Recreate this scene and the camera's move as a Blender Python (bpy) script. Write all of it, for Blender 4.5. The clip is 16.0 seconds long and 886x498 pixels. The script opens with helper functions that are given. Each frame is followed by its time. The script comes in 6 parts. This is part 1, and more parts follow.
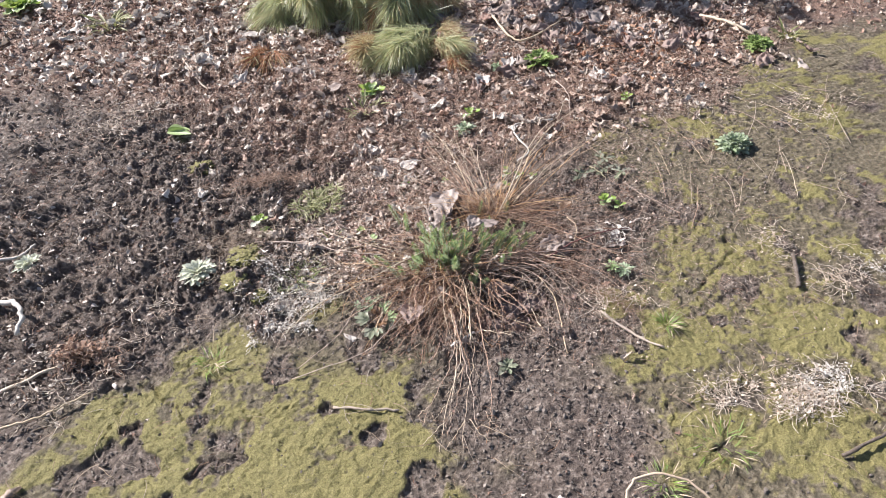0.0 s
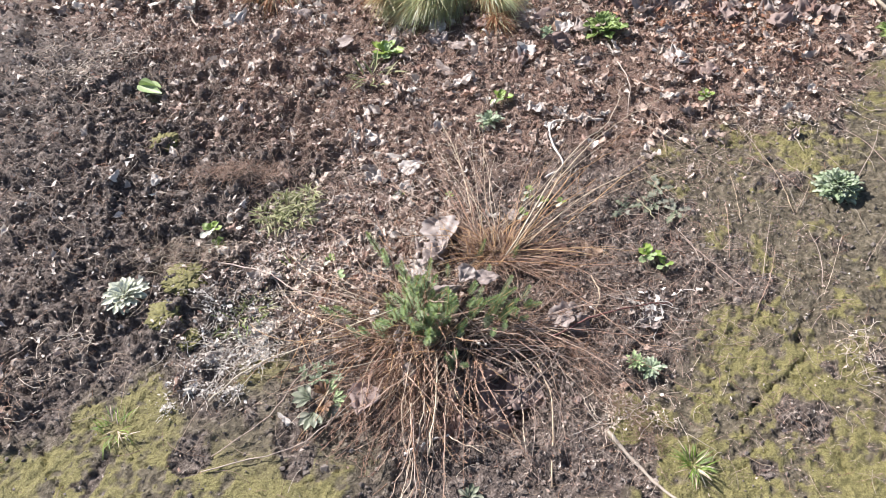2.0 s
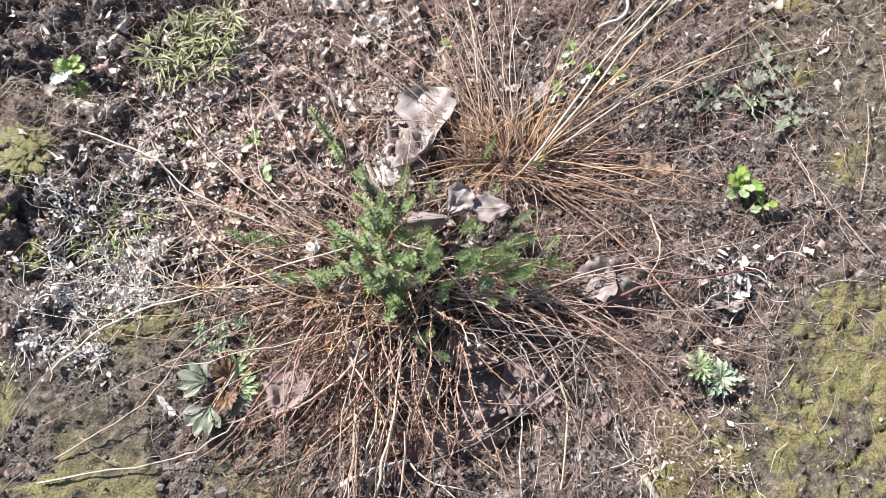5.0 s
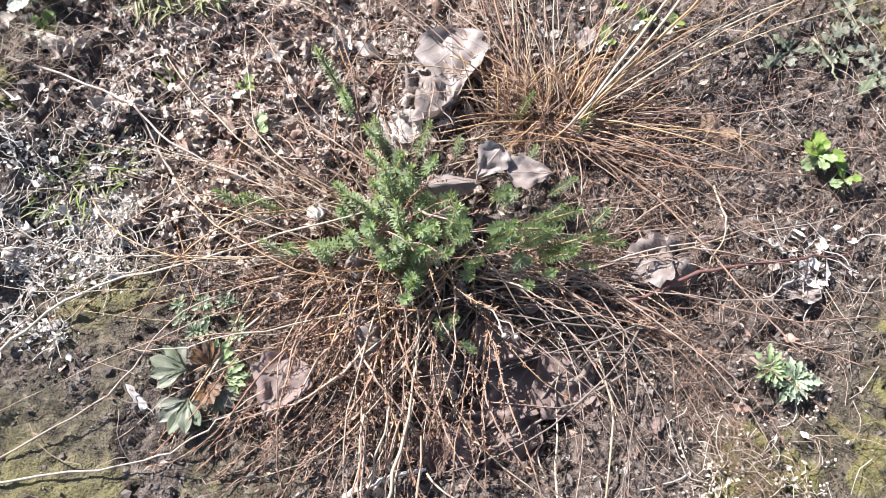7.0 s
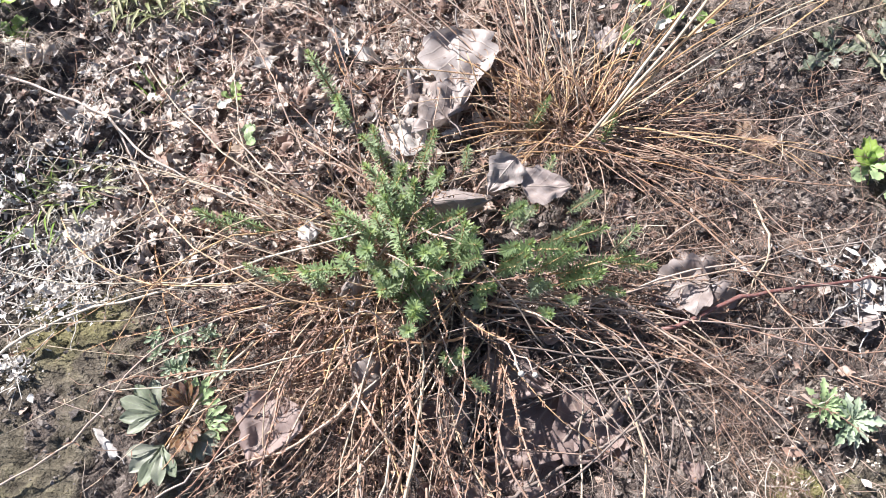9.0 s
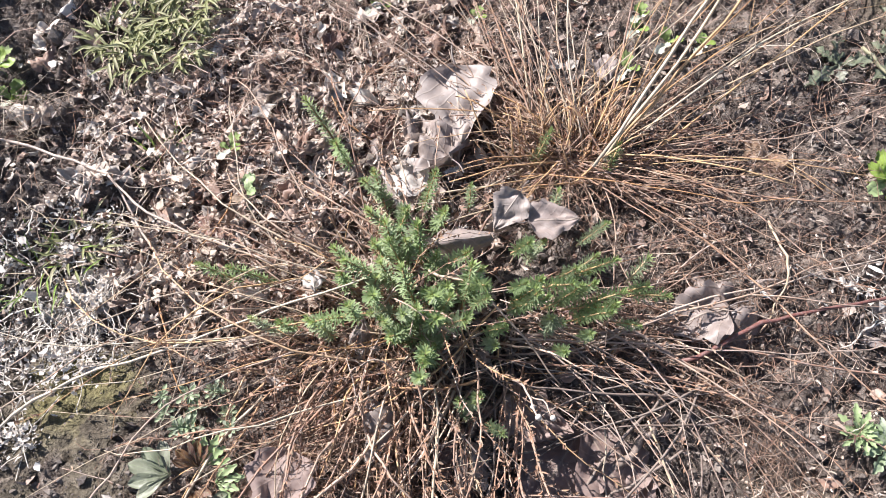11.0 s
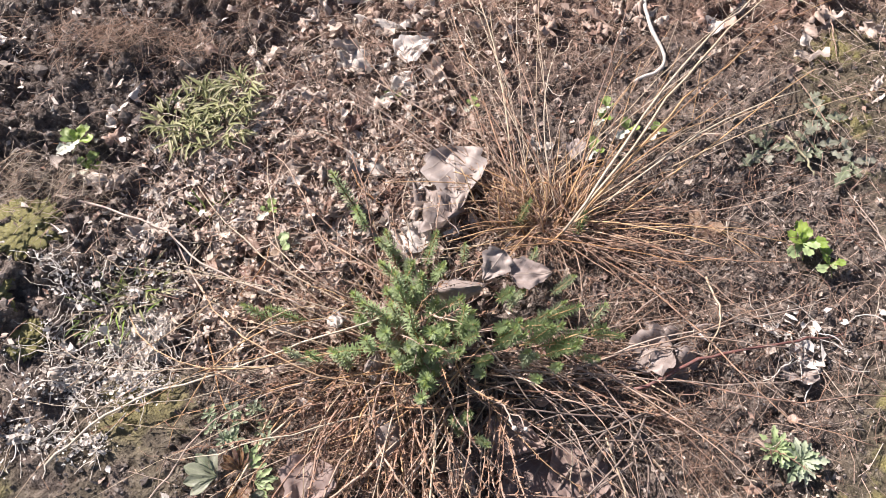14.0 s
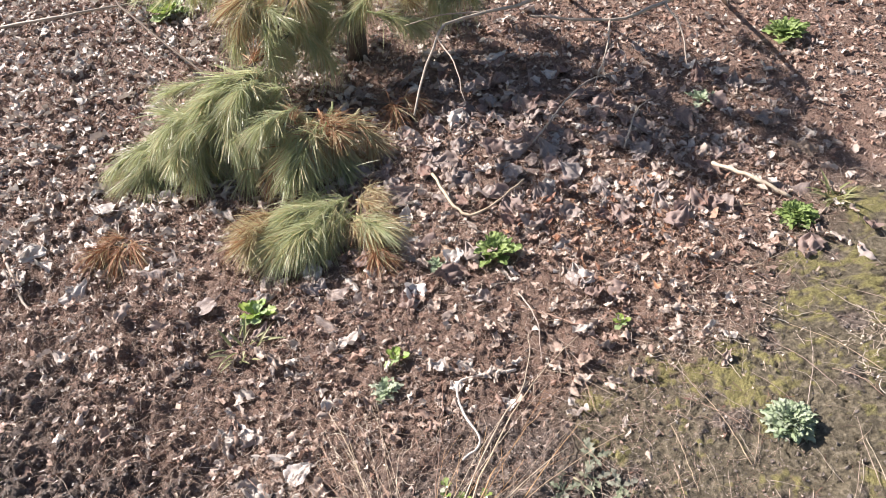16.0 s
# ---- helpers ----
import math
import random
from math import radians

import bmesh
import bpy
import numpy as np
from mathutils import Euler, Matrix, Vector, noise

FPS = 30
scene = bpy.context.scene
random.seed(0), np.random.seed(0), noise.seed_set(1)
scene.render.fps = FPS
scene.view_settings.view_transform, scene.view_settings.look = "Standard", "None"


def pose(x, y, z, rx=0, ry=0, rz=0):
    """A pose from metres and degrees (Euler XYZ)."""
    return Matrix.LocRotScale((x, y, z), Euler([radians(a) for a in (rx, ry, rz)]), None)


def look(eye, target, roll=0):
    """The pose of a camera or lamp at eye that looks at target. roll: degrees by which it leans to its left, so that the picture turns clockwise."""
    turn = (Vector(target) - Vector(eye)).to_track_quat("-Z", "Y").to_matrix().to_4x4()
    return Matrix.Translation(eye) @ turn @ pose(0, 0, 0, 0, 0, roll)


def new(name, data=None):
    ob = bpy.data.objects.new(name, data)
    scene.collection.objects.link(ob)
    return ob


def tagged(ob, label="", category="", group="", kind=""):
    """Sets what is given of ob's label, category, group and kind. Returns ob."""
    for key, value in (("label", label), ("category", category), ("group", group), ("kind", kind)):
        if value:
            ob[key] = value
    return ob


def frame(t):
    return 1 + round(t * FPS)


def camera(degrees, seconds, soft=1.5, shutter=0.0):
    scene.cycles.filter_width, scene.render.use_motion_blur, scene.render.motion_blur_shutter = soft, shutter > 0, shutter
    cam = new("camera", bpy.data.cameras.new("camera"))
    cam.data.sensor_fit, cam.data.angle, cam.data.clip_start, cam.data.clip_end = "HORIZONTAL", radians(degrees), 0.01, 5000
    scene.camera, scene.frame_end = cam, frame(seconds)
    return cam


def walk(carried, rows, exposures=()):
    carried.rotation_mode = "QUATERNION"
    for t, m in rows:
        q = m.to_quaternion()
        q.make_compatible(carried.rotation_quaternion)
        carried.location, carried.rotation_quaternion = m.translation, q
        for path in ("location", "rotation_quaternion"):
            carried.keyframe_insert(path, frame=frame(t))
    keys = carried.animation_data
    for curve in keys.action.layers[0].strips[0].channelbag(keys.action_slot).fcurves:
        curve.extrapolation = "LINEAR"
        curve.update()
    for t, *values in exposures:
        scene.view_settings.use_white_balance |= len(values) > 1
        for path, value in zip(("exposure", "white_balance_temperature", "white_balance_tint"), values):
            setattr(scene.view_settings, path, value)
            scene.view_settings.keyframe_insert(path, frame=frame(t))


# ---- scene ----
cam = camera(62.2, 16.0, 0.95)
PATH = [
    (0, (-0.066, -1.107, 1.116), (0.022, 0.386, -0.211), -4.6),
    (0.5, (-0.051, -0.97, 1.117), (0.17, 0.471, -0.252), -1.4),
    (1, (0.003, -0.835, 1.096), (0.213, 0.566, -0.316), -0.0),
    (1.5, (0.09, -0.711, 1.076), (0.115, 0.625, -0.413), -1.0),
    (2, (0.131, -0.631, 1.072), (-0.01, 0.647, -0.46), -5.3),
    (2.5, (0.111, -0.508, 1.034), (-0.026, 0.707, -0.549), -3.2),
    (3, (0.091, -0.376, 0.998), (0.052, 0.678, -0.701), 1.9),
    (3.5, (0.077, -0.302, 0.947), (0.083, 0.606, -0.835), 2.3),
    (4, (0.088, -0.237, 0.89), (0.051, 0.584, -0.934), 0.5),
    (4.5, (0.094, -0.212, 0.839), (0.037, 0.531, -1.017), 0.5),
    (4.7, (0.096, -0.197, 0.828), (0.034, 0.512, -1.041), 0.5),
    (6.8, (0.059, -0.152, 0.692), (0.021, 0.501, -1.198), 4.3),
    (7, (0.06, -0.146, 0.687), (0.021, 0.486, -1.21), 4.2),
    (7.5, (0.057, -0.14, 0.664), (0.022, 0.485, -1.236), 4.9),
    (8, (0.056, -0.132, 0.646), (0.003, 0.478, -1.258), 3.1),
    (8.5, (0.06, -0.124, 0.632), (-0.003, 0.483, -1.272), 1.9),
    (9, (0.061, -0.118, 0.617), (-0.014, 0.559, -1.263), 1.1),
    (9.2, (0.060, -0.116, 0.615), (-0.016, 0.577, -1.259), 0.9),
    (11.5, (0.068, -0.105, 0.605), (-0.06, 0.661, -1.238), -5.3),
    (12, (0.071, -0.108, 0.612), (-0.059, 0.672, -1.225), -4.6),
    (12.5, (0.074, -0.114, 0.62), (-0.055, 0.685, -1.209), -3.8),
    (13, (0.074, -0.118, 0.632), (-0.056, 0.698, -1.19), -3.8),
    (13.5, (0.076, -0.127, 0.644), (-0.05, 0.715, -1.165), -3.6),
    (14, (0.074, -0.163, 0.737), (-0.053, 0.716, -1.055), -3.1),
    (14.5, (0.071, -0.208, 0.847), (-0.063, 0.711, -0.924), -2.4),
    (14.8, (0.075, -0.242, 0.912), (-0.108, 0.777, -0.8), -3.5),
    (15, (0.09, -0.251, 0.963), (-0.134, 0.844, -0.696), -6.5),
    (15.3, (0.117, -0.259, 1.014), (-0.053, 1.009, -0.523), -7.0),
    (15.5, (0.124, -0.264, 1.039), (0.018, 1.077, -0.441), -6.5),
    (15.8, (0.16, -0.267, 1.072), (0.171, 1.198, -0.29), -6.9),
    (16, (0.177, -0.265, 1.096), (0.309, 1.245, -0.209), -5.9),
]
walk(cam, [(t, look(eye, target, roll)) for t, eye, target, roll in PATH], [(0.0, 1.02, 6540, 13.5), (2.5, 1.03, 6440, 13.5), (6.8, 1.15, 6280, 12), (9.2, 1.19, 6260, 12), (11.3, 1.07, 6470, 13.5), (12.5, 1.02, 6640, 14.5), (14.0, 0.95, 6880, 17.5), (15.4, 0.84, 6900, 16.5), (16.0, 1.06, 6840, 15.5)])

# ---------------------------------------------------------------- world and sun
SUN_WAY = Vector((-0.80, 0.56, 0.80)).normalized()
world = bpy.data.worlds.new("sky")
scene.world = world
world.use_nodes = True
sky = world.node_tree.nodes.new("ShaderNodeTexSky")
sky.sky_type, sky.sun_disc = "NISHITA", False
sky.sun_elevation = math.asin(SUN_WAY.z)
sky.sun_rotation = math.atan2(SUN_WAY.x, SUN_WAY.y)
background = world.node_tree.nodes["Background"]
background.inputs["Strength"].default_value = 0.064
world.node_tree.links.new(sky.outputs["Color"], background.inputs["Color"])
sun = new("sun", bpy.data.lights.new("sun", "SUN"))
sun.data.energy, sun.data.angle, sun.data.color = 5.0, radians(0.6), (1.0, 0.965, 0.925)
sun.matrix_world = look((0, 0, 0), -SUN_WAY)
sun.location = SUN_WAY * 20

# ---------------------------------------------------------------- noise on the plan


def chance(ix, iy, seed):
    """A steady random number from 0 to 1 for each cell of a grid."""
    a = (ix.astype(np.int64) * 374761393 + iy.astype(np.int64) * 668265263 + seed * 1274126177) & 0xFFFFFFFF
    a = ((a ^ (a >> 13)) * 1103515245) & 0xFFFFFFFF
    a = ((a ^ (a >> 16)) * 2654435761) & 0xFFFFFFFF
    return ((a ^ (a >> 15)) & 0xFFFFFF) / float(0x1000000)


def ease(v):
    v = np.clip(v, 0.0, 1.0)
    return v * v * (3 - 2 * v)


def soft_noise(x, y, size, seed, octaves=3):
    total, weight, amp = 0.0, 0.0, 1.0
    for k in range(octaves):
        u, v = x / size + 17.3 * k, y / size - 9.1 * k
        iu, iv = np.floor(u), np.floor(v)
        fu, fv = ease(u - iu), ease(v - iv)
        a, b = chance(iu, iv, seed + k), chance(iu + 1, iv, seed + k)
        c, d = chance(iu, iv + 1, seed + k), chance(iu + 1, iv + 1, seed + k)
        total = total + amp * ((a * (1 - fu) + b * fu) * (1 - fv) + (c * (1 - fu) + d * fu) * fv)
        weight, amp, size = weight + amp, amp * 0.5, size * 0.5
    return total / weight


def billow(x, y, size, seed):
    """Rounded lumps with sharp creases between them."""
    return np.abs(2 * soft_noise(x, y, size, seed, 1) - 1)


def cells(x, y, size, seed):
    """Distance to the nearest and second cell point, in cells, and the nearest cell's own number."""
    u, v = x / size, y / size
    iu, iv = np.floor(u), np.floor(v)
    first, second, own = np.full(u.shape, 9.0), np.full(u.shape, 9.0), np.zeros(u.shape)
    for du in (-1, 0, 1):
        for dv in (-1, 0, 1):
            cu, cv = iu + du, iv + dv
            d = np.hypot(cu + chance(cu, cv, seed) - u, cv + chance(cu, cv, seed + 7) - v)
            near = d < first
            second = np.where(near, first, np.minimum(second, d))
            own = np.where(near, chance(cu, cv, seed + 13), own)
            first = np.where(near, d, first)
    return first, second, own


def zones(x, y):
    """How far a place belongs to: crumbly clods, mossy ground, moss cushions, leaf litter."""
    wx = x + 0.24 * (soft_noise(x, y, 0.30, 3) - 0.5) + 0.14 * (soft_noise(x, y, 0.09, 5) - 0.5)
    wy = y + 0.24 * (soft_noise(x, y, 0.30, 4) - 0.5) + 0.14 * (soft_noise(x, y, 0.09, 6) - 0.5)
    edge = np.interp(wx, (-1.4, -0.87, -0.57, -0.37, -0.1), (-0.34, -0.25, -0.07, 0.0, 0.0))
    right = np.interp(wy, (-0.1, 0.1, 0.4, 0.7, 1.0, 1.6), (-0.32, -0.32, -0.29, -0.17, -0.35, -0.65))
    clods = ease((wy - edge) / 0.10) * ease((right - wx) / 0.16 + 0.5)
    floor_line = np.interp(wx, (-1.2, -0.7, -0.3, 0.0, 0.3, 0.6, 1.0, 1.6), (1.05, 0.85, 0.50, 0.34, 0.38, 0.50, 0.74, 1.05))
    litter = ease((wy - floor_line) / 0.30 + 0.3)
    litter = np.maximum(litter, 0.7 * np.exp(-(np.hypot(wx + 0.09, wy - 0.27) / 0.18) ** 4))
    low = ease((edge - wy + 0.02) / 0.16 + 0.1) * ease((np.interp(wy, (-0.6, -0.3, -0.1), (0.05, 0.0, -0.14)) + 0.22 * (soft_noise(x, y, 0.16, 7) - 0.5) - wx) / 0.30 + 0.5)
    start = np.interp(wy, (-0.7, -0.35, -0.2, 0.0, 0.2, 0.5), (0.34, 0.26, 0.16, 0.38, 0.52, 0.36))
    side = ease((wx - start) / 0.26 + 0.4) * ease((0.66 + 0.45 * (wx - 0.5) - wy) / 0.2)
    low = np.maximum(low, 0.9 * np.exp(-((wx + 0.235) / 0.09) ** 2 - ((wy + 0.03) / 0.07) ** 2))
    film = np.clip(np.maximum(low, side), 0, 1)
    torn = soft_noise(x, y, 0.09, 25, 4)
    film = ease(film + 5.0 * (torn - 0.5) * film * (1 - film))
    film = film * (1 - 0.9 * ease((soft_noise(x, y, 0.085, 26, 4) - 0.62) / 0.06))
    patch = 0.42 * soft_noise(x, y, 0.11, 21, 3) + 0.33 * soft_noise(x, y, 0.028, 27, 3) + 0.25 * soft_noise(x, y, 0.010, 29, 2)
    thin = 1 - 0.2 * ease((y - 0.05) / 0.3)
    moss = ease((0.9 * film * thin - 0.38 + 0.24 * ease(-x / 0.2) + 4.2 * (patch - 0.5)) / 0.85) * film
    moss = moss * (1 - 0.75 * np.exp(-((x + 0.23) / 0.16) ** 2 - ((y + 0.10) / 0.09) ** 2))
    return clods, film, moss, litter


def ground_z(x, y):
    x, y = np.asarray(x, float), np.asarray(y, float)
    clods, film, moss, litter = zones(x, y)
    wx = x + 0.034 * (soft_noise(x, y, 0.025, 31, 3) - 0.5)
    wy = y + 0.034 * (soft_noise(x, y, 0.025, 32, 3) - 0.5)
    lumps = 0.0
    for size, amp, seed in ((0.046, 0.006, 41), (0.023, 0.007, 42), (0.011, 0.005, 43)):
        first, second, own = cells(wx, wy, size, seed)
        lumps = lumps + amp * own * ease((second - first) / 0.55) * (1.1 - 0.5 * first)
    for size, amp, seed in ((0.075, 0.016, 46), (0.036, 0.013, 47), (0.017, 0.009, 48), (0.009, 0.006, 49)):
        lumps = lumps + amp * billow(wx + 0.3 * size * soft_noise(x, y, size, seed + 40, 2), wy, size, seed)
    lumps = lumps + 0.012 * np.abs(soft_noise(x, y, 0.03, 44, 4) - 0.5) + 0.022 * (soft_noise(wx, wy, 0.07, 45, 3) - 0.5) * clods
    first, second, own = cells(x + 0.05 * soft_noise(x, y, 0.05, 51), y + 0.05 * soft_noise(x, y, 0.05, 52), 0.13, 53)
    crack = (1 - ease((second - first) / 0.024)) * film * (own > 0.55) * ease((soft_noise(x, y, 0.2, 54) - 0.40) / 0.1)
    crust = soft_noise(x, y, 0.010, 61, 3) * 0.010 * film + 0.007 * ease((film - 0.3) / 0.2) + moss * 0.004 + soft_noise(x, y, 0.05, 62, 2) * 0.008 * (1 - clods)
    rough = 0.75 + 0.62 * clods - 0.64 * film * (1 - clods) - 0.1 * litter
    rough = rough * (1 - 0.45 * ease((-0.12 - y) / 0.1))
    z = 0.016 * (soft_noise(x, y, 0.5, 71, 2) - 0.5) + lumps * rough + crust - 0.010 * crack - 0.010
    z = z - 0.056 * np.exp(-((x - 0.138) / 0.080) ** 2 - ((y + 0.050) / 0.070) ** 2)
    near = np.exp(-(np.hypot(x, y - 0.5) / 6.0) ** 2)
    return z * near


def z_at(x, y):
    return float(ground_z(np.array([x]), np.array([y]))[0])


# ---------------------------------------------------------------- materials


def bare_material(name):
    m = bpy.data.materials.new(name)
    m.use_nodes = True
    return m, m.node_tree.nodes, m.node_tree.links, m.node_tree.nodes["Principled BSDF"]


def ramp(nodes, colours):
    r = nodes.new("ShaderNodeValToRGB")
    for k, c in enumerate(colours):
        e = r.color_ramp.elements[k] if k < 2 else r.color_ramp.elements.new(1.0)
        e.position, e.color = k / max(1, len(colours) - 1), (*c, 1)
    return r


def noise_node(nodes, links, coords, scale, detail=3.0, rough=0.6):
    n = nodes.new("ShaderNodeTexNoise")
    n.inputs["Scale"].default_value, n.inputs["Detail"].default_value, n.inputs["Roughness"].default_value = scale, detail, rough
    links.new(coords, n.inputs["Vector"])
    return n.outputs["Fac"]


def mix_node(nodes, links, a, b, fac, kind="MIX"):
    n = nodes.new("ShaderNodeMix")
    n.data_type, n.blend_type = "RGBA", kind
    for socket, value in ((n.inputs[0], fac), (n.inputs[6], a), (n.inputs[7], b)):
        if isinstance(value, bpy.types.NodeSocket):
            links.new(value, socket)
        else:
            socket.default_value = value
    return n.outputs[2]


def span(nodes, links, value, lo, hi, out_lo=0.0, out_hi=1.0):
    n = nodes.new("ShaderNodeMapRange")
    links.new(value, n.inputs["Value"])
    n.inputs["From Min"].default_value, n.inputs["From Max"].default_value = lo, hi
    n.inputs["To Min"].default_value, n.inputs["To Max"].default_value = out_lo, out_hi
    return n.outputs["Result"]


def organic(name, colours, rough=0.7, source="object", grain=70.0, bump=0.25, thin=0.0, veins=False, spec=0.35, vary=0.35):
    """Plant matter: a hue for each piece, grain and blotches on it, and light through it where it is thin."""
    m, nodes, links, shader = bare_material(name)
    if source == "island":
        pick = nodes.new("ShaderNodeNewGeometry").outputs["Random Per Island"]
    else:
        pick = nodes.new("ShaderNodeObjectInfo").outputs["Random"]
    tint = ramp(nodes, colours)
    links.new(pick, tint.inputs["Fac"])
    place = nodes.new("ShaderNodeTexCoord").outputs["Object"]
    fine, wide = noise_node(nodes, links, place, grain * 4, 4), noise_node(nodes, links, place, grain, 2)
    colour = mix_node(nodes, links, tint.outputs["Color"], (0, 0, 0, 1), span(nodes, links, wide, 0.35, 0.75, 0.0, vary))
    colour = mix_node(nodes, links, colour, (1, 1, 1, 1), span(nodes, links, fine, 0.45, 0.8, 0.0, vary * 0.35))
    height = fine
    if veins:
        uv = nodes.new("ShaderNodeUVMap").outputs["UV"]
        split = nodes.new("ShaderNodeSeparateXYZ")
        links.new(uv, split.inputs[0])
        across = nodes.new("ShaderNodeMath")
        across.operation = "ABSOLUTE"
        links.new(split.outputs["Y"], across.inputs[0])
        rib = nodes.new("ShaderNodeMath")
        rib.operation = "MULTIPLY_ADD"
        links.new(across.outputs[0], rib.inputs[0])
        rib.inputs[1].default_value = -0.45
        links.new(split.outputs["X"], rib.inputs[2])
        wave = nodes.new("ShaderNodeMath")
        wave.operation = "PINGPONG"
        links.new(rib.outputs[0], wave.inputs[0])
        wave.inputs[1].default_value = 0.085
        side = span(nodes, links, wave.outputs[0], 0.0, 0.014, 0.22, 0.0)
        mid = span(nodes, links, across.outputs[0], 0.0, 0.04, 0.5, 0.0)
        top = nodes.new("ShaderNodeMath")
        top.operation = "MAXIMUM"
        links.new(side, top.inputs[0])
        links.new(mid, top.inputs[1])
        colour = mix_node(nodes, links, colour, (0.55, 0.45, 0.36, 1) if veins == "dry" else (0.35, 0.45, 0.22, 1), top.outputs[0])
        height = top.outputs[0]
    links.new(colour, shader.inputs["Base Color"])
    shader.inputs["Roughness"].default_value, shader.inputs["Specular IOR Level"].default_value = rough, spec
    b = nodes.new("ShaderNodeBump")
    b.inputs["Strength"].default_value, b.inputs["Distance"].default_value = bump, 0.0012
    links.new(height, b.inputs["Height"])
    links.new(b.outputs["Normal"], shader.inputs["Normal"])
    if thin:
        glow, blend = nodes.new("ShaderNodeBsdfTranslucent"), nodes.new("ShaderNodeMixShader")
        links.new(colour, glow.inputs["Color"])
        blend.inputs[0].default_value = thin
        links.new(shader.outputs[0], blend.inputs[1])
        links.new(glow.outputs[0], blend.inputs[2])
        links.new(blend.outputs[0], nodes["Material Output"].inputs["Surface"])
    return m


def ground_material():
    m, nodes, links, shader = bare_material("earth")
    place = nodes.new("ShaderNodeTexCoord").outputs["Object"]

    def held(name):
        a = nodes.new("ShaderNodeAttribute")
        a.attribute_name = name
        return a.outputs["Fac"]

    wide, mid, fine = (noise_node(nodes, links, place, s, 4, 0.65) for s in (14.0, 90.0, 420.0))
    soil = ramp(nodes, ((0.045, 0.033, 0.028), (0.165, 0.128, 0.109), (0.44, 0.37, 0.32)))
    links.new(span(nodes, links, mid, 0.28, 0.75), soil.inputs["Fac"])
    duff = ramp(nodes, ((0.08, 0.048, 0.036), (0.25, 0.152, 0.113), (0.46, 0.335, 0.26)))
    links.new(span(nodes, links, fine, 0.3, 0.7), duff.inputs["Fac"])
    colour = mix_node(nodes, links, soil.outputs["Color"], duff.outputs["Color"], span(nodes, links, held("litter"), 0, 1, 0, 0.75))
    film = ramp(nodes, ((0.065, 0.053, 0.034), (0.165, 0.140, 0.088), (0.31, 0.265, 0.18)))
    links.new(span(nodes, links, mid, 0.28, 0.72), film.inputs["Fac"])
    colour = mix_node(nodes, links, colour, film.outputs["Color"], span(nodes, links, held("film"), 0, 1, 0, 0.8))
    moss = ramp(nodes, ((0.16, 0.145, 0.050), (0.29, 0.259, 0.096), (0.46, 0.42, 0.18)))
    links.new(span(nodes, links, fine, 0.3, 0.72), moss.inputs["Fac"])
    ragged = nodes.new("ShaderNodeMath")
    ragged.operation = "MULTIPLY_ADD"
    links.new(mid, ragged.inputs[0])
    ragged.inputs[1].default_value = 0.9
    links.new(held("moss"), ragged.inputs[2])
    colour = mix_node(nodes, links, colour, moss.outputs["Color"], span(nodes, links, ragged.outputs[0], 0.82, 1.3, 0.0, 0.85))
    colour = mix_node(nodes, links, colour, (0.02, 0.016, 0.014, 1), span(nodes, links, fine, 0.62, 0.85, 0, 0.55))
    links.new(colour, shader.inputs["Base Color"])
    shader.inputs["Roughness"].default_value, shader.inputs["Specular IOR Level"].default_value = 0.72, 0.35
    first, second = nodes.new("ShaderNodeBump"), nodes.new("ShaderNodeBump")
    first.inputs["Strength"].default_value, first.inputs["Distance"].default_value = 1.0, 0.015
    second.inputs["Strength"].default_value, second.inputs["Distance"].default_value = 1.0, 0.004
    links.new(mid, first.inputs["Height"])
    links.new(fine, second.inputs["Height"])
    links.new(first.outputs["Normal"], second.inputs["Normal"])
    links.new(second.outputs["Normal"], shader.inputs["Normal"])
    return m


EARTH = ground_material()
CRUMB = organic("soil_crumb", ((0.09, 0.071, 0.06), (0.15, 0.12, 0.103), (0.25, 0.21, 0.18), (0.12, 0.094, 0.08), (0.38, 0.325, 0.28)), 0.8, "island", 150, 0.8)
FLAKE = organic("leaf_scraps", ((0.16, 0.085, 0.063), (0.30, 0.175, 0.128), (0.42, 0.27, 0.20), (0.54, 0.41, 0.33), (0.25, 0.135, 0.10), (0.70, 0.61, 0.54), (0.39, 0.24, 0.18), (0.21, 0.115, 0.083), (0.62, 0.51, 0.43)), 0.65, "island", 120, 0.4, 0.15)
FLUFF = organic("dry_scale_mat", ((0.35, 0.21, 0.15), (0.48, 0.32, 0.23), (0.25, 0.14, 0.10), (0.58, 0.44, 0.34), (0.40, 0.24, 0.165)), 0.65, "island", 120, 0.2, 0.25, False, 0.3, 0.3)
PALE_SCRAP = organic("small_dead_leaf", ((0.44, 0.33, 0.27), (0.62, 0.53, 0.46), (0.34, 0.21, 0.155), (0.72, 0.65, 0.58), (0.54, 0.43, 0.355), (0.28, 0.16, 0.115), (0.64, 0.52, 0.43)), 0.5, "island", 70, 0.5, 0.15, False, 0.45)
PALE_FAR = organic("bleached_small_leaf", ((0.52, 0.44, 0.38), (0.68, 0.62, 0.56), (0.45, 0.34, 0.27), (0.74, 0.70, 0.65)), 0.5, "island", 70, 0.5, 0.15, False, 0.45)
PINK_SCRAP = organic("pink_leaf_scrap", ((0.56, 0.46, 0.39), (0.70, 0.62, 0.55), (0.46, 0.33, 0.26), (0.74, 0.69, 0.63), (0.58, 0.44, 0.35)), 0.55, "island", 70, 0.5, 0.15, False, 0.4)
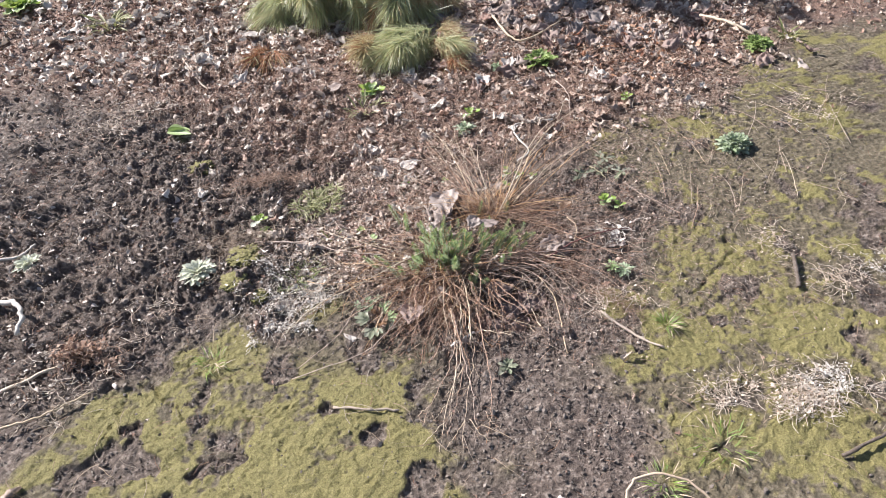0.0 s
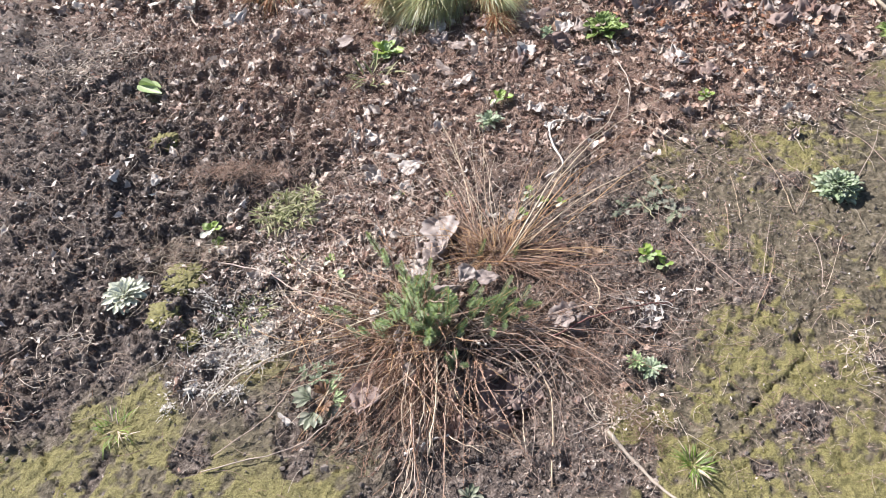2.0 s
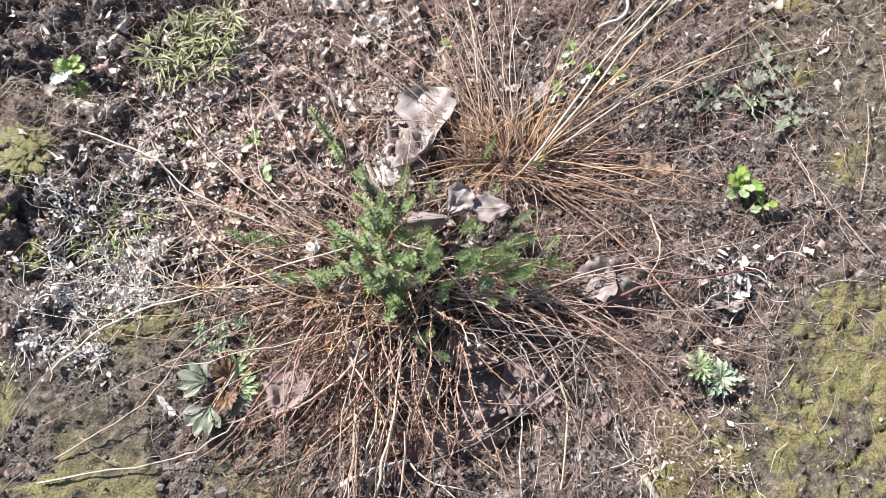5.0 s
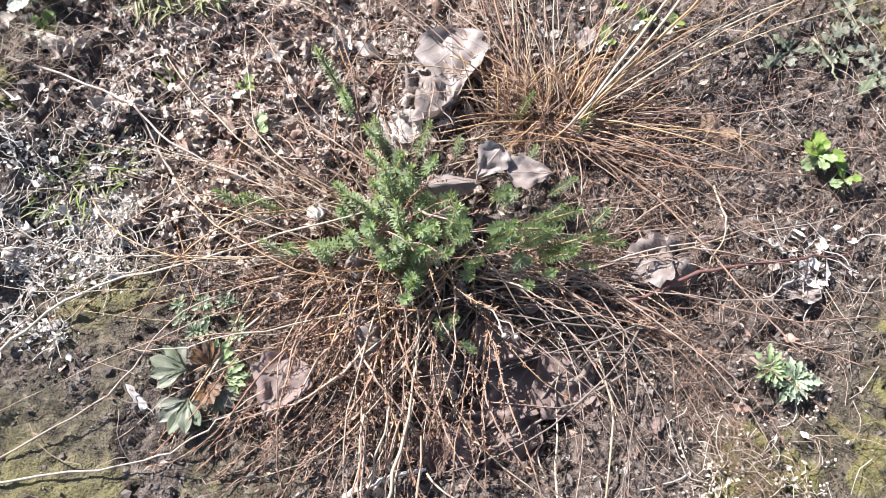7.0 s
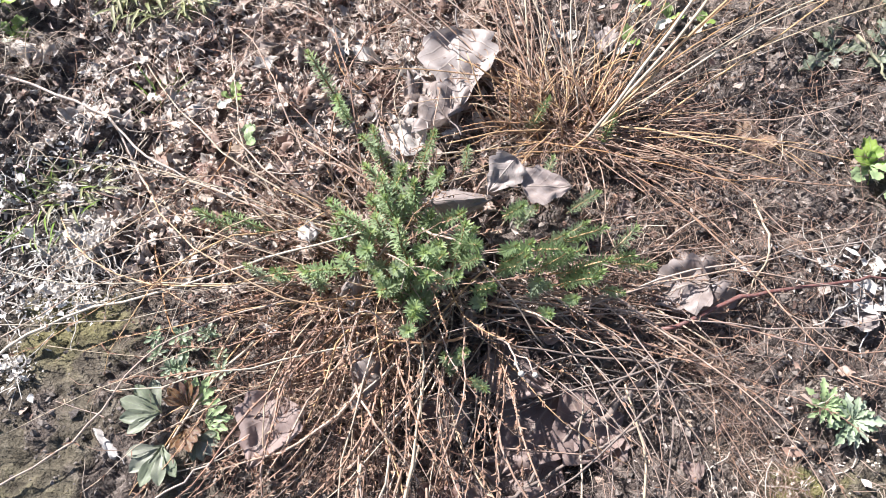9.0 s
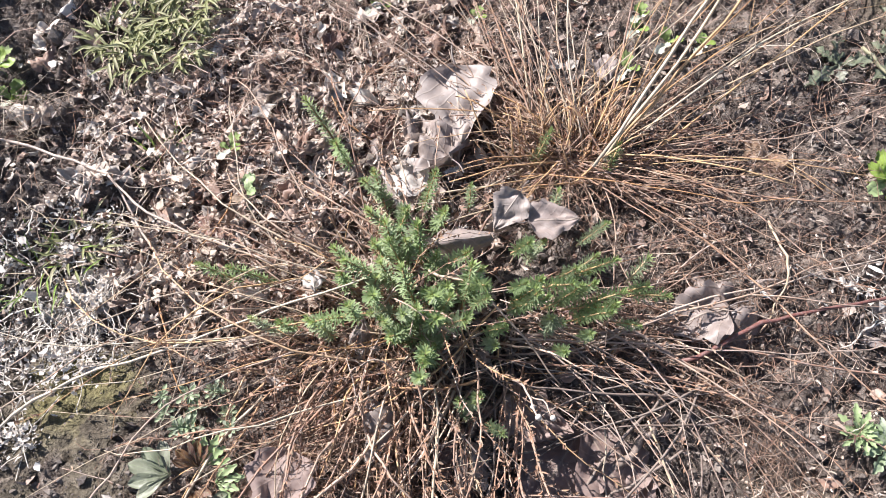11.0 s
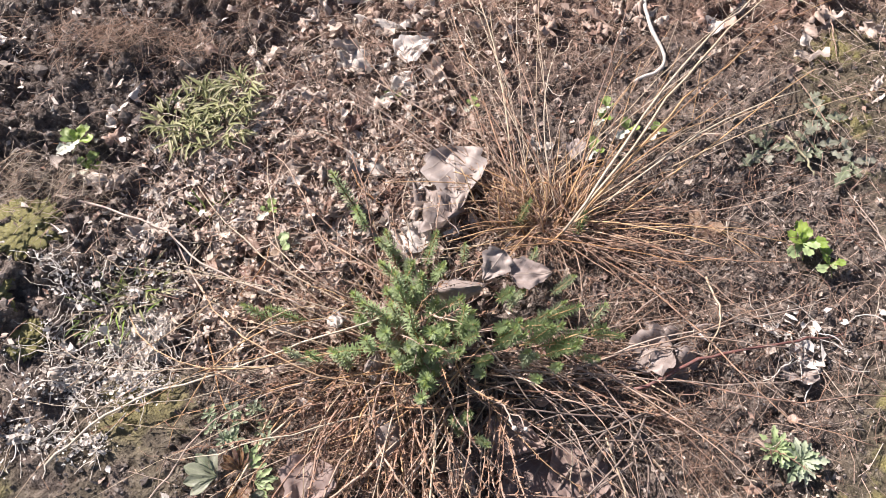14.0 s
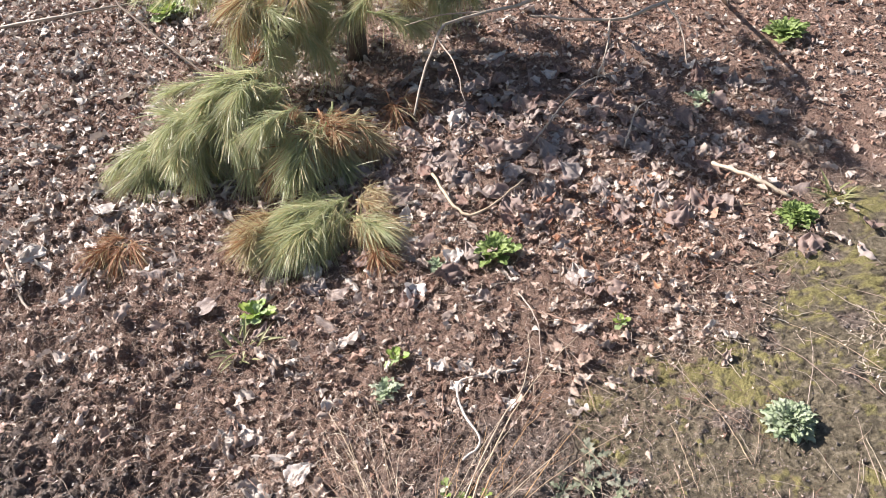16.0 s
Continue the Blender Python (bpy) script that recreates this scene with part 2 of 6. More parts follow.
# Darker copy of FLUFF: the hollow's shade is put into its colour.
SHADED_BITS = organic("shaded_bits", ((0.17, 0.12, 0.10), (0.26, 0.19, 0.16), (0.21, 0.14, 0.115), (0.34, 0.27, 0.235)), 0.7, "island", 120, 0.3)
RUST_BITS = organic("rust_bits", ((0.34, 0.15, 0.08), (0.46, 0.24, 0.13), (0.28, 0.12, 0.07), (0.56, 0.38, 0.25)), 0.6, "island", 100, 0.3, 0.15)
FIBRE = organic("litter_fibre", ((0.16, 0.075, 0.045), (0.28, 0.14, 0.085), (0.36, 0.22, 0.14), (0.20, 0.10, 0.07)), 0.6, "island", 150, 0.2)
SHRED = organic("plant_shreds", ((0.40, 0.24, 0.17), (0.56, 0.43, 0.34), (0.30, 0.165, 0.115), (0.68, 0.58, 0.49), (0.47, 0.31, 0.225), (0.23, 0.125, 0.09), (0.62, 0.50, 0.40)), 0.6, "island", 150, 0.2)
STRAW = organic("straw", ((0.24, 0.16, 0.115), (0.46, 0.36, 0.25), (0.22, 0.13, 0.09), (0.56, 0.48, 0.38), (0.34, 0.26, 0.20)), 0.6, "island", 150, 0.2)
DEAD_LEAF = organic("dead_leaf", ((0.29, 0.23, 0.205), (0.37, 0.31, 0.285), (0.24, 0.175, 0.15), (0.41, 0.35, 0.32), (0.335, 0.27, 0.245)), 0.5, "object", 45, 0.9, 0.18, "dry", 0.45)
PALE_LEAF = organic("bleached_leaf", ((0.60, 0.555, 0.51), (0.70, 0.655, 0.61), (0.52, 0.47, 0.43)), 0.5, "object", 60, 0.5, 0.15, "dry", 0.45, 0.25)
TAN_LEAF = organic("tan_leaf", ((0.33, 0.215, 0.14), (0.42, 0.31, 0.22)), 0.5, "object", 50, 0.5, 0.2, "dry", 0.4)
# Dead leaves as they look in shade: the shade is part of this colour.
MAUVE_SHADE_LEAF = organic("mauve_shade_leaf", ((0.30, 0.215, 0.19), (0.37, 0.275, 0.245), (0.27, 0.19, 0.165)), 0.6, "object", 45, 0.6, 0.25, "dry", 0.3, 0.3)
RUST_LEAF = organic("rust_leaf", ((0.20, 0.11, 0.085), (0.26, 0.15, 0.12)), 0.6, "object", 50, 0.5, 0.15, "dry", 0.4)
RED_STEM = organic("rust_stem", ((0.40, 0.235, 0.155), (0.52, 0.37, 0.275), (0.29, 0.16, 0.11), (0.46, 0.28, 0.18), (0.64, 0.51, 0.41)), 0.55, "object", 45, 0.4, 0.0, False, 0.35, 0.6)
GOLD_STEM = organic("golden_stem", ((0.60, 0.36, 0.17), (0.68, 0.46, 0.25), (0.50, 0.27, 0.125), (0.70, 0.55, 0.38)), 0.5, "object", 45, 0.4, 0.0, False, 0.35, 0.35)
PALE_STEM = organic("pale_stem", ((0.55, 0.42, 0.28), (0.64, 0.54, 0.41), (0.46, 0.34, 0.25)), 0.5, "object", 120, 0.3)
GREY_STEM = organic("grey_stem", ((0.42, 0.31, 0.25), (0.54, 0.44, 0.37), (0.44, 0.29, 0.21)), 0.6, "object", 120, 0.3)
# Stems of the hollow: its shade is put into their colour, darker than GREY_STEM.
SHADED_STEM = organic("shaded_stem", ((0.17, 0.13, 0.11), (0.25, 0.20, 0.17), (0.21, 0.15, 0.12)), 0.65, "object", 120, 0.3)
SCRAP = organic("dry_scale", ((0.36, 0.195, 0.12), (0.48, 0.31, 0.205), (0.27, 0.145, 0.10), (0.57, 0.43, 0.31)), 0.65, "island", 120, 0.2, 0.2)
NEEDLE = organic("green_needle", ((0.27, 0.38, 0.165), (0.31, 0.42, 0.19), (0.36, 0.45, 0.24), (0.43, 0.50, 0.32)), 0.42, "object", 90, 0.2, 0.35, False, 0.4)
TIP = organic("young_needle", ((0.34, 0.45, 0.155), (0.40, 0.49, 0.20)), 0.42, "object", 90, 0.2, 0.38, False, 0.4)
GREEN = organic("fresh_leaf", ((0.20, 0.29, 0.085), (0.26, 0.36, 0.11), (0.32, 0.41, 0.15)), 0.45, "object", 60, 0.3, 0.3, "green", 0.4, 0.2)
LIME = organic("lime_leaf", ((0.23, 0.36, 0.06), (0.30, 0.40, 0.08)), 0.45, "object", 60, 0.3, 0.3, "green", 0.4, 0.2)
FRESH = organic("pale_green_leaf", ((0.34, 0.45, 0.21), (0.42, 0.53, 0.27)), 0.45, "object", 60, 0.3, 0.3, "green", 0.4, 0.2)
BLUE_GREEN = organic("bluish_leaf", ((0.31, 0.40, 0.235), (0.38, 0.46, 0.30), (0.46, 0.52, 0.39)), 0.5, "object", 60, 0.3, 0.25, "green", 0.35, 0.25)
SILVER = organic("silver_leaf", ((0.66, 0.68, 0.55), (0.77, 0.79, 0.68)), 0.6, "object", 60, 0.3, 0.2, "green", 0.3, 0.15)
OLIVE = organic("olive_leaf", ((0.245, 0.265, 0.105), (0.35, 0.36, 0.165), (0.53, 0.50, 0.32)), 0.55, "object", 80, 0.3, 0.25)
CRESS = organic("grey_green_leaf", ((0.16, 0.19, 0.115), (0.24, 0.26, 0.18), (0.31, 0.31, 0.25)), 0.45, "object", 60, 0.3, 0.2, "green", 0.45, 0.25)
BRONZE = organic("bronze_leaf", ((0.14, 0.075, 0.06), (0.24, 0.12, 0.05)), 0.5, "object", 60, 0.3, 0.2, "green", 0.4)
CUSHION = organic("moss_cushion", ((0.13, 0.12, 0.035), (0.19, 0.175, 0.06), (0.24, 0.22, 0.08)), 0.9, "island", 200, 0.4)
WHITE_DRY = organic("bleached_stalks", ((0.66, 0.60, 0.53), (0.78, 0.74, 0.69), (0.56, 0.49, 0.42), (0.82, 0.79, 0.76)), 0.65, "island", 120, 0.2, 0.15, False, 0.3, 0.15)
BUFF_DRY = organic("buff_stalks", ((0.62, 0.52, 0.42), (0.72, 0.64, 0.55), (0.54, 0.41, 0.31), (0.78, 0.72, 0.65)), 0.65, "island", 120, 0.2, 0.15, False, 0.3, 0.15)
ROOT = organic("bleached_wood", ((0.55, 0.51, 0.46), (0.64, 0.60, 0.56)), 0.6, "object", 80, 0.5, 0, False, 0.35, 0.2)
WINE = organic("wine_stem", ((0.15, 0.06, 0.052), (0.20, 0.085, 0.07)), 0.45, "object", 120, 0.3)
TWIG = organic("bare_twig", ((0.36, 0.29, 0.23), (0.44, 0.37, 0.30)), 0.55, "object", 80, 0.5)
DARK_WOOD = organic("dark_wood", ((0.075, 0.055, 0.042), (0.12, 0.09, 0.07)), 0.7, "object", 80, 0.8)
BARK = organic("pine_bark", ((0.10, 0.075, 0.055), (0.15, 0.11, 0.085)), 0.85, "object", 60, 1.0)
PINE = organic("pine_needles", ((0.39, 0.44, 0.22), (0.47, 0.51, 0.27), (0.59, 0.61, 0.38), (0.41, 0.47, 0.31)), 0.36, "island", 60, 0.1, 0.5, False, 0.6, 0.15)
PINE_TAN = organic("faded_pine_needles", ((0.54, 0.48, 0.26), (0.66, 0.60, 0.38), (0.54, 0.41, 0.24)), 0.5, "island", 60, 0.1, 0.3, False, 0.4, 0.2)
PINE_RUST = organic("rust_pine_needles", ((0.36, 0.16, 0.075), (0.48, 0.26, 0.14), (0.30, 0.13, 0.07)), 0.55, "island", 60, 0.1, 0.2, False, 0.35, 0.2)

# ---------------------------------------------------------------- mesh helpers
rng = random.Random(11)
table = np.random.RandomState(5)


class Shape:
    """Vertices, faces and leaf coordinates of one mesh, with a material number for each face."""

    def __init__(self):
        self.v, self.f, self.uv, self.m = [], [], [], []

    def tube(self, points, radii, sides=5, mat=0, cap=True):
        points = [Vector(p) for p in points]
        base = len(self.v)
        up = Vector((0.31, 0.17, 0.93))
        for k, p in enumerate(points):
            way = (points[min(k + 1, len(points) - 1)] - points[max(k - 1, 0)]).normalized()
            a = way.cross(up)
            a = a.normalized() if a.length > 1e-4 else Vector((1, 0, 0))
            b = way.cross(a)
            r = radii[k] if hasattr(radii, "__len__") else radii
            for s in range(sides):
                q = 2 * math.pi * s / sides
                self.v.append(p + r * (math.cos(q) * a + math.sin(q) * b))
                self.uv.append((k / len(points), 0.5))
        for k in range(len(points) - 1):
            for s in range(sides):
                i, j = base + k * sides + s, base + k * sides + (s + 1) % sides
                self.f.append((i, j, j + sides, i + sides))
                self.m.append(mat)
        if cap:
            self.f.append(tuple(base + s for s in reversed(range(sides))))
            self.f.append(tuple(base + (len(points) - 1) * sides + s for s in range(sides)))
            self.m += [mat, mat]

    def blade(self, points, widths, side, mat=0, fold=0.0):
        """A strip along points; fold lifts its two rims over its middle."""
        base = len(self.v)
        side = Vector(side)
        n = len(points)
        for k, p in enumerate(points):
            p = Vector(p)
            way = Vector(points[min(k + 1, n - 1)]) - Vector(points[max(k - 1, 0)])
            up = side.cross(way)
            up = up.normalized() if up.length > 1e-7 else Vector((0, 0, 1))
            w = widths[k] * 0.5
            for s in (-1, 0, 1):
                self.v.append(p + side * (w * s) + up * (abs(s) * fold * w))
                self.uv.append((k / (n - 1), float(s)))
        for k in range(n - 1):
            for s in (0, 1):
                i = base + 3 * k + s
                self.f.append((i, i + 1, i + 4, i + 3))
                self.m.append(mat)

    def needle(self, points, widths, side, mat=0):
        """A thin flat strip along points."""
        base = len(self.v)
        for k, p in enumerate(points):
            for s in (-0.5, 0.5):
                self.v.append(p + side * (widths[k] * s))
                self.uv.append((k / (len(points) - 1), s))
        for k in range(len(points) - 1):
            i = base + 2 * k
            self.f.append((i, i + 1, i + 3, i + 2))
            self.m.append(mat)

    def made(self, name, mats, smooth=True):
        me = bpy.data.meshes.new(name)
        me.from_pydata([tuple(p) for p in self.v], [], self.f)
        for m in mats:
            me.materials.append(m)
        me.polygons.foreach_set("material_index", self.m)
        me.polygons.foreach_set("use_smooth", [smooth] * len(self.f))
        layer = me.uv_layers.new(name="UVMap")
        order = np.empty(len(me.loops), int)
        me.loops.foreach_get("vertex_index", order)
        layer.data.foreach_set("uv", np.array(self.uv)[order].ravel())
        me.update()
        return me


def part(name, data, parent, m=None, label=""):
    ob = new(name, data)
    ob.parent = parent
    if m is not None:
        ob.matrix_basis = m
    if label:
        tagged(ob, label)
    return ob


def thing(name, x, y, z, label, category, group="", kind=""):
    ob = new(name)
    ob.location = (x, y, z)
    ob.empty_display_size = 0.02
    return tagged(ob, label, category, group, kind)


def bend(points, n=12, wiggle=0.0, seed=0):
    """A smooth line through a few control points, with a little wander."""
    r = random.Random(seed)
    pts = [Vector(p) for p in points]
    ext = [2 * pts[0] - pts[1]] + pts + [2 * pts[-1] - pts[-2]]
    out = []
    for k in range(n + 1):
        s = k / n * (len(pts) - 1)
        i = min(int(s), len(pts) - 2)
        t = s - i
        a, b, c, d = ext[i:i + 4]
        p = 0.5 * (2 * b + (c - a) * t + (2 * a - 5 * b + 4 * c - d) * t * t + (3 * b - a - 3 * c + d) * t ** 3)
        w = wiggle * (0 if k in (0, n) else 1)
        out.append(p + Vector((r.uniform(-w, w), r.uniform(-w, w), r.uniform(-w, w) * 0.6)))
    return out


def leaf_shape(length, width, seed, outline="poplar", curl=0.3, cup=0.3, crumple=0.1, stalk=0.25, nu=16, nv=12):
    """A leaf along +Y from its base, curled along and across, with a stalk."""
    r = random.Random(seed)
    s = Shape()
    ph = [r.uniform(0, 6.28) for _ in range(6)]
    turn = r.uniform(-0.5, 0.5)
    for i in range(nu + 1):
        u = i / nu
        if outline == "poplar":
            w = (math.sin(math.pi * min(1, u ** 0.62)) ** 0.75) * (1 - 0.30 * u)
            w *= 1 + 0.07 * math.sin(u * 31 + ph[0])
        elif outline == "lobed":
            w = math.sin(math.pi * u ** 1.25) ** 0.8 * (0.72 + 0.32 * math.sin(u * 25 + ph[0]))
        elif outline == "spoon":
            w = max(0.16, math.sin(math.pi * min(1, u ** 2.0)) ** 0.7)
            w = w if i < nu else 0.12
        elif outline == "toothed":
            w = max(0.16, math.sin(math.pi * min(1, u ** 1.9)) ** 0.7) * (0.80 + 0.26 * math.sin(u * 27))
        elif outline == "lance":
            w = math.sin(math.pi * (0.06 + 0.94 * u) ** 0.8) ** 0.9
        elif outline == "fan":
            w = (0.12 + u ** 1.2) * (1.0 if i < nu else 0.7) * (0.82 + 0.18 * math.sin(u * 19))
        else:
            w = math.sin(math.pi * u)
        w = max(w, 0.02)
        for j in range(nv + 1):
            v = 2 * j / nv - 1
            x, y = v * w * width / 2, u * length
            if outline == "fan":
                y += length * 0.16 * (1 - v * v) * u + length * 0.07 * math.cos(v * 11) * u
            z = cup * width * (v * v * w) + curl * length * (u * u) * 0.5
            z += crumple * width * (math.sin(u * 7 + v * 3 + ph[1]) * math.sin(v * 5 - u * 4 + ph[2]) + 0.5 * math.sin(u * 15 + ph[3]) * math.sin(v * 9 + ph[4]))
            z += turn * crumple * v * u * width * 1.5 + crumple * width * 0.5 * noise.noise(Vector((u * 4.0, v * 2.6, seed * 0.37)))
            rim = 1 + (0.24 * noise.noise(Vector((u * 6, v, seed * 1.7))) if outline == "poplar" else 0)
            x *= rim
            s.v.append((x, y, z))
            s.uv.append((u, v * w))
    for i in range(nu):
        for j in range(nv):
            a = i * (nv + 1) + j
            s.f.append((a, a + 1, a + nv + 2, a + nv + 1))
            s.m.append(0)
    if stalk:
        s.tube(bend(((0, 0, 0), (0.1 * stalk * length, -0.5 * stalk * length, 0.0), (0, -stalk * length, 0.1 * stalk * length)), 4), [length * 0.012] * 5, 4)
    return s


# ---------------------------------------------------------------- the ground


def axis(lo, hi, step, grow, reach):
    mid = list(np.arange(lo, hi, step))
    up, down, s = [mid[-1]], [mid[0]], step
    while up[-1] < reach:
        s *= 1 + grow
        up.append(up[-1] + s)
    s = step
    while down[-1] > -reach:
        s *= 1 + grow
        down.append(down[-1] - s)
    return np.array(down[:0:-1] + mid + up[1:])


def build_ground():
    xs, ys = axis(-0.72, 0.82, 0.0040, 0.045, 80.0), axis(-0.48, 0.72, 0.0040, 0.045, 80.0)
    gx, gy = np.meshgrid(xs, ys)
    x, y = gx.ravel(), gy.ravel()
    z = ground_z(x, y)
    clods, film, moss, litter = zones(x, y)
    nx, ny = len(xs), len(ys)
    k = (np.arange(ny - 1)[:, None] * nx + np.arange(nx - 1)[None, :]).ravel()
    quads = np.stack((k, k + 1, k + nx + 1, k + nx), 1)
    me = bpy.data.meshes.new("ground")
    me.vertices.add(len(x))
    me.vertices.foreach_set("co", np.stack((x, y, z), 1).ravel())
    me.loops.add(quads.size)
    me.loops.foreach_set("vertex_index", quads.ravel())
    me.polygons.add(len(quads))
    me.polygons.foreach_set("loop_start", np.arange(len(quads)) * 4)
    me.polygons.foreach_set("use_smooth", np.ones(len(quads), bool))
    for name, value in (("film", film), ("moss", moss), ("litter", litter)):
        me.attributes.new(name, "FLOAT", "POINT").data.foreach_set("value", value.astype(np.float32))
    me.materials.append(EARTH)
    me.update(calc_edges=True)
    me.validate()
    return tagged(new("ground", me), "crumbly brown garden soil with olive moss and cracks", "ground", kind="structure")


build_ground()

# ---------------------------------------------------------------- scattered stuff


def scatter(name, templates, x, y, size, lift, tilt, material, label, category, stretch=None, smooth=True):
    """Many small pieces joined into one mesh, each a turned copy of one of the templates."""
    n = len(x)
    z = ground_z(x, y)
    yaw, a, b = table.uniform(0, 6.283, n), table.normal(0, tilt, n), table.normal(0, tilt, n)
    cy, sy, ca, sa, cb, sb = np.cos(yaw), np.sin(yaw), np.cos(a), np.sin(a), np.cos(b), np.sin(b)
    rot = np.empty((n, 3, 3))
    rot[:, 0] = np.stack((cy * cb, cy * sb * sa - sy * ca, cy * sb * ca + sy * sa), 1)
    rot[:, 1] = np.stack((sy * cb, sy * sb * sa + cy * ca, sy * sb * ca - cy * sa), 1)
    rot[:, 2] = np.stack((-sb, cb * sa, cb * ca), 1)
    which = table.randint(0, len(templates), n)
    co, loops, totals, base = [], [], [], 0
    for k, (tv, tf) in enumerate(templates):
        own = np.where(which == k)[0]
        if not len(own):
            continue
        tv, tf = np.array(tv, float), np.array(tf, int)
        s = size[own][:, None, None] * (np.ones(3) if stretch is None else stretch[own][:, None, :])
        p = np.einsum("nij,nkj->nki", rot[own], tv[None] * s)
        p += np.stack((x[own], y[own], z[own] + lift[own]), 1)[:, None, :]
        co.append(p.reshape(-1, 3))
        idx = base + np.arange(len(own))[:, None, None] * len(tv) + tf[None]
        loops.append(idx.ravel())
        totals.append(np.full(len(own) * len(tf), tf.shape[1]))
        base += len(own) * len(tv)
    co, loops, totals = np.concatenate(co), np.concatenate(loops), np.concatenate(totals)
    me = bpy.data.meshes.new(name)
    me.vertices.add(len(co))
    me.vertices.foreach_set("co", co.ravel())
    me.loops.add(len(loops))
    me.loops.foreach_set("vertex_index", loops)
    me.polygons.add(len(totals))
    me.polygons.foreach_set("loop_start", np.concatenate(((0,), np.cumsum(totals)[:-1])))
    me.polygons.foreach_set("use_smooth", np.full(len(totals), smooth))
    me.materials.append(material)
    me.update(calc_edges=True)
    return tagged(new(name, me), label, category, kind="stuff")


def spots(n, density, box):
    """Places on the plan, thinned out by density(x, y)."""
    x, y = table.uniform(box[0], box[1], n), table.uniform(box[2], box[3], n)
    keep = table.uniform(0, 1, n) < density(x, y)
    return x[keep], y[keep]


def lump_templates(fine):
    out = []
    for k in range(7):
        bm = bmesh.new()
        if fine:
            bmesh.ops.create_icosphere(bm, subdivisions=1, radius=1.0)
        else:
            ring = [bm.verts.new((math.cos(q), math.sin(q), rng.uniform(-0.3, 0.3))) for q in (0, 1.3, 2.5, 3.8, 5.1)]
            tops = [bm.verts.new((0, 0, 0.9)), bm.verts.new((0, 0, -0.9))]
            for i in range(5):
                bm.faces.new((ring[i], ring[(i + 1) % 5], tops[0]))
                bm.faces.new((ring[(i + 1) % 5], ring[i], tops[1]))
        for v in bm.verts:
            v.co *= rng.uniform(0.55, 1.15)
        bm.verts.index_update()
        out.append(([tuple(v.co) for v in bm.verts], [tuple(v.index for v in f.verts) for f in bm.faces]))
        bm.free()
    return out


def flake_templates():
    """Torn, curled scraps of leaf with a ragged rim."""
    out = []
    for k in range(18):
        a, b, c = rng.uniform(-1.2, 1.2), rng.uniform(-0.9, 0.9), rng.uniform(-0.9, 0.9)
        slim, n = rng.choice((0.22, 0.35, 0.5, 0.7)), rng.choice((6, 7, 8))
        v = [(rng.uniform(-0.1, 0.1), rng.uniform(-0.1, 0.1), rng.uniform(-0.12, 0.12))]
        for i in range(n):
            q, r = 6.2832 * (i + rng.uniform(-0.4, 0.4)) / n, rng.choice((rng.uniform(0.12, 0.4), rng.uniform(0.45, 0.95)))
            px, py = r * math.cos(q) * slim, r * math.sin(q)
            v.append((px, py, a * py * py + b * px * px * 2 + c * px * py * 2 + rng.uniform(-0.12, 0.12)))
        out.append((v, [(0, 1 + i, 1 + (i + 1) % n) for i in range(n)]))
    return out


def straw_templates(steps=(0, 0.2, 0.4, 0.6, 0.8, 1.0), thick=0.011):
    out = []
    for k in range(9):
        s = Shape()
        bow, lift = rng.uniform(-0.17, 0.17), rng.uniform(0.0, 0.12)
        pts = [Vector(((t - 0.5), bow * 4 * t * (1 - t) + rng.uniform(-0.02, 0.02), lift * 4 * t * (1 - t) + rng.uniform(-0.01, 0.02))) for t in steps]
        s.tube(pts, [thick * (1 - 0.5 * t) for t in steps], 3, cap=False)
        out.append(([tuple(p) for p in s.v], s.f))
    return out


def crumple_templates():
    """Broken, crumpled pieces of larger leaves."""
    out = []
    for k in range(18):
        v, o = [], Vector((k * 3.1, 0, 0))
        long, slim = 8, rng.uniform(0.35, 0.9)
        a, b = rng.uniform(-0.8, 0.8), rng.uniform(-1.2, 1.2)
        for i in range(long + 1):
            u = i / long - 0.5
            w = slim * (0.5 + 0.5 * math.cos(u * 2.7)) * max(0.12, 0.7 + 1.1 * noise.noise(o + Vector((u * 7, 7, 0))))
            for j in range(7):
                q = j / 3 - 1
                p = o + Vector((q * 1.3, u * 3.2, 2.0))
                v.append((q * 0.5 * w + 0.10 * noise.noise(p + Vector((0, 0, 5))), u + 0.14 * noise.noise(p * 1.7), a * 0.4 * q * q * w + b * 0.6 * u * u + 0.30 * noise.noise(p * 1.3) + 0.20 * noise.noise(p * 3.3)))
        out.append((v, [(i * 7 + j, i * 7 + j + 1, i * 7 + j + 8, i * 7 + j + 7) for i in range(long) for j in range(6)]))
    return out


def leaflet_templates():
    """Small whole leaves, curled, with a ragged rim."""
    out = []
    for k in range(28):
        a, b, c = rng.uniform(-0.9, 0.9), rng.uniform(-0.9, 0.9), rng.uniform(-0.5, 0.5)
        v = []
        for i in range(6):
            u = i / 5
            w = max(0.08, math.sin(math.pi * u ** 0.7) ** 0.8) * rng.uniform(0.5, 1.1)
            for j in range(5):
                q = j / 2 - 1
                rag = rng.uniform(0.25, 1.2) if j in (0, 4) else rng.uniform(0.7, 1.2)
                v.append((q * 0.44 * w * rag, u - 0.5 + rng.uniform(-0.12, 0.12), a * 0.5 * q * q * w + b * 0.9 * (u - 0.5) ** 2 + c * q * (u - 0.5) + rng.uniform(-0.12, 0.12)))
        out.append((v, [(i * 5 + j, i * 5 + j + 1, i * 5 + j + 6, i * 5 + j + 5) for i in range(5) for j in range(4)]))
    return out


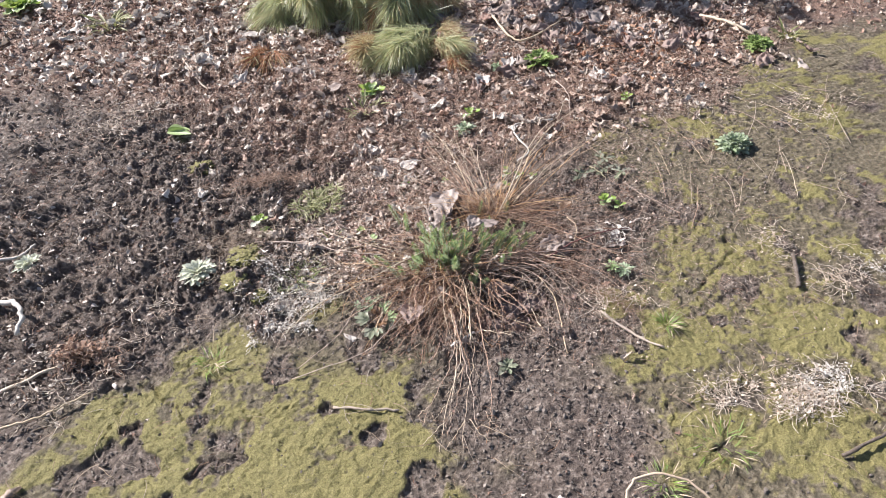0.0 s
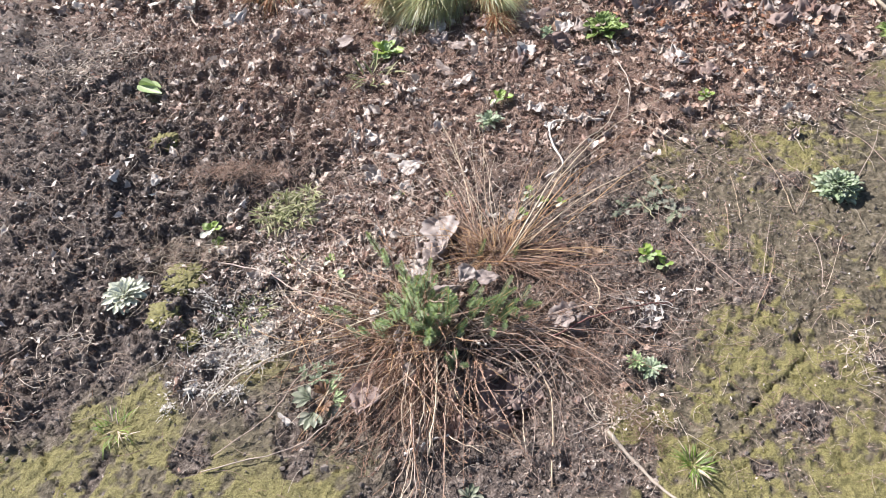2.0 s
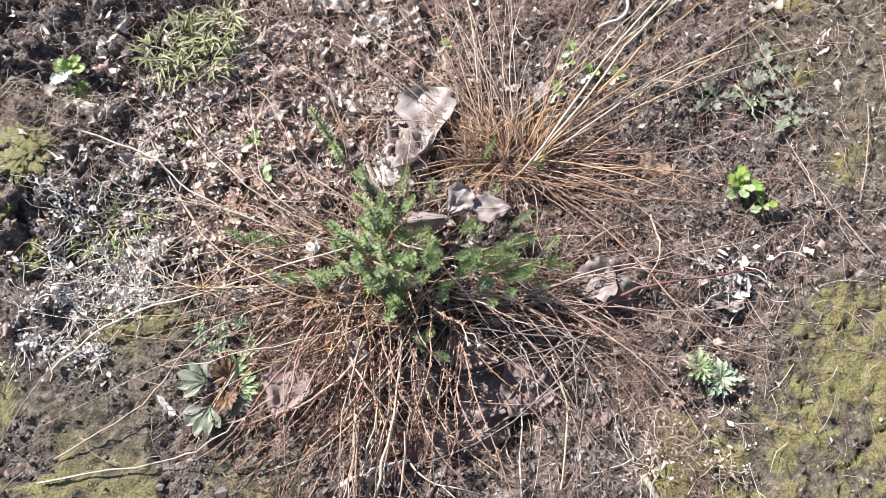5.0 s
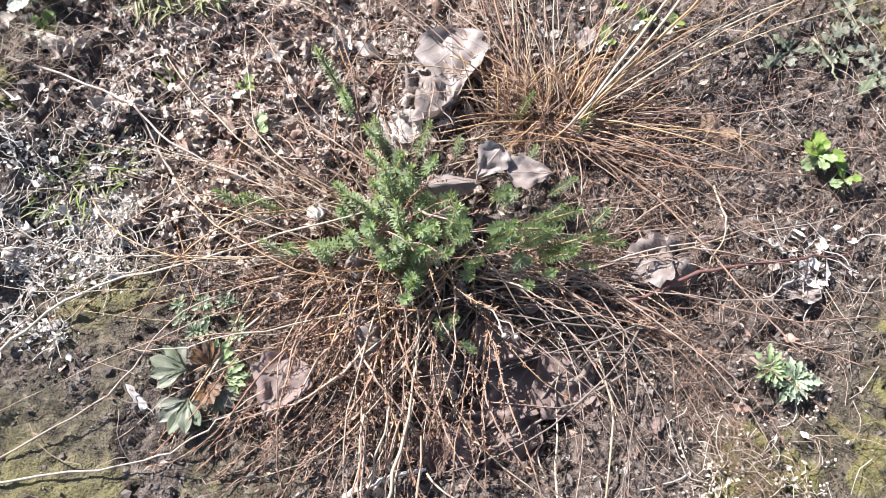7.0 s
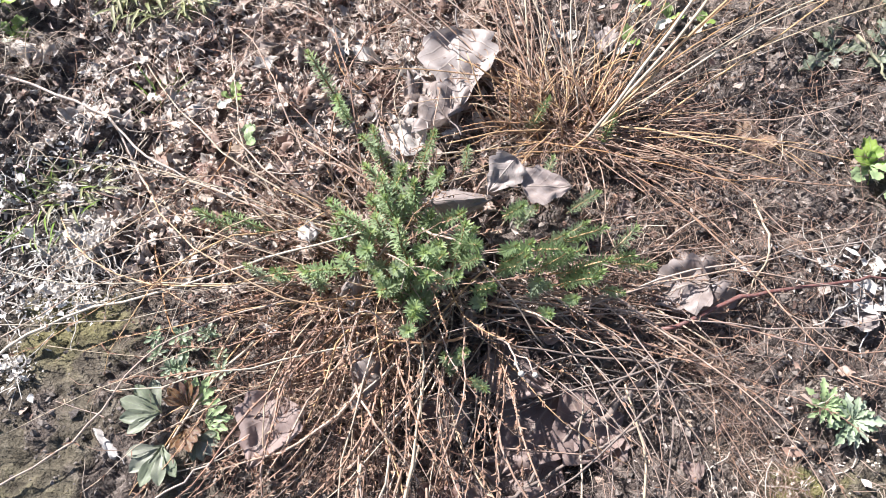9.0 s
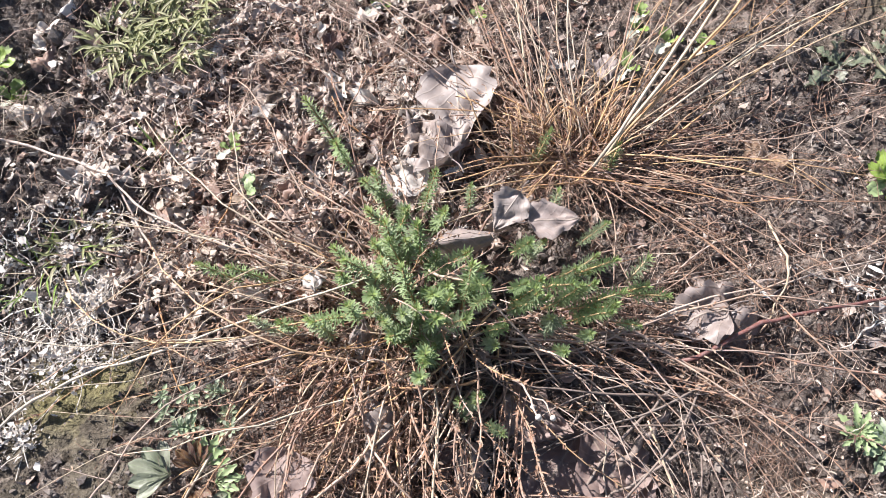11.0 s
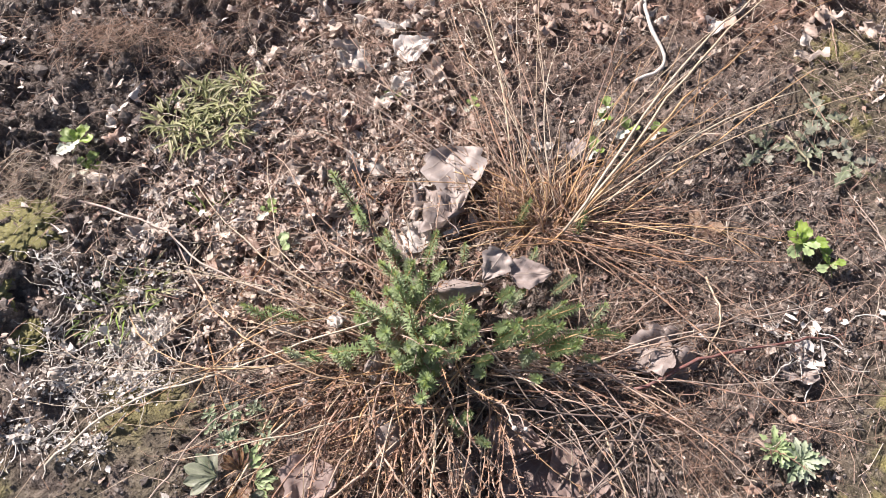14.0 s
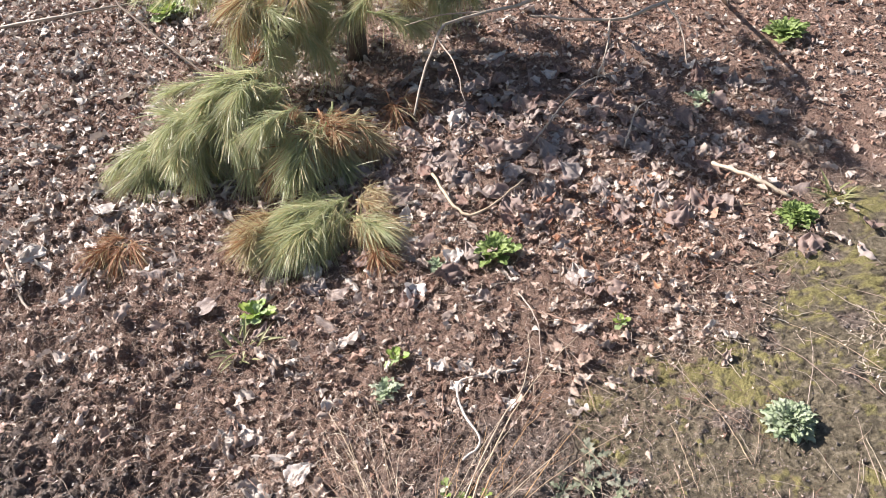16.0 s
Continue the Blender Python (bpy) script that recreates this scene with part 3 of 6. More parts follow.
LEAFLETS, CRUMPLES = leaflet_templates(), crumple_templates()
FIBRES = straw_templates((0, 0.5, 1.0), 0.022)
SHREDS = straw_templates((0, 0.4, 0.7, 1.0), 0.011)
LUMPS, CRUMBS, FLAKES, STRAWS = lump_templates(True), lump_templates(False), flake_templates(), straw_templates()
VIEW = (-1.7, 2.1, -0.75, 3.2)


def within(x, y):
    return (np.abs(x - 0.2) < 1.2 + 0.42 * np.maximum(y, 0)).astype(float)


def by_zone(clod, film_w, moss_w, litter_w, rest):
    def weigh(x, y):
        c, f, m, l = zones(x, y)
        w = rest + (clod - rest) * c + (film_w - rest) * f * (1 - l)
        w = w + (litter_w - w) * l
        return w * (1 - (1 - moss_w) * m) * within(x, y)
    return weigh


# crumbs of earth
def uneven(n):
    return table.uniform(0.55, 1.3, (n, 3))


x, y = spots(52000, by_zone(0.7, 0.2, 0.1, 0.2, 0.9), (-1.1, 1.1, -0.6, 1.0))
s = 0.0013 + 0.0045 * table.uniform(0, 1, len(x)) ** 3
scatter("soil_crumbs", CRUMBS, x, y, s, s * 0.2, 1.0, CRUMB, "loose dark brown crumbs of garden soil", "soil", uneven(len(x)), False)
x, y = spots(20000, by_zone(0.25, 0.35, 0.15, 0.0, 0.9), (-0.55, 0.75, -0.42, 0.42))
s = 0.0010 + 0.0026 * table.uniform(0, 1, len(x)) ** 2.5
scatter("soil_crumbs", CRUMBS, x, y, s, s * 0.1, 1.0, CRUMB, "fine crumbs of grey-brown garden soil", "soil", uneven(len(x)), False)
x, y = spots(11000, by_zone(0.85, 0.0, 0.0, 0.08, 0.4), (-1.6, 0.7, -0.4, 1.9))
s = 0.0032 + 0.0075 * table.uniform(0, 1, len(x)) ** 2
scatter("soil_clods", LUMPS, x, y, s, -s * 0.3, 1.0, CRUMB, "rough dark clods of dug garden soil", "soil", uneven(len(x)), False)

# scraps of leaf and straw
x, y = spots(150000, by_zone(0.20, 0.012, 0.3, 0.95, 0.05), VIEW)
s = (0.0026 + 0.0165 * table.uniform(0, 1, len(x)) ** 2.4) * (0.75 + 0.55 * np.clip(y - 0.3, 0, 2.6))
scatter("leaf_litter", FLAKES, x, y, s, 0.001 + 0.007 * table.uniform(0, 1, len(x)) ** 2, 0.5, FLAKE, "brown crumbled leaf litter lying on the soil", "leaf litter")
x, y = spots(9000, lambda x, y: np.exp(-(np.hypot(x - 0.0, y - 0.15) / 0.27) ** 4) * 0.8 * (1 - 0.85 * ease((-0.10 - x) / 0.05) * ease((0.12 - y) / 0.08)), (-0.35, 0.4, -0.2, 0.5))
s = 0.003 + 0.011 * table.uniform(0, 1, len(x)) ** 2.2
scatter("leaf_litter", FLAKES, x, y, s, 0.001 + 0.006 * table.uniform(0, 1, len(x)) ** 2, 0.4, FLAKE, "brown crumbled leaf litter caught under dry stems", "leaf litter")
x, y = spots(560, lambda x, y: np.exp(-(np.hypot(x + 0.14, y - 0.26) / 0.22) ** 4), (-0.4, 0.15, 0.0, 0.55))
s = 0.010 + 0.024 * table.uniform(0, 1, len(x)) ** 1.8
scatter("crumpled_leaves", CRUMPLES, x, y, s, 0.003 + 0.005 * table.uniform(0, 1, len(x)), 0.22, PALE_SCRAP, "crumpled pale and brown leaf pieces beside the dry plant", "leaf litter")
x, y = spots(2500, lambda x, y: within(x, y) * zones(x, y)[3], (-0.9, 1.3, 0.35, 1.5))
s = 0.014 + 0.026 * table.uniform(0, 1, len(x)) ** 1.6
scatter("crumpled_leaves", CRUMPLES, x, y, s, 0.004 + 0.010 * table.uniform(0, 1, len(x)), 0.3, PALE_SCRAP, "crumpled pale and brown leaf pieces on the litter", "leaf litter")
x, y = spots(5000, lambda x, y: np.exp(-(np.hypot((x - 0.72) / 1.4, y - 0.98) / 0.16) ** 2), (0.2, 1.3, 0.6, 1.35))
s = 0.008 + 0.022 * table.uniform(0, 1, len(x)) ** 1.8
scatter("rust_litter", FLAKES + FIBRES, x, y, s, 0.004 + 0.012 * table.uniform(0, 1, len(x)), 0.4, RUST_BITS, "bright rust-brown crumbled needles and leaves", "leaf litter")
x, y = spots(24000, lambda x, y: np.exp(-(np.hypot(x + 0.11, y - 0.27) / 0.20) ** 4) * ease((soft_noise(x, y, 0.05, 81, 3) - 0.36) / 0.2), (-0.42, 0.12, 0.0, 0.55))
s = 0.0020 + 0.0095 * table.uniform(0, 1, len(x)) ** 2.4
scatter("leaf_crumbs", FLAKES, x, y, s, 0.001 + 0.004 * table.uniform(0, 1, len(x)) ** 1.5, 0.3, PALE_SCRAP, "fine pale and brown leaf crumbs beside the dry plant", "leaf litter")
x, y = spots(190, lambda x, y: np.exp(-(np.hypot(x + 0.17, y - 0.25) / 0.19) ** 4), (-0.42, 0.08, 0.0, 0.5))
s = 0.014 + 0.024 * table.uniform(0, 1, len(x)) ** 1.5
scatter("pale_leaf_scraps", CRUMPLES, x, y, s, 0.003 + 0.004 * table.uniform(0, 1, len(x)), 0.18, PINK_SCRAP, "crumpled pale pinkish leaf pieces beside the dry plant", "leaf litter")
x, y = spots(13000, lambda x, y: zones(x, y)[0] * (0.25 + 0.75 * ease((soft_noise(x, y, 0.10, 82, 2) - 0.45) / 0.15)), (-1.5, 0.1, -0.35, 1.4))
s = 0.007 + 0.030 * table.uniform(0, 1, len(x)) ** 2
scatter("root_fibres", SHREDS, x, y, s, 0.006 + 0.012 * table.uniform(0, 1, len(x)), 0.4, SHRED, "thin pale and red-brown root fibres on dug soil", "roots")
for mx, my, wide, high, count, paint, words in ((-0.385, 0.435, 0.075, 0.022, 900, FLUFF, "matted red-brown root fibres on dug soil"), (-0.455, 0.225, 0.06, 0.022, 600, STRAW, "matted yellowish dry grass on dug soil")):
    x, y = table.normal(mx, wide, count), table.normal(my, high, count)
    s = 0.012 + 0.03 * table.uniform(0, 1, len(x)) ** 2
    scatter("fibre_mat", SHREDS, x, y, s, 0.010 + 0.010 * table.uniform(0, 1, len(x)), 0.2, paint, words, "dry fibres")
x, y = spots(5200, by_zone(0.1, 0.6, 0.5, 0.2, 0.9), (0.16, 0.75, -0.2, 0.5))
s = 0.008 + 0.032 * table.uniform(0, 1, len(x)) ** 2.2
scatter("litter_fibres", SHREDS, x, y, s, 0.002 + 0.007 * table.uniform(0, 1, len(x)), 0.25, SHRED, "thin pale and brown plant shreds on bare soil", "leaf litter")
x, y = spots(9000, by_zone(0.0, 0.35, 0.3, 0.1, 1.0), (0.14, 0.80, -0.25, 0.5))
s = 0.0018 + 0.0065 * table.uniform(0, 1, len(x)) ** 3
scatter("leaf_crumbs", FLAKES, x, y, s, 0.001 + 0.005 * table.uniform(0, 1, len(x)), 0.5, PALE_SCRAP, "fine pale and brown leaf crumbs on bare soil", "leaf litter")
x, y = spots(7000, lambda x, y: np.exp(-(np.hypot(x + 0.13, y - 0.25) / 0.18) ** 4) * ease((soft_noise(x, y, 0.06, 83, 3) - 0.40) / 0.15), (-0.42, 0.08, 0.0, 0.5))
s = 0.004 + 0.014 * table.uniform(0, 1, len(x)) ** 2.5
scatter("pale_leaf_scraps", FLAKES, x, y, s, 0.002 + 0.004 * table.uniform(0, 1, len(x)), 0.28, PINK_SCRAP, "pale pinkish torn leaf scraps beside the dry plant", "leaf litter")
x, y = spots(1000, lambda x, y: np.exp(-(np.hypot(x + 0.19, y - 0.20) / 0.15) ** 4) * 0.8, (-0.4, 0.02, 0.0, 0.42))
s = 0.005 + 0.012 * table.uniform(0, 1, len(x)) ** 1.8
scatter("leaf_litter", CRUMPLES, x, y, s * 1.5, 0.001 + 0.012 * table.uniform(0, 1, len(x)), 0.38, PALE_SCRAP, "pale and brown leaf crumbs beside the dry plant", "leaf litter")
x, y = spots(27000, by_zone(0.5, 0.14, 0.5, 0.9, 0.45), VIEW)
s = 0.008 + 0.026 * table.uniform(0, 1, len(x)) ** 2
scatter("litter_fibres", FIBRES, x, y, s, 0.002 + 0.010 * table.uniform(0, 1, len(x)), 0.4, FIBRE, "short red-brown fibres and needles in the litter", "leaf litter")
x, y = spots(6500, lambda x, y: zones(x, y)[0] * 0.7, (-1.3, 0.0, -0.3, 1.2))
s = 0.003 + 0.014 * table.uniform(0, 1, len(x)) ** 2.5
scatter("small_dead_leaves", FLAKES, x, y, s, 0.005 + 0.010 * table.uniform(0, 1, len(x)), 0.4, PALE_FAR, "small bleached leaf scraps on dug soil", "leaf litter")
x, y = spots(30000, lambda x, y: within(x, y) * ease(zones(x, y)[3] * 1.8), (-0.9, 1.3, 0.28, 1.5))
s = 0.010 + 0.034 * table.uniform(0, 1, len(x)) ** 2
scatter("litter_fibres", SHREDS, x, y, s, 0.003 + 0.012 * table.uniform(0, 1, len(x)), 0.35, SHRED, "dense pale and red-brown plant shreds over the litter", "leaf litter")
x, y = spots(6000, lambda x, y: np.exp(-(np.hypot(x + 0.14, y - 0.26) / 0.22) ** 4) + 0.5 * np.exp(-(np.hypot(x - 0.34, y - 0.20) / 0.22) ** 4), (-0.4, 0.6, 0.0, 0.5))
s = 0.010 + 0.045 * table.uniform(0, 1, len(x)) ** 2
scatter("litter_fibres", SHREDS, x, y, s, 0.003 + 0.012 * table.uniform(0, 1, len(x)), 0.3, SHRED, "pale and red-brown plant shreds beside the dry plant", "leaf litter")
x, y = spots(6000, by_zone(0.03, 0.01, 0.2, 0.9, 0.02), VIEW)
s = 0.016 + 0.020 * table.uniform(0, 1, len(x)) ** 1.5
scatter("small_dead_leaves", LEAFLETS, x, y, s, 0.003 + 0.012 * table.uniform(0, 1, len(x)), 0.4, PALE_SCRAP, "small curled grey-brown dead leaves on the litter", "leaf litter")
x, y = spots(8000, lambda x, y: within(x, y) * (0.10 + 0.8 * ease((0.25 - x) / 0.3)) * zones(x, y)[3], (-1.6, 1.9, 1.1, 3.2))
s = 0.018 + 0.036 * table.uniform(0, 1, len(x)) ** 1.7
scatter("small_dead_leaves", LEAFLETS, x, y, s, 0.004 + 0.012 * table.uniform(0, 1, len(x)), 0.35, PALE_FAR, "small bleached dead leaves on the litter", "leaf litter")
x, y = spots(16500, by_zone(0.8, 0.5, 0.7, 0.6, 0.7), VIEW)
s = 0.014 + 0.055 * table.uniform(0, 1, len(x)) ** 2.2
scatter("dry_straw", STRAWS, x, y, s, 0.003 + 0.008 * table.uniform(0, 1, len(x)), 0.14, STRAW, "thin dry straw and stem bits strewn over the soil", "straw")

# dead needles and broken bits caught between the stems; those in the hollow carry painted shade
for mx, my, wide, high, count, paint, words in ((-0.02, -0.035, 0.075, 0.055, 5200, FLUFF, "crinkled red-brown dead needles under dry stems"), (0.15, -0.045, 0.065, 0.05, 1800, SHADED_BITS, "brown plant bits in a hollow, darkened for its shade"),
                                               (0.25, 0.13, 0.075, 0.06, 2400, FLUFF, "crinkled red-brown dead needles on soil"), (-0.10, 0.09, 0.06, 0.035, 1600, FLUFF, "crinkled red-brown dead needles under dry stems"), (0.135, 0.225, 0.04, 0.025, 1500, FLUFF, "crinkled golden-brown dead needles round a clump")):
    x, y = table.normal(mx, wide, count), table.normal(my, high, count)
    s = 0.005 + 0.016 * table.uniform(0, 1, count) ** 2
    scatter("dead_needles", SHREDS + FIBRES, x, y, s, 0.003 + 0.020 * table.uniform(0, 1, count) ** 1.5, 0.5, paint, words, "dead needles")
n = 900
t = table.uniform(0, 1, n)
x, y = 0.25 + 0.12 * t + table.normal(0, 0.012, n), 0.05 - 0.19 * t + table.normal(0, 0.012, n)
scatter("dead_needles", SHREDS, x, y, 0.008 + 0.022 * table.uniform(0, 1, n) ** 2, 0.004 + 0.012 * table.uniform(0, 1, n), 0.3, FLUFF, "fine red-brown withered stems on bare soil", "dead needles")

# ---------------------------------------------------------------- the dry plant with green shoots


def dry_stem(base, azimuth, length, rise, seed, thick=0.0011, end=0.006, scraps=22, mats=(RED_STEM, SCRAP), curve=1.2, wander=0.2):
    """An arching dead stem from base, with shrivelled scales along it; in the plant's own space."""
    r = random.Random(seed)
    s = Shape()
    pts, turn, kink = [], azimuth, r.uniform(-curve, curve)
    p = Vector(base)
    n = 11
    top = base[2] + rise
    for k in range(n + 1):
        t = k / n
        arch = base[2] + (top - base[2]) * math.sin(min(1, t * 1.25) * math.pi / 2) if t < 0.5 else 0
        if t >= 0.5:
            hi = base[2] + rise * math.sin(0.625 * math.pi / 2)
            q = (t - 0.5) / 0.5
            arch = hi + (end - hi) * (q * q * 0.75 + q * 0.25)
        pts.append(Vector((p.x, p.y, arch + r.uniform(-0.003, 0.003))))
        turn += kink / n + r.uniform(-wander, wander)
        p = p + Vector((math.cos(turn), math.sin(turn), 0)) * (length / n)
    s.tube(pts, [thick * (1 - 0.6 * k / n) for k in range(n + 1)], 4)
    for _ in range(scraps):
        t = r.uniform(0.12, 1.0) * n
        i = min(int(t), n - 1)
        o = pts[i].lerp(pts[i + 1], t - i)
        way = Vector((r.uniform(-1, 1), r.uniform(-1, 1), r.uniform(-0.7, 0.9))).normalized() + (pts[i + 1] - pts[i]).normalized() * 1.1
        way.normalize()
        l = r.uniform(0.002, 0.0062)
        side = way.cross(Vector((r.uniform(-1, 1), r.uniform(-1, 1), r.uniform(-1, 1)))).normalized()
        s.blade((o, o + way * l * 0.5, o + way * l + side * l * r.uniform(-0.4, 0.4)), (0.0008, r.uniform(0.0011, 0.0024), 0.0005), side, 1, 0.5)
    if r.random() < 0.2:
        i = r.randint(4, 8)
        o, spread = pts[i], r.choice((-1, 1)) * r.uniform(0.4, 0.9)
        twig = [o]
        for k in range(4):
            twig.append(twig[-1] + Vector((math.cos(turn + spread), math.sin(turn + spread), r.uniform(-0.2, 0.25))) * length * 0.07)
        s.tube(twig, [thick * 0.55] * 5, 3)
    return s.made("stem", mats)


def leaning_stem(base, azimuth, length, top, seed, thick, scraps, mats, wander=0.075):
    """A nearly straight dead stem that leans outwards from base and rises to top."""
    r = random.Random(seed)
    s = Shape()
    n, turn, p, pts = 9, azimuth, Vector(base), []
    drift, bow = r.uniform(-0.35, 0.35), r.uniform(0.75, 1.25)
    for k in range(n + 1):
        t = k / n
        pts.append(Vector((p.x, p.y, base[2] + top * math.sin(min(1.0, t ** bow) * 1.75) + r.uniform(-0.0012, 0.0012))))
        turn += drift / n + r.uniform(-wander, wander)
        p = p + Vector((math.cos(turn), math.sin(turn), 0)) * (length / n)
    s.tube(pts, [thick * (1 - 0.55 * k / n) for k in range(n + 1)], 5)
    for _ in range(scraps):
        t = r.random() ** 1.5 * n
        i = min(int(t), n - 1)
        o, along = pts[i].lerp(pts[i + 1], t - i), (pts[i + 1] - pts[i]).normalized()
        way = (Vector((r.uniform(-1, 1), r.uniform(-1, 1), r.uniform(-1, 1))).normalized() + along * 1.2).normalized()
        l = r.uniform(0.002, 0.006)
        side = way.cross(Vector((r.uniform(-1, 1), r.uniform(-1, 1), r.uniform(-1, 1)))).normalized()
        s.blade((o, o + way * l * 0.5, o + way * l), (0.0006, r.uniform(0.0008, 0.0016), 0.0004), side, 1, 0.5)
    if r.random() < 0.35:
        o, spread = pts[r.randint(5, 8)], r.choice((-1, 1)) * r.uniform(0.25, 0.6)
        twig = [o]
        for k in range(4):
            twig.append(twig[-1] + Vector((math.cos(turn + spread), math.sin(turn + spread), r.uniform(-0.1, 0.3))) * length * 0.06)
        s.tube(twig, [thick * 0.45] * 5, 3)
    return s.made("stem", mats)


def tangle(seed, centre, sectors, count, mats):
    """Hair-thin dead branchlets, too many to count, round the plant's foot."""
    r = random.Random(seed)
    s = Shape()
    for _ in range(count):
        lo, hi, near, far = r.choice(sectors)
        q, d = radians(r.uniform(lo, hi)), r.uniform(near, far)
        o = Vector((centre[0] + math.cos(q) * d, centre[1] + math.sin(q) * d, r.uniform(0.003, 0.028) * (1 - d)))
        heading, pts = q + r.uniform(-0.25, 0.25), []
        step = r.uniform(0.004, 0.011)
        for k in range(6):
            pts.append(o.copy())
            heading += r.uniform(-0.3, 0.3)
            o = o + Vector((math.cos(heading) * step, math.sin(heading) * step, r.uniform(-0.002, 0.0022)))
        s.tube(pts, r.uniform(0.00035, 0.0008), 3, 0, False)
        for _ in range(10):
            p = r.choice(pts)
            way = Vector((r.uniform(-1, 1), r.uniform(-1, 1), r.uniform(-0.4, 0.8))).normalized() * r.uniform(0.003, 0.007)
            side = way.cross(Vector((0.2, 0.3, 1))).normalized()
            s.blade((p, p + way * 0.5, p + way), (0.0005, 0.0012, 0.0004), side, 1, 0.4)
    return s.made("branchlets", mats)


def shoot_mesh(seed, height, leaves, leaf):
    """A leafy shoot along +Z: a stem with needle leaves in a spiral and a paler tuft on top."""
    r = random.Random(seed)
    s = Shape()
    lean = Vector((r.uniform(-0.15, 0.15), r.uniform(-0.15, 0.15), 0))
    pts = [Vector((0, 0, 0)) + lean * (t * t * height) + Vector((0, 0, t * height)) for t in (0, 0.25, 0.5, 0.75, 1.0)]
    s.tube(pts, [0.0011, 0.001, 0.0009, 0.0008, 0.0006], 4, 2)
    for k in range(leaves):
        t = 0.12 + 0.88 * (k / leaves) ** 0.8
        i = min(int(t * 4), 3)
        o = pts[i].lerp(pts[i + 1], t * 4 - i)
        q = k * 2.39996 + r.uniform(-0.25, 0.25)
        open_way = radians(r.uniform(48, 75) - 38 * max(0, t - 0.75) / 0.25)
        way = Vector((math.cos(q) * math.sin(open_way), math.sin(q) * math.sin(open_way), math.cos(open_way)))
        l = leaf * r.uniform(0.75, 1.15) * (0.72 if t > 0.93 else 1.0)
        side = way.cross(Vector((0, 0, 1))).normalized()
        droop = Vector((0, 0, -l * r.uniform(0.0, 0.22)))
        s.blade((o, o + way * l * 0.35, o + way * l * 0.75 + droop * 0.4, o + way * l + droop), (0.0007, 0.0014, 0.0013, 0.0004), side, 1 if t > 0.9 else 0, 0.35)
    return s.made("green_shoot", (NEEDLE, TIP, GOLD_STEM))


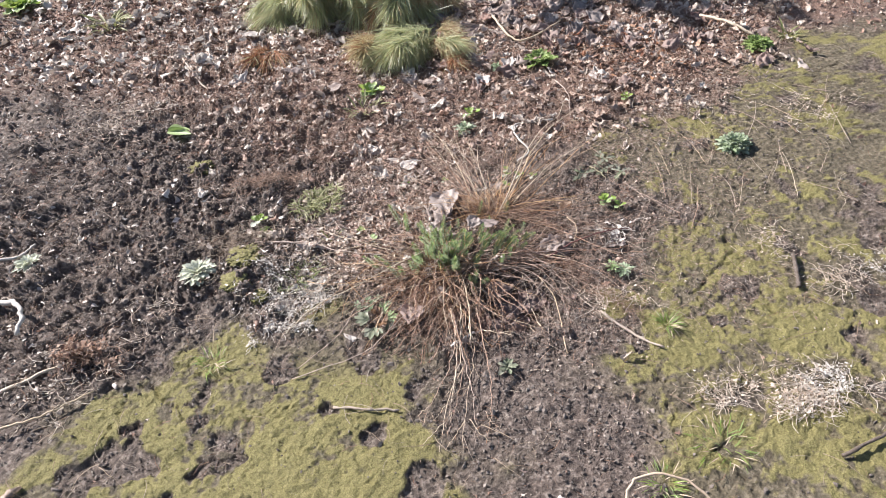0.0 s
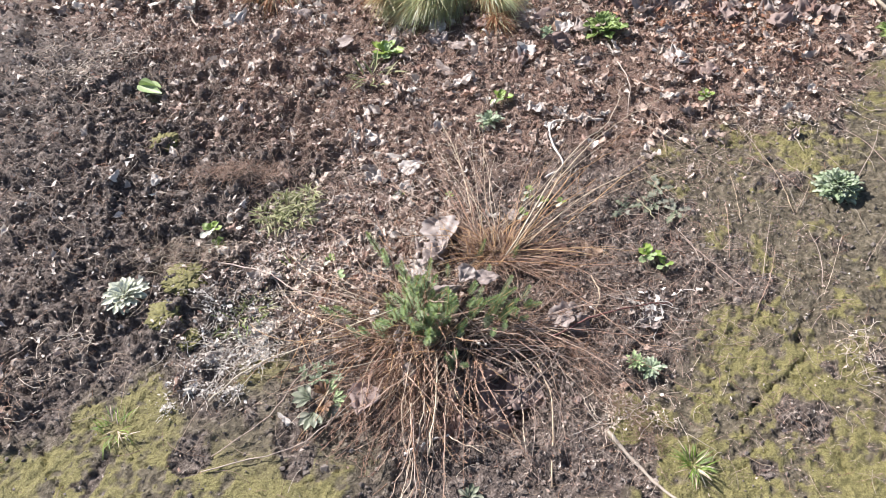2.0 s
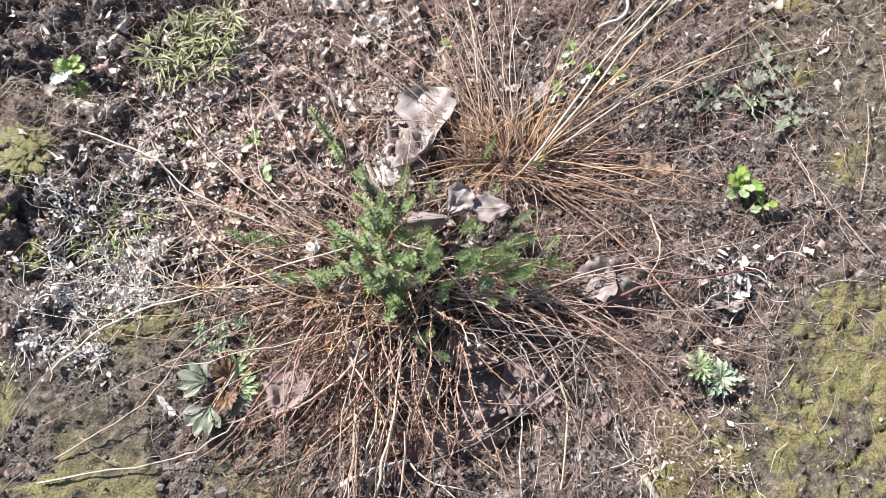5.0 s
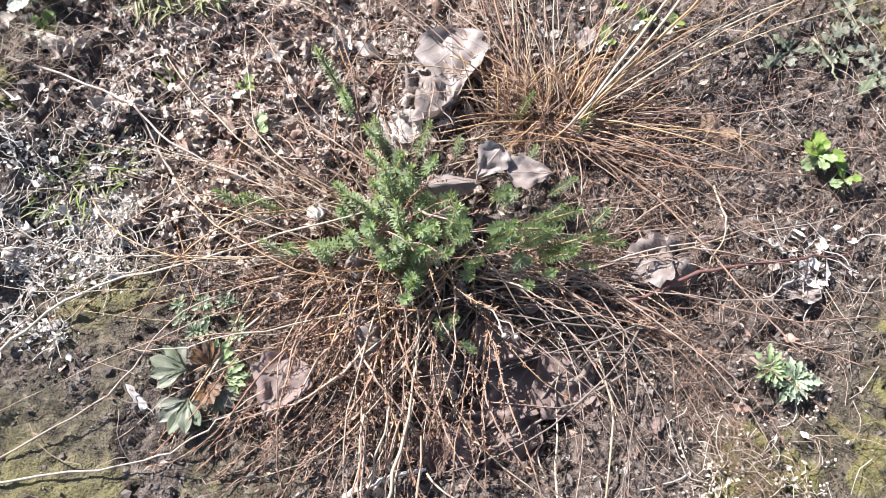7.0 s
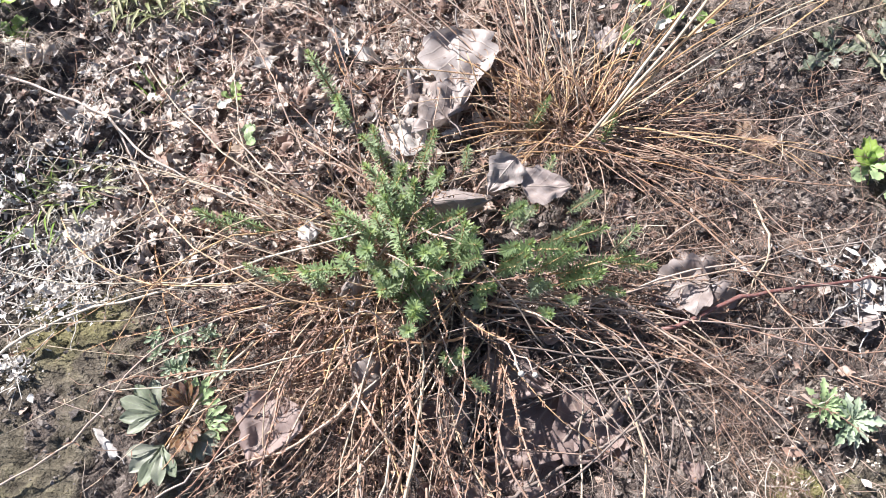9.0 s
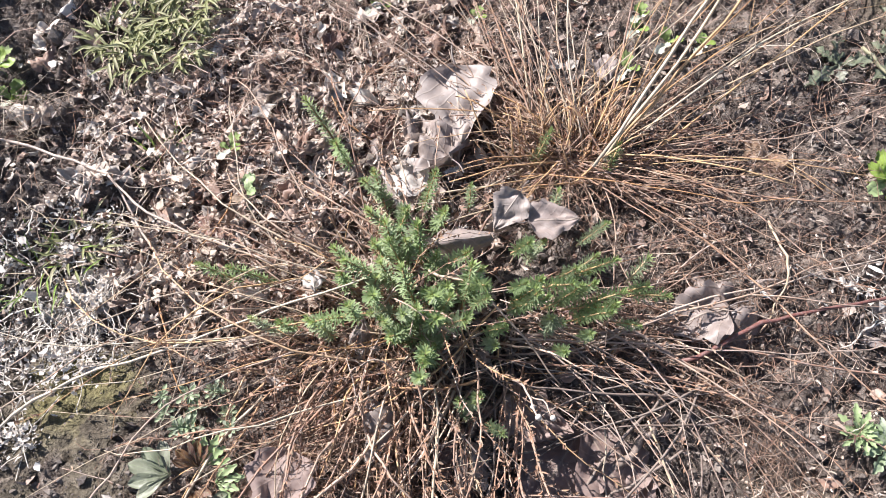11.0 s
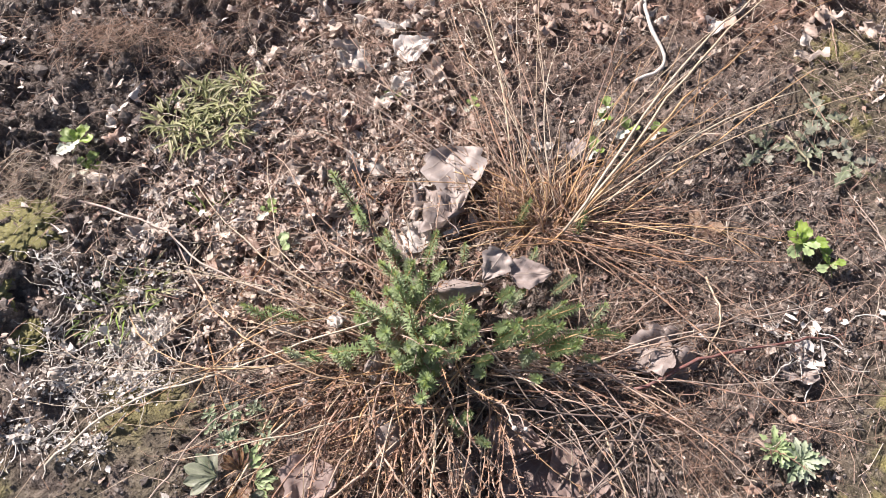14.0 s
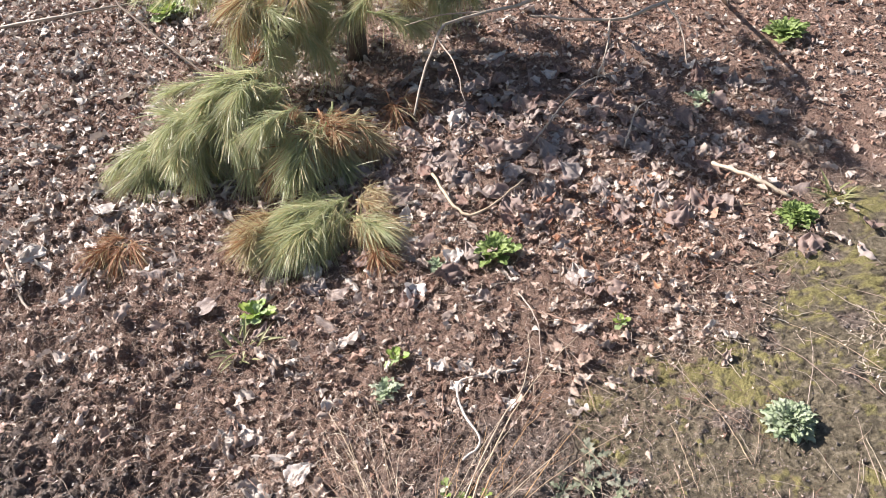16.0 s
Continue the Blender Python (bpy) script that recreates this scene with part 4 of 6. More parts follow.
def build_dry_plant():
    cx, cy = 0.02, 0.075
    z0 = z_at(cx, cy)
    plant = thing("dry_plant", cx, cy, z0, "spreading dead rust-brown perennial with fresh green needle-leaved shoots", "plant")
    # The "dull" stems have shade painted into their colour.
    mats = {"red": (RED_STEM, SCRAP), "pale": (PALE_STEM, SCRAP), "grey": (GREY_STEM, SCRAP), "gold": (GOLD_STEM, SCRAP), "dull": (SHADED_STEM, SCRAP)}
    fans = ((236, 277, 44, 0.11, 0.26, "red", 0.045, 40, 90), (300, 350, 4, 0.14, 0.34, "grey", 0.035, 5, 30), (150, 225, 13, 0.08, 0.19, "red", 0.035, 40, 90),
            (155, 226, 17, 0.20, 0.42, "pale", 0.05, 2, 20), (160, 225, 8, 0.16, 0.36, "gold", 0.04, 10, 50), (-24, 18, 15, 0.2, 0.42, "grey", 0.02, 3, 25), (-24, 12, 15, 0.2, 0.44, "red", 0.022, 10, 50),
            (225, 272, 6, 0.14, 0.36, "pale", 0.045, 10, 40), (215, 275, 14, 0.1, 0.25, "gold", 0.04, 60, 110), (95, 150, 14, 0.1, 0.26, "red", 0.04, 20, 60), (270, 325, 5, 0.10, 0.26, "dull", 0.03, 3, 20))
    k = 0
    for lo, hi, count, short, long, tint, rise, few, many in fans:
        for _ in range(count):
            k += 1
            q = radians(rng.uniform(lo, hi))
            d = rng.uniform(0.005, 0.06)
            d += rng.random() ** 3 * 0.08
            foot = (math.cos(q) * d + rng.uniform(-0.06, 0.09), math.sin(q) * d * 0.7 + rng.uniform(-0.03, 0.03), rng.uniform(0.004, 0.03))
            q += rng.gauss(0, 0.12)
            part("stem", dry_stem(foot, q, rng.uniform(short, long), rise * rng.uniform(0.3, 1.3), 100 + k, (0.00065 if tint == "red" and hi < 300 else 0.0005) + 0.0009 * rng.random() ** 2.5, rng.uniform(0.003, 0.02), rng.randint(few, many), mats[tint], 1.1 if few > 30 else 1.3, 0.26 if few > 30 else 0.2), plant)
    # grey straws that meet at the edge of the hollow, most darkened to stand in for its shade
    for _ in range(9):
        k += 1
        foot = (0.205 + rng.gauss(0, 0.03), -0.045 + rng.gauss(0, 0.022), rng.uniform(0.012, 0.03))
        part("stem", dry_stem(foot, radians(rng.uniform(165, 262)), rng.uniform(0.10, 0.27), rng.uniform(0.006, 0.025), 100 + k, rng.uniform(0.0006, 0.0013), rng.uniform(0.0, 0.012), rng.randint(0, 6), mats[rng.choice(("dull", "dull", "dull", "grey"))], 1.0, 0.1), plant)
    # straws lying low in the hollow, about two in three with the shade in their colour
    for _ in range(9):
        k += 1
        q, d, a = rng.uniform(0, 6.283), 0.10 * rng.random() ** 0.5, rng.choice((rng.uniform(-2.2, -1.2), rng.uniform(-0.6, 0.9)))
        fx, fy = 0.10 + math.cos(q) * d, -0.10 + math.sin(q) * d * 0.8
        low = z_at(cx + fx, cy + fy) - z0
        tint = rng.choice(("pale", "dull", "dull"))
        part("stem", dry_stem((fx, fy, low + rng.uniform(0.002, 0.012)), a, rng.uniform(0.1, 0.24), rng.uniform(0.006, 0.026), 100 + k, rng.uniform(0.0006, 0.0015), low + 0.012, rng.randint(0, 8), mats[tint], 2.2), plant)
    for _ in range(50):
        k += 1
        q, d, a = rng.uniform(0, 6.283), rng.uniform(0.04, 0.26), rng.uniform(0, 6.283)
        tint = rng.choice(("pale", "gold", "grey", "red"))
        if 4.9 < q < 6.2:
            continue
        part("stem", dry_stem((math.cos(q) * d, math.sin(q) * d * 0.8, rng.uniform(0.004, 0.02)), a, rng.uniform(0.06, 0.2), rng.uniform(0.005, 0.025), 100 + k, rng.uniform(0.0006, 0.0014), 0.004, rng.randint(2, 20), mats[tint]), plant)
    tag = part("branchlet_tangle", tangle(3, (0, 0), ((226, 275, 0.03, 0.24), (228, 268, 0.03, 0.17), (150, 215, 0.03, 0.12), (345, 375, 0.08, 0.24), (225, 265, 0.1, 0.25), (226, 270, 0.04, 0.22), (230, 262, 0.03, 0.2)), 520, (FLUFF, FLUFF)), plant, None, "hair-thin rust-brown dead branchlets")
    tagged(tag, kind="stuff")
    shoots = [shoot_mesh(200 + i, h, n, l) for i, (h, n, l) in enumerate(((0.045, 96, 0.0095), (0.060, 124, 0.0092), (0.040, 88, 0.0090), (0.075, 150, 0.0085), (0.030, 70, 0.0088), (0.055, 112, 0.0098)))]

    for _ in range(26):
        k += 1
        q = rng.uniform(0, 6.283)
        part("stem", dry_stem((-0.02 + rng.gauss(0, 0.025), -0.012 + rng.gauss(0, 0.025), 0.004), q, rng.uniform(0.04, 0.11), rng.uniform(0.06, 0.10), 100 + k, rng.uniform(0.0006, 0.0012), rng.uniform(0.05, 0.10), rng.randint(20, 50), mats[rng.choice(("gold", "red", "grey"))]), plant)

    def put(x, y, tip_z, spread, size, which=None):
        """A shoot whose tip stands over (x, y), leaning away from the plant's foot."""
        me = shoots[rng.randrange(6) if which is None else which]
        way = Vector((x - cx, y - cy, 0))
        lean = Vector((way.x, way.y, 0)) * spread + Vector((rng.uniform(-0.35, 0.35), rng.uniform(-0.35, 0.35), 1.0))
        lean.normalize()
        h = max(v.co.z for v in me.vertices) * size
        tip = Vector((x - cx, y - cy, tip_z))
        turn = lean.to_track_quat("Z", "Y").to_matrix().to_4x4() @ pose(0, 0, 0, 0, 0, rng.uniform(0, 360))
        part("green_shoot", me, plant, Matrix.Translation(tip - lean * h) @ turn @ Matrix.Scale(size, 4))

    # the main cushion, its trailing arms and single shoots further out
    core = ((-0.013, 0.126), (0.003, 0.124), (0.013, 0.118), (-0.017, 0.097), (-0.006, 0.083), (-0.024, 0.066), (-0.030, 0.054), (0.025, 0.062), (0.013, 0.069),
            (0.043, 0.099), (0.058, 0.091), (0.070, 0.089), (0.074, 0.075), (0.038, 0.071), (0.009, 0.051), (0.016, 0.027), (-0.002, 0.036), (0.037, 0.018),
            (0.006, 0.061), (0.023, 0.071), (0.036, 0.047), (0.052, 0.049), (0.066, 0.069), (-0.042, 0.092))
    for x, y in core:
        put(x, y, rng.uniform(0.080, 0.100), 7.0, rng.uniform(0.85, 1.1))
        put(x - 0.010 + rng.gauss(0, 0.008), y + rng.gauss(0, 0.008), rng.uniform(0.055, 0.085), 7.0, rng.uniform(0.8, 1.0))
    for x, y in ((0.105, 0.120), (0.109, 0.087), (0.131, 0.086), (0.148, 0.087), (0.144, 0.116), (0.164, 0.107), (0.170, 0.089), (0.162, 0.074), (0.107, 0.066), (0.107, 0.090), (0.113, 0.073), (0.144, 0.082), (0.162, 0.075), (0.191, 0.111), (0.095, 0.080)):
        put(x, y, rng.uniform(0.075, 0.090), 5.0, rng.uniform(0.8, 1.0))
        if rng.random() < 0.5:
            put(x + rng.gauss(0, 0.012), y + rng.gauss(0, 0.010), rng.uniform(0.05, 0.075), 5.0, rng.uniform(0.7, 0.95))
    for x, y in ((-0.096, 0.242), (-0.081, 0.202), (-0.032, 0.179), (-0.027, 0.153), (-0.036, 0.165), (0.020, 0.174), (0.017, 0.150), (0.000, 0.160), (-0.012, 0.148)):
        put(x, y, rng.uniform(0.062, 0.072), 1.2, rng.uniform(0.9, 1.1), 3)
    for x, y in ((0.051, 0.177), (0.106, 0.131), (0.122, 0.179), (0.167, 0.153), (-0.059, 0.116), (-0.047, 0.101), (0.115, 0.233), (0.174, 0.227), (0.071, 0.041), (0.083, 0.053), (0.126, 0.063), (0.130, 0.036), (0.188, 0.063), (0.151, 0.049),
                 (0.067, -0.007), (0.060, -0.004), (0.051, -0.006), (0.084, -0.024), (-0.059, 0.049), (-0.072, 0.048), (-0.114, 0.043), (-0.095, 0.045), (-0.139, 0.092), (-0.170, 0.085)):
        put(x, y, rng.uniform(0.050, 0.064), 4.0, rng.uniform(0.7, 0.9))


def build_golden_clump():
    cx, cy = 0.128, 0.222
    clump = thing("golden_clump", cx, cy, z_at(cx, cy), "clump of upright dead golden-brown plant stems", "plant")
    mats = {"gold": (GOLD_STEM, SCRAP), "pale": (PALE_STEM, SCRAP), "red": (RED_STEM, SCRAP), "grey": (GREY_STEM, SCRAP)}
    fans = ((37, 46, 8, 0.26, 0.46, "gold", 0.06, 4, 14), (36, 48, 5, 0.28, 0.48, "pale", 0.05, 2, 8), (50, 80, 6, 0.10, 0.24, "gold", 0.07, 6, 20), (84, 112, 10, 0.18, 0.38, "pale", 0.07, 3, 12),
            (80, 118, 9, 0.14, 0.34, "red", 0.06, 8, 30), (108, 152, 13, 0.14, 0.38, "red", 0.05, 10, 40), (112, 150, 4, 0.16, 0.34, "grey", 0.04, 4, 16), (-25, 12, 16, 0.12, 0.32, "red", 0.02, 10, 40),
            (-20, 25, 8, 0.08, 0.24, "gold", 0.03, 6, 20), (165, 240, 14, 0.06, 0.16, "gold", 0.03, 4, 20), (-60, -20, 12, 0.08, 0.2, "red", 0.025, 10, 40), (20, 165, 56, 0.02, 0.075, "gold", 0.035, 14, 30))
    k = 0
    for lo, hi, count, short, long, tint, top, few, many in fans:
        for _ in range(count):
            k += 1
            q = radians(rng.uniform(lo, hi))
            foot = (rng.gauss(0.002, 0.026), rng.gauss(0.006, 0.014), rng.uniform(0.002, 0.012))
            q += rng.gauss(0, 0.05)
            part("stem", leaning_stem(foot, q, rng.uniform(short, long), top * rng.uniform(0.5, 1.2), 700 + k, 0.0004 + 0.0008 * rng.random() ** 1.8, rng.randint(few, many), mats[tint], 0.14 if tint == "red" else 0.07), clump)
    tag = part("branchlet_tangle", tangle(9, (0, 0), ((0, 360, 0.0, 0.05), (-30, 40, 0.02, 0.12), (110, 150, 0.03, 0.1), (0, 180, 0.0, 0.05)), 300, (FLUFF, FLUFF)), clump, None, "hair-thin golden dead branchlets")
    tagged(tag, kind="stuff")


build_dry_plant()
build_golden_clump()


def stalk(name, points, thick, material, label, category, seed, taper=0.5, wiggle=0.002, sides=6, scraps=0):
    """One stalk or twig lying along a few control points (height over the soil as third number)."""
    x0, y0 = points[0][:2]
    z0 = z_at(x0, y0)
    line = bend([(x - x0, y - y0, z_at(x, y) - z0 + h + thick) for x, y, h in points], 6 * (len(points) - 1), wiggle, seed)
    s = Shape()
    n = len(line)
    r = random.Random(seed)
    s.tube(line, [thick * (1 - (1 - taper) * k / n) * r.uniform(0.85, 1.15) for k in range(n)], sides)
    for _ in range(scraps):
        o = r.choice(line)
        way = Vector((r.uniform(-1, 1), r.uniform(-1, 1), r.uniform(-0.3, 0.9))).normalized() * r.uniform(0.004, 0.009)
        side = way.cross(Vector((0.1, 0.2, 1))).normalized()
        s.blade((o, o + way * 0.5, o + way), (0.0006, 0.0016, 0.0004), side, 1, 0.4)
    ob = new(name, s.made(name, (material, SCRAP)))
    ob.location = (x0, y0, z0)
    return tagged(ob, label, category, "loose stalks and twigs")


stalk("dry_stalk", ((-0.418, 0.215, 0.01), (-0.293, 0.184, 0.02), (-0.216, 0.135, 0.03), (-0.109, 0.10, 0.03)), 0.0016, GREY_STEM, "grey-brown dead stalk arching over the litter", "stalk", 1)
stalk("dry_stalk", ((-0.335, -0.075, 0.006), (-0.278, -0.015, 0.02), (-0.147, 0.040, 0.035), (-0.021, 0.093, 0.045)), 0.0015, PALE_STEM, "long pale straw stalk leaning out of the dry plant", "stalk", 2)
stalk("dry_stalk", ((-0.32, -0.19, 0.004), (-0.185, -0.152, 0.012), (-0.133, -0.118, 0.02), (-0.089, -0.079, 0.025)), 0.0011, GREY_STEM, "tan dead stalk lying across mossy soil", "stalk", 3, scraps=12)
stalk("dry_stalk", ((-0.31, -0.165, 0.004), (-0.228, -0.10, 0.015), (-0.178, -0.021, 0.03), (-0.075, 0.030, 0.035)), 0.0010, GREY_STEM, "thin brown dead stalk arching to the soil", "stalk", 4, scraps=10)
for k, (sx, sy, ex, ey) in enumerate(((0.02, -0.08, -0.058, -0.388), (0.03, -0.09, -0.040, -0.36), (0.0, -0.10, 0.004, -0.385), (0.04, -0.07, -0.018, -0.395), (0.01, -0.12, -0.085, -0.335), (0.05, -0.10, 0.030, -0.37), (0.0, -0.09, -0.030, -0.33))):
    stalk("dry_stalk", ((sx, sy, 0.04), (0.6 * sx + 0.4 * ex + 0.012, 0.6 * sy + 0.4 * ey, 0.02), (0.25 * sx + 0.75 * ex + 0.006 * (k % 3), 0.25 * sy + 0.75 * ey, 0.007), (ex, ey, 0.003)), 0.0010, (PALE_STEM, RED_STEM, GREY_STEM)[k % 3], "long buff dead stem trailing over bare soil", "stalk", 80 + k, 0.4, 0.003, 5, 10)
    stalk("dry_stalk", ((0.2 * sx + 0.8 * ex, 0.2 * sy + 0.8 * ey, 0.006), (ex - 0.012 * (1 - k % 3), ey + 0.03, 0.006), (ex - 0.03 * (1 - k % 3), ey + 0.008, 0.003)), 0.0008, PALE_STEM, "short buff side twig of a trailing dead stem", "stalk", 90 + k, 0.5, 0.002, 4, 3)
stalk("dry_stalk", ((0.028, -0.165, 0.02), (0.038, -0.069, 0.045), (0.032, 0.007, 0.04)), 0.0016, PALE_STEM, "pale dead stalk hanging over rust-brown stems", "stalk", 5, scraps=14)
stalk("dry_stalk", ((0.213, -0.20, 0.004), (0.218, -0.062, 0.03), (0.198, 0.0, 0.035)), 0.0014, PALE_STEM, "pale curved stalk hanging down to bare soil", "stalk", 6)
stalk("dry_stalk", ((0.175, -0.15, 0.01), (0.172, -0.06, 0.03), (0.165, 0.01, 0.03)), 0.0012, PALE_STEM, "pale thin stalk hanging down to bare soil", "stalk", 16)
# Both stalks over the hollow are coloured as if in shade.
stalk("dry_stalk", ((0.08, -0.16, 0.006), (0.133, -0.082, 0.02), (0.175, -0.02, 0.03), (0.216, 0.025, 0.03)), 0.0020, SHADED_STEM, "thick grey-brown dead stalk crossing a dark hollow, toned down as if shaded", "stalk", 7)
stalk("dry_stalk", ((0.075, -0.13, 0.006), (0.12, -0.095, 0.018), (0.17, -0.06, 0.028), (0.225, -0.02, 0.02)), 0.0018, SHADED_STEM, "thick grey-brown dead stalk crossing a dark hollow, toned down as if shaded", "stalk", 37)
stalk("dry_stalk", ((0.020, 0.096, 0.062), (0.067, 0.075, 0.06), (0.128, 0.019, 0.05)), 0.0012, PALE_STEM, "pale forked stalk over the green shoots", "stalk", 8)
stalk("dry_stalk", ((0.224, 0.047, 0.02), (0.288, 0.082, 0.025), (0.36, 0.105, 0.015), (0.44, 0.128, 0.01)), 0.0022, WINE, "smooth wine-red dead stalk over curled leaves", "stalk", 9, scraps=4)
stalk("dry_stalk", ((0.301, 0.174, 0.02), (0.309, 0.125, 0.025), (0.292, 0.08, 0.01)), 0.0012, PALE_STEM, "looped pale straw stalk", "stalk", 10)
stalk("dry_stalk", ((0.137, 0.092, 0.04), (0.204, 0.054, 0.03), (0.289, 0.024, 0.01)), 0.0017, RED_STEM, "rust-brown dead stalk with scales", "stalk", 11, scraps=40)
stalk("bleached_stick", ((-0.01, -0.158, 0.002), (0.021, -0.142, 0.006), (0.058, -0.126, 0.01)), 0.0032, ROOT, "bleached peeling stick on bare soil", "stick", 12)
# The chip also wears the darkened shade colour of the hollow's stems.
stalk("bleached_stick", ((0.165, -0.045, 0.008), (0.191, -0.021, 0.014), (0.215, 0.010, 0.018)), 0.0046, SHADED_STEM, "grey weathered chip of wood among dead leaves, toned down as if shaded", "stick", 36, 0.6, 0.003, 7)
stalk("bleached_stalk", ((0.366, 0.606, 0.008), (0.262, 0.603, 0.008), (0.250, 0.535, 0.006), (0.271, 0.466, 0.008), (0.235, 0.441, 0.006)), 0.0030, ROOT, "bleached bent leaf stalk on leaf litter", "stalk", 13, 0.7, 0.001)
stalk("tall_stalk", ((0.150, 0.206, 0.03), (0.263, 0.381, 0.10), (0.362, 0.520, 0.08), (0.405, 0.66, 0.05)), 0.0015, PALE_STEM, "long pale-brown dead stalk with a bent tip", "stalk", 14, 0.4)
stalk("tall_stalk", ((0.160, 0.216, 0.03), (0.27, 0.376, 0.09), (0.378, 0.525, 0.07), (0.491, 0.631, 0.04)), 0.0015, PALE_STEM, "long pale-brown dead stalk with a bent tip", "stalk", 15, 0.35)
stalk("tall_stalk", ((0.165, 0.226, 0.03), (0.27, 0.350, 0.08), (0.39, 0.50, 0.03)), 0.0014, GOLD_STEM, "long golden dead stalk leaning over moss", "stalk", 17, 0.35)
stalk("bleached_root", ((-1.06, 0.24, 0.01), (-0.968, 0.262, 0.02), (-0.951, 0.316, 0.01)), 0.004, ROOT, "bleached woody root on dug soil", "root", 20, 0.6, 0.004)
stalk("bleached_root", ((-1.02, 0.12, 0.01), (-0.925, 0.093, 0.03), (-0.888, 0.05, 0.03), (-0.883, -0.005, 0.004)), 0.0062, ROOT, "bright white bent root on dug soil", "root", 21, 0.8, 0.003)
stalk("bleached_root", ((-0.95, -0.175, 0.01), (-0.831, -0.112, 0.015), (-0.758, -0.081, 0.006)), 0.0045, PALE_STEM, "pale woody root half sunk in soil", "root", 22, 0.5, 0.003)
stalk("bleached_root", ((-0.92, -0.245, 0.005), (-0.858, -0.227, 0.01), (-0.788, -0.206, 0.006), (-0.70, -0.16, 0.004)), 0.0035, PALE_STEM, "pale woody root on mossy soil", "root", 23, 0.4, 0.003)
stalk("twig", ((-0.242, -0.264, 0.003), (-0.188, -0.283, 0.004), (-0.121, -0.293, 0.003)), 0.0028, TWIG, "grey-brown twig on cracked mossy soil", "twig", 24, 0.8)
stalk("twig", ((0.30, -0.115, 0.003), (0.352, -0.182, 0.004), (0.395, -0.226, 0.002)), 0.0034, TWIG, "brown twig on mossy soil", "twig", 25, 0.6)
stalk("dark_twig", ((0.746, -0.022, 0.003), (0.73, -0.07, 0.004), (0.713, -0.118, 0.003)), 0.0052, DARK_WOOD, "short dark twig standing on moss", "twig", 26, 0.9, 0.001)
stalk("dark_twig", ((0.60, -0.50, 0.003), (0.68, -0.478, 0.006), (0.76, -0.44, 0.003)), 0.0036, DARK_WOOD, "dark weathered twig on bare soil", "twig", 27, 0.7)
stalk("dry_stalk", ((0.215, -0.545, 0.002), (0.250, -0.50, 0.03), (0.318, -0.512, 0.035), (0.375, -0.575, 0.01)), 0.0030, PALE_STEM, "arched pale stalk over bare soil", "stalk", 28, 0.6)
stalk("bleached_stick", ((0.125, -0.50, 0.003), (0.15, -0.525, 0.005), (0.175, -0.56, 0.002)), 0.0042, ROOT, "bleached chip of wood on bare soil", "stick", 29, 0.5)
stalk("twig", ((0.986, 1.139, 0.006), (1.041, 1.050, 0.01), (1.105, 0.975, 0.004)), 0.0065, PALE_STEM, "pale peeled twig on leaf litter", "twig", 30, 0.6)
stalk("twig", ((0.89, 1.01, 0.004), (0.95, 0.985, 0.006), (1.01, 0.965, 0.003)), 0.0030, PALE_STEM, "thin pale twig on leaf litter", "twig", 31, 0.7)
stalk("twig", ((0.300, 1.23, 0.04), (0.342, 1.095, 0.02), (0.399, 1.076, 0.02), (0.516, 1.164, 0.03)), 0.0045, PALE_STEM, "bowed pale twig on grey leaves", "twig", 32, 0.5)
stalk("twig", ((-0.73, 1.19, 0.02), (-0.650, 1.030, 0.015), (-0.573, 0.941, 0.005)), 0.0040, TWIG, "pale crooked twig on leaf litter", "twig", 33, 0.5)
stalk("twig", ((0.414, 0.769, 0.004), (0.486, 0.711, 0.008), (0.545, 0.63, 0.004)), 0.0018, GREY_STEM, "thin brown twig on leaf litter", "twig", 34)
stalk("twig", ((0.414, 0.79, 0.02), (0.43, 0.70, 0.02), (0.42, 0.62, 0.006)), 0.0014, GREY_STEM, "thin brown twig on leaf litter", "twig", 35)

# ---------------------------------------------------------------- dead leaves
LEAVES = [leaf_shape(L, W, 300 + i, "poplar", c, p, q, 0.3).made("dead_leaf", (DEAD_LEAF,)) for i, (L, W, c, p, q) in enumerate((
    (0.060, 0.058, 0.12, 0.10, 0.055), (0.055, 0.050, -0.3, 0.25, 0.09), (0.062, 0.052, 0.4, -0.30, 0.10), (0.050, 0.046, -0.4, 0.20, 0.12),
    (0.058, 0.034, -0.15, -0.80, 0.07), (0.045, 0.040, 0.1, -0.2, 0.15), (0.066, 0.062, -0.15, -0.18, 0.14), (0.052, 0.045, 0.5, 0.15, 0.14)))]


def re_dressed(me, material):
    other = me.copy()
    other.materials[0] = material
    return other


PALE = [re_dressed(m, PALE_LEAF) for m in LEAVES]
TAN = [re_dressed(m, TAN_LEAF) for m in LEAVES]
RUST = [re_dressed(m, RUST_LEAF) for m in LEAVES]
MAUVE_SHADE = [re_dressed(m, MAUVE_SHADE_LEAF) for m in LEAVES]


def dead_leaf(meshes, which, x, y, yaw, size, label, pitch=0, roll=0, lift=0.006):
    """A leaf with its middle over (x, y)."""
    ob = new("dead_leaf", meshes[which])
    m = pose(x, y, z_at(x, y) + lift, pitch, roll, yaw) @ Matrix.Scale(size, 4)
    ob.matrix_basis = m @ Matrix.Translation((0, -0.028, 0))
    return tagged(ob, label, "leaf", "dead leaves")


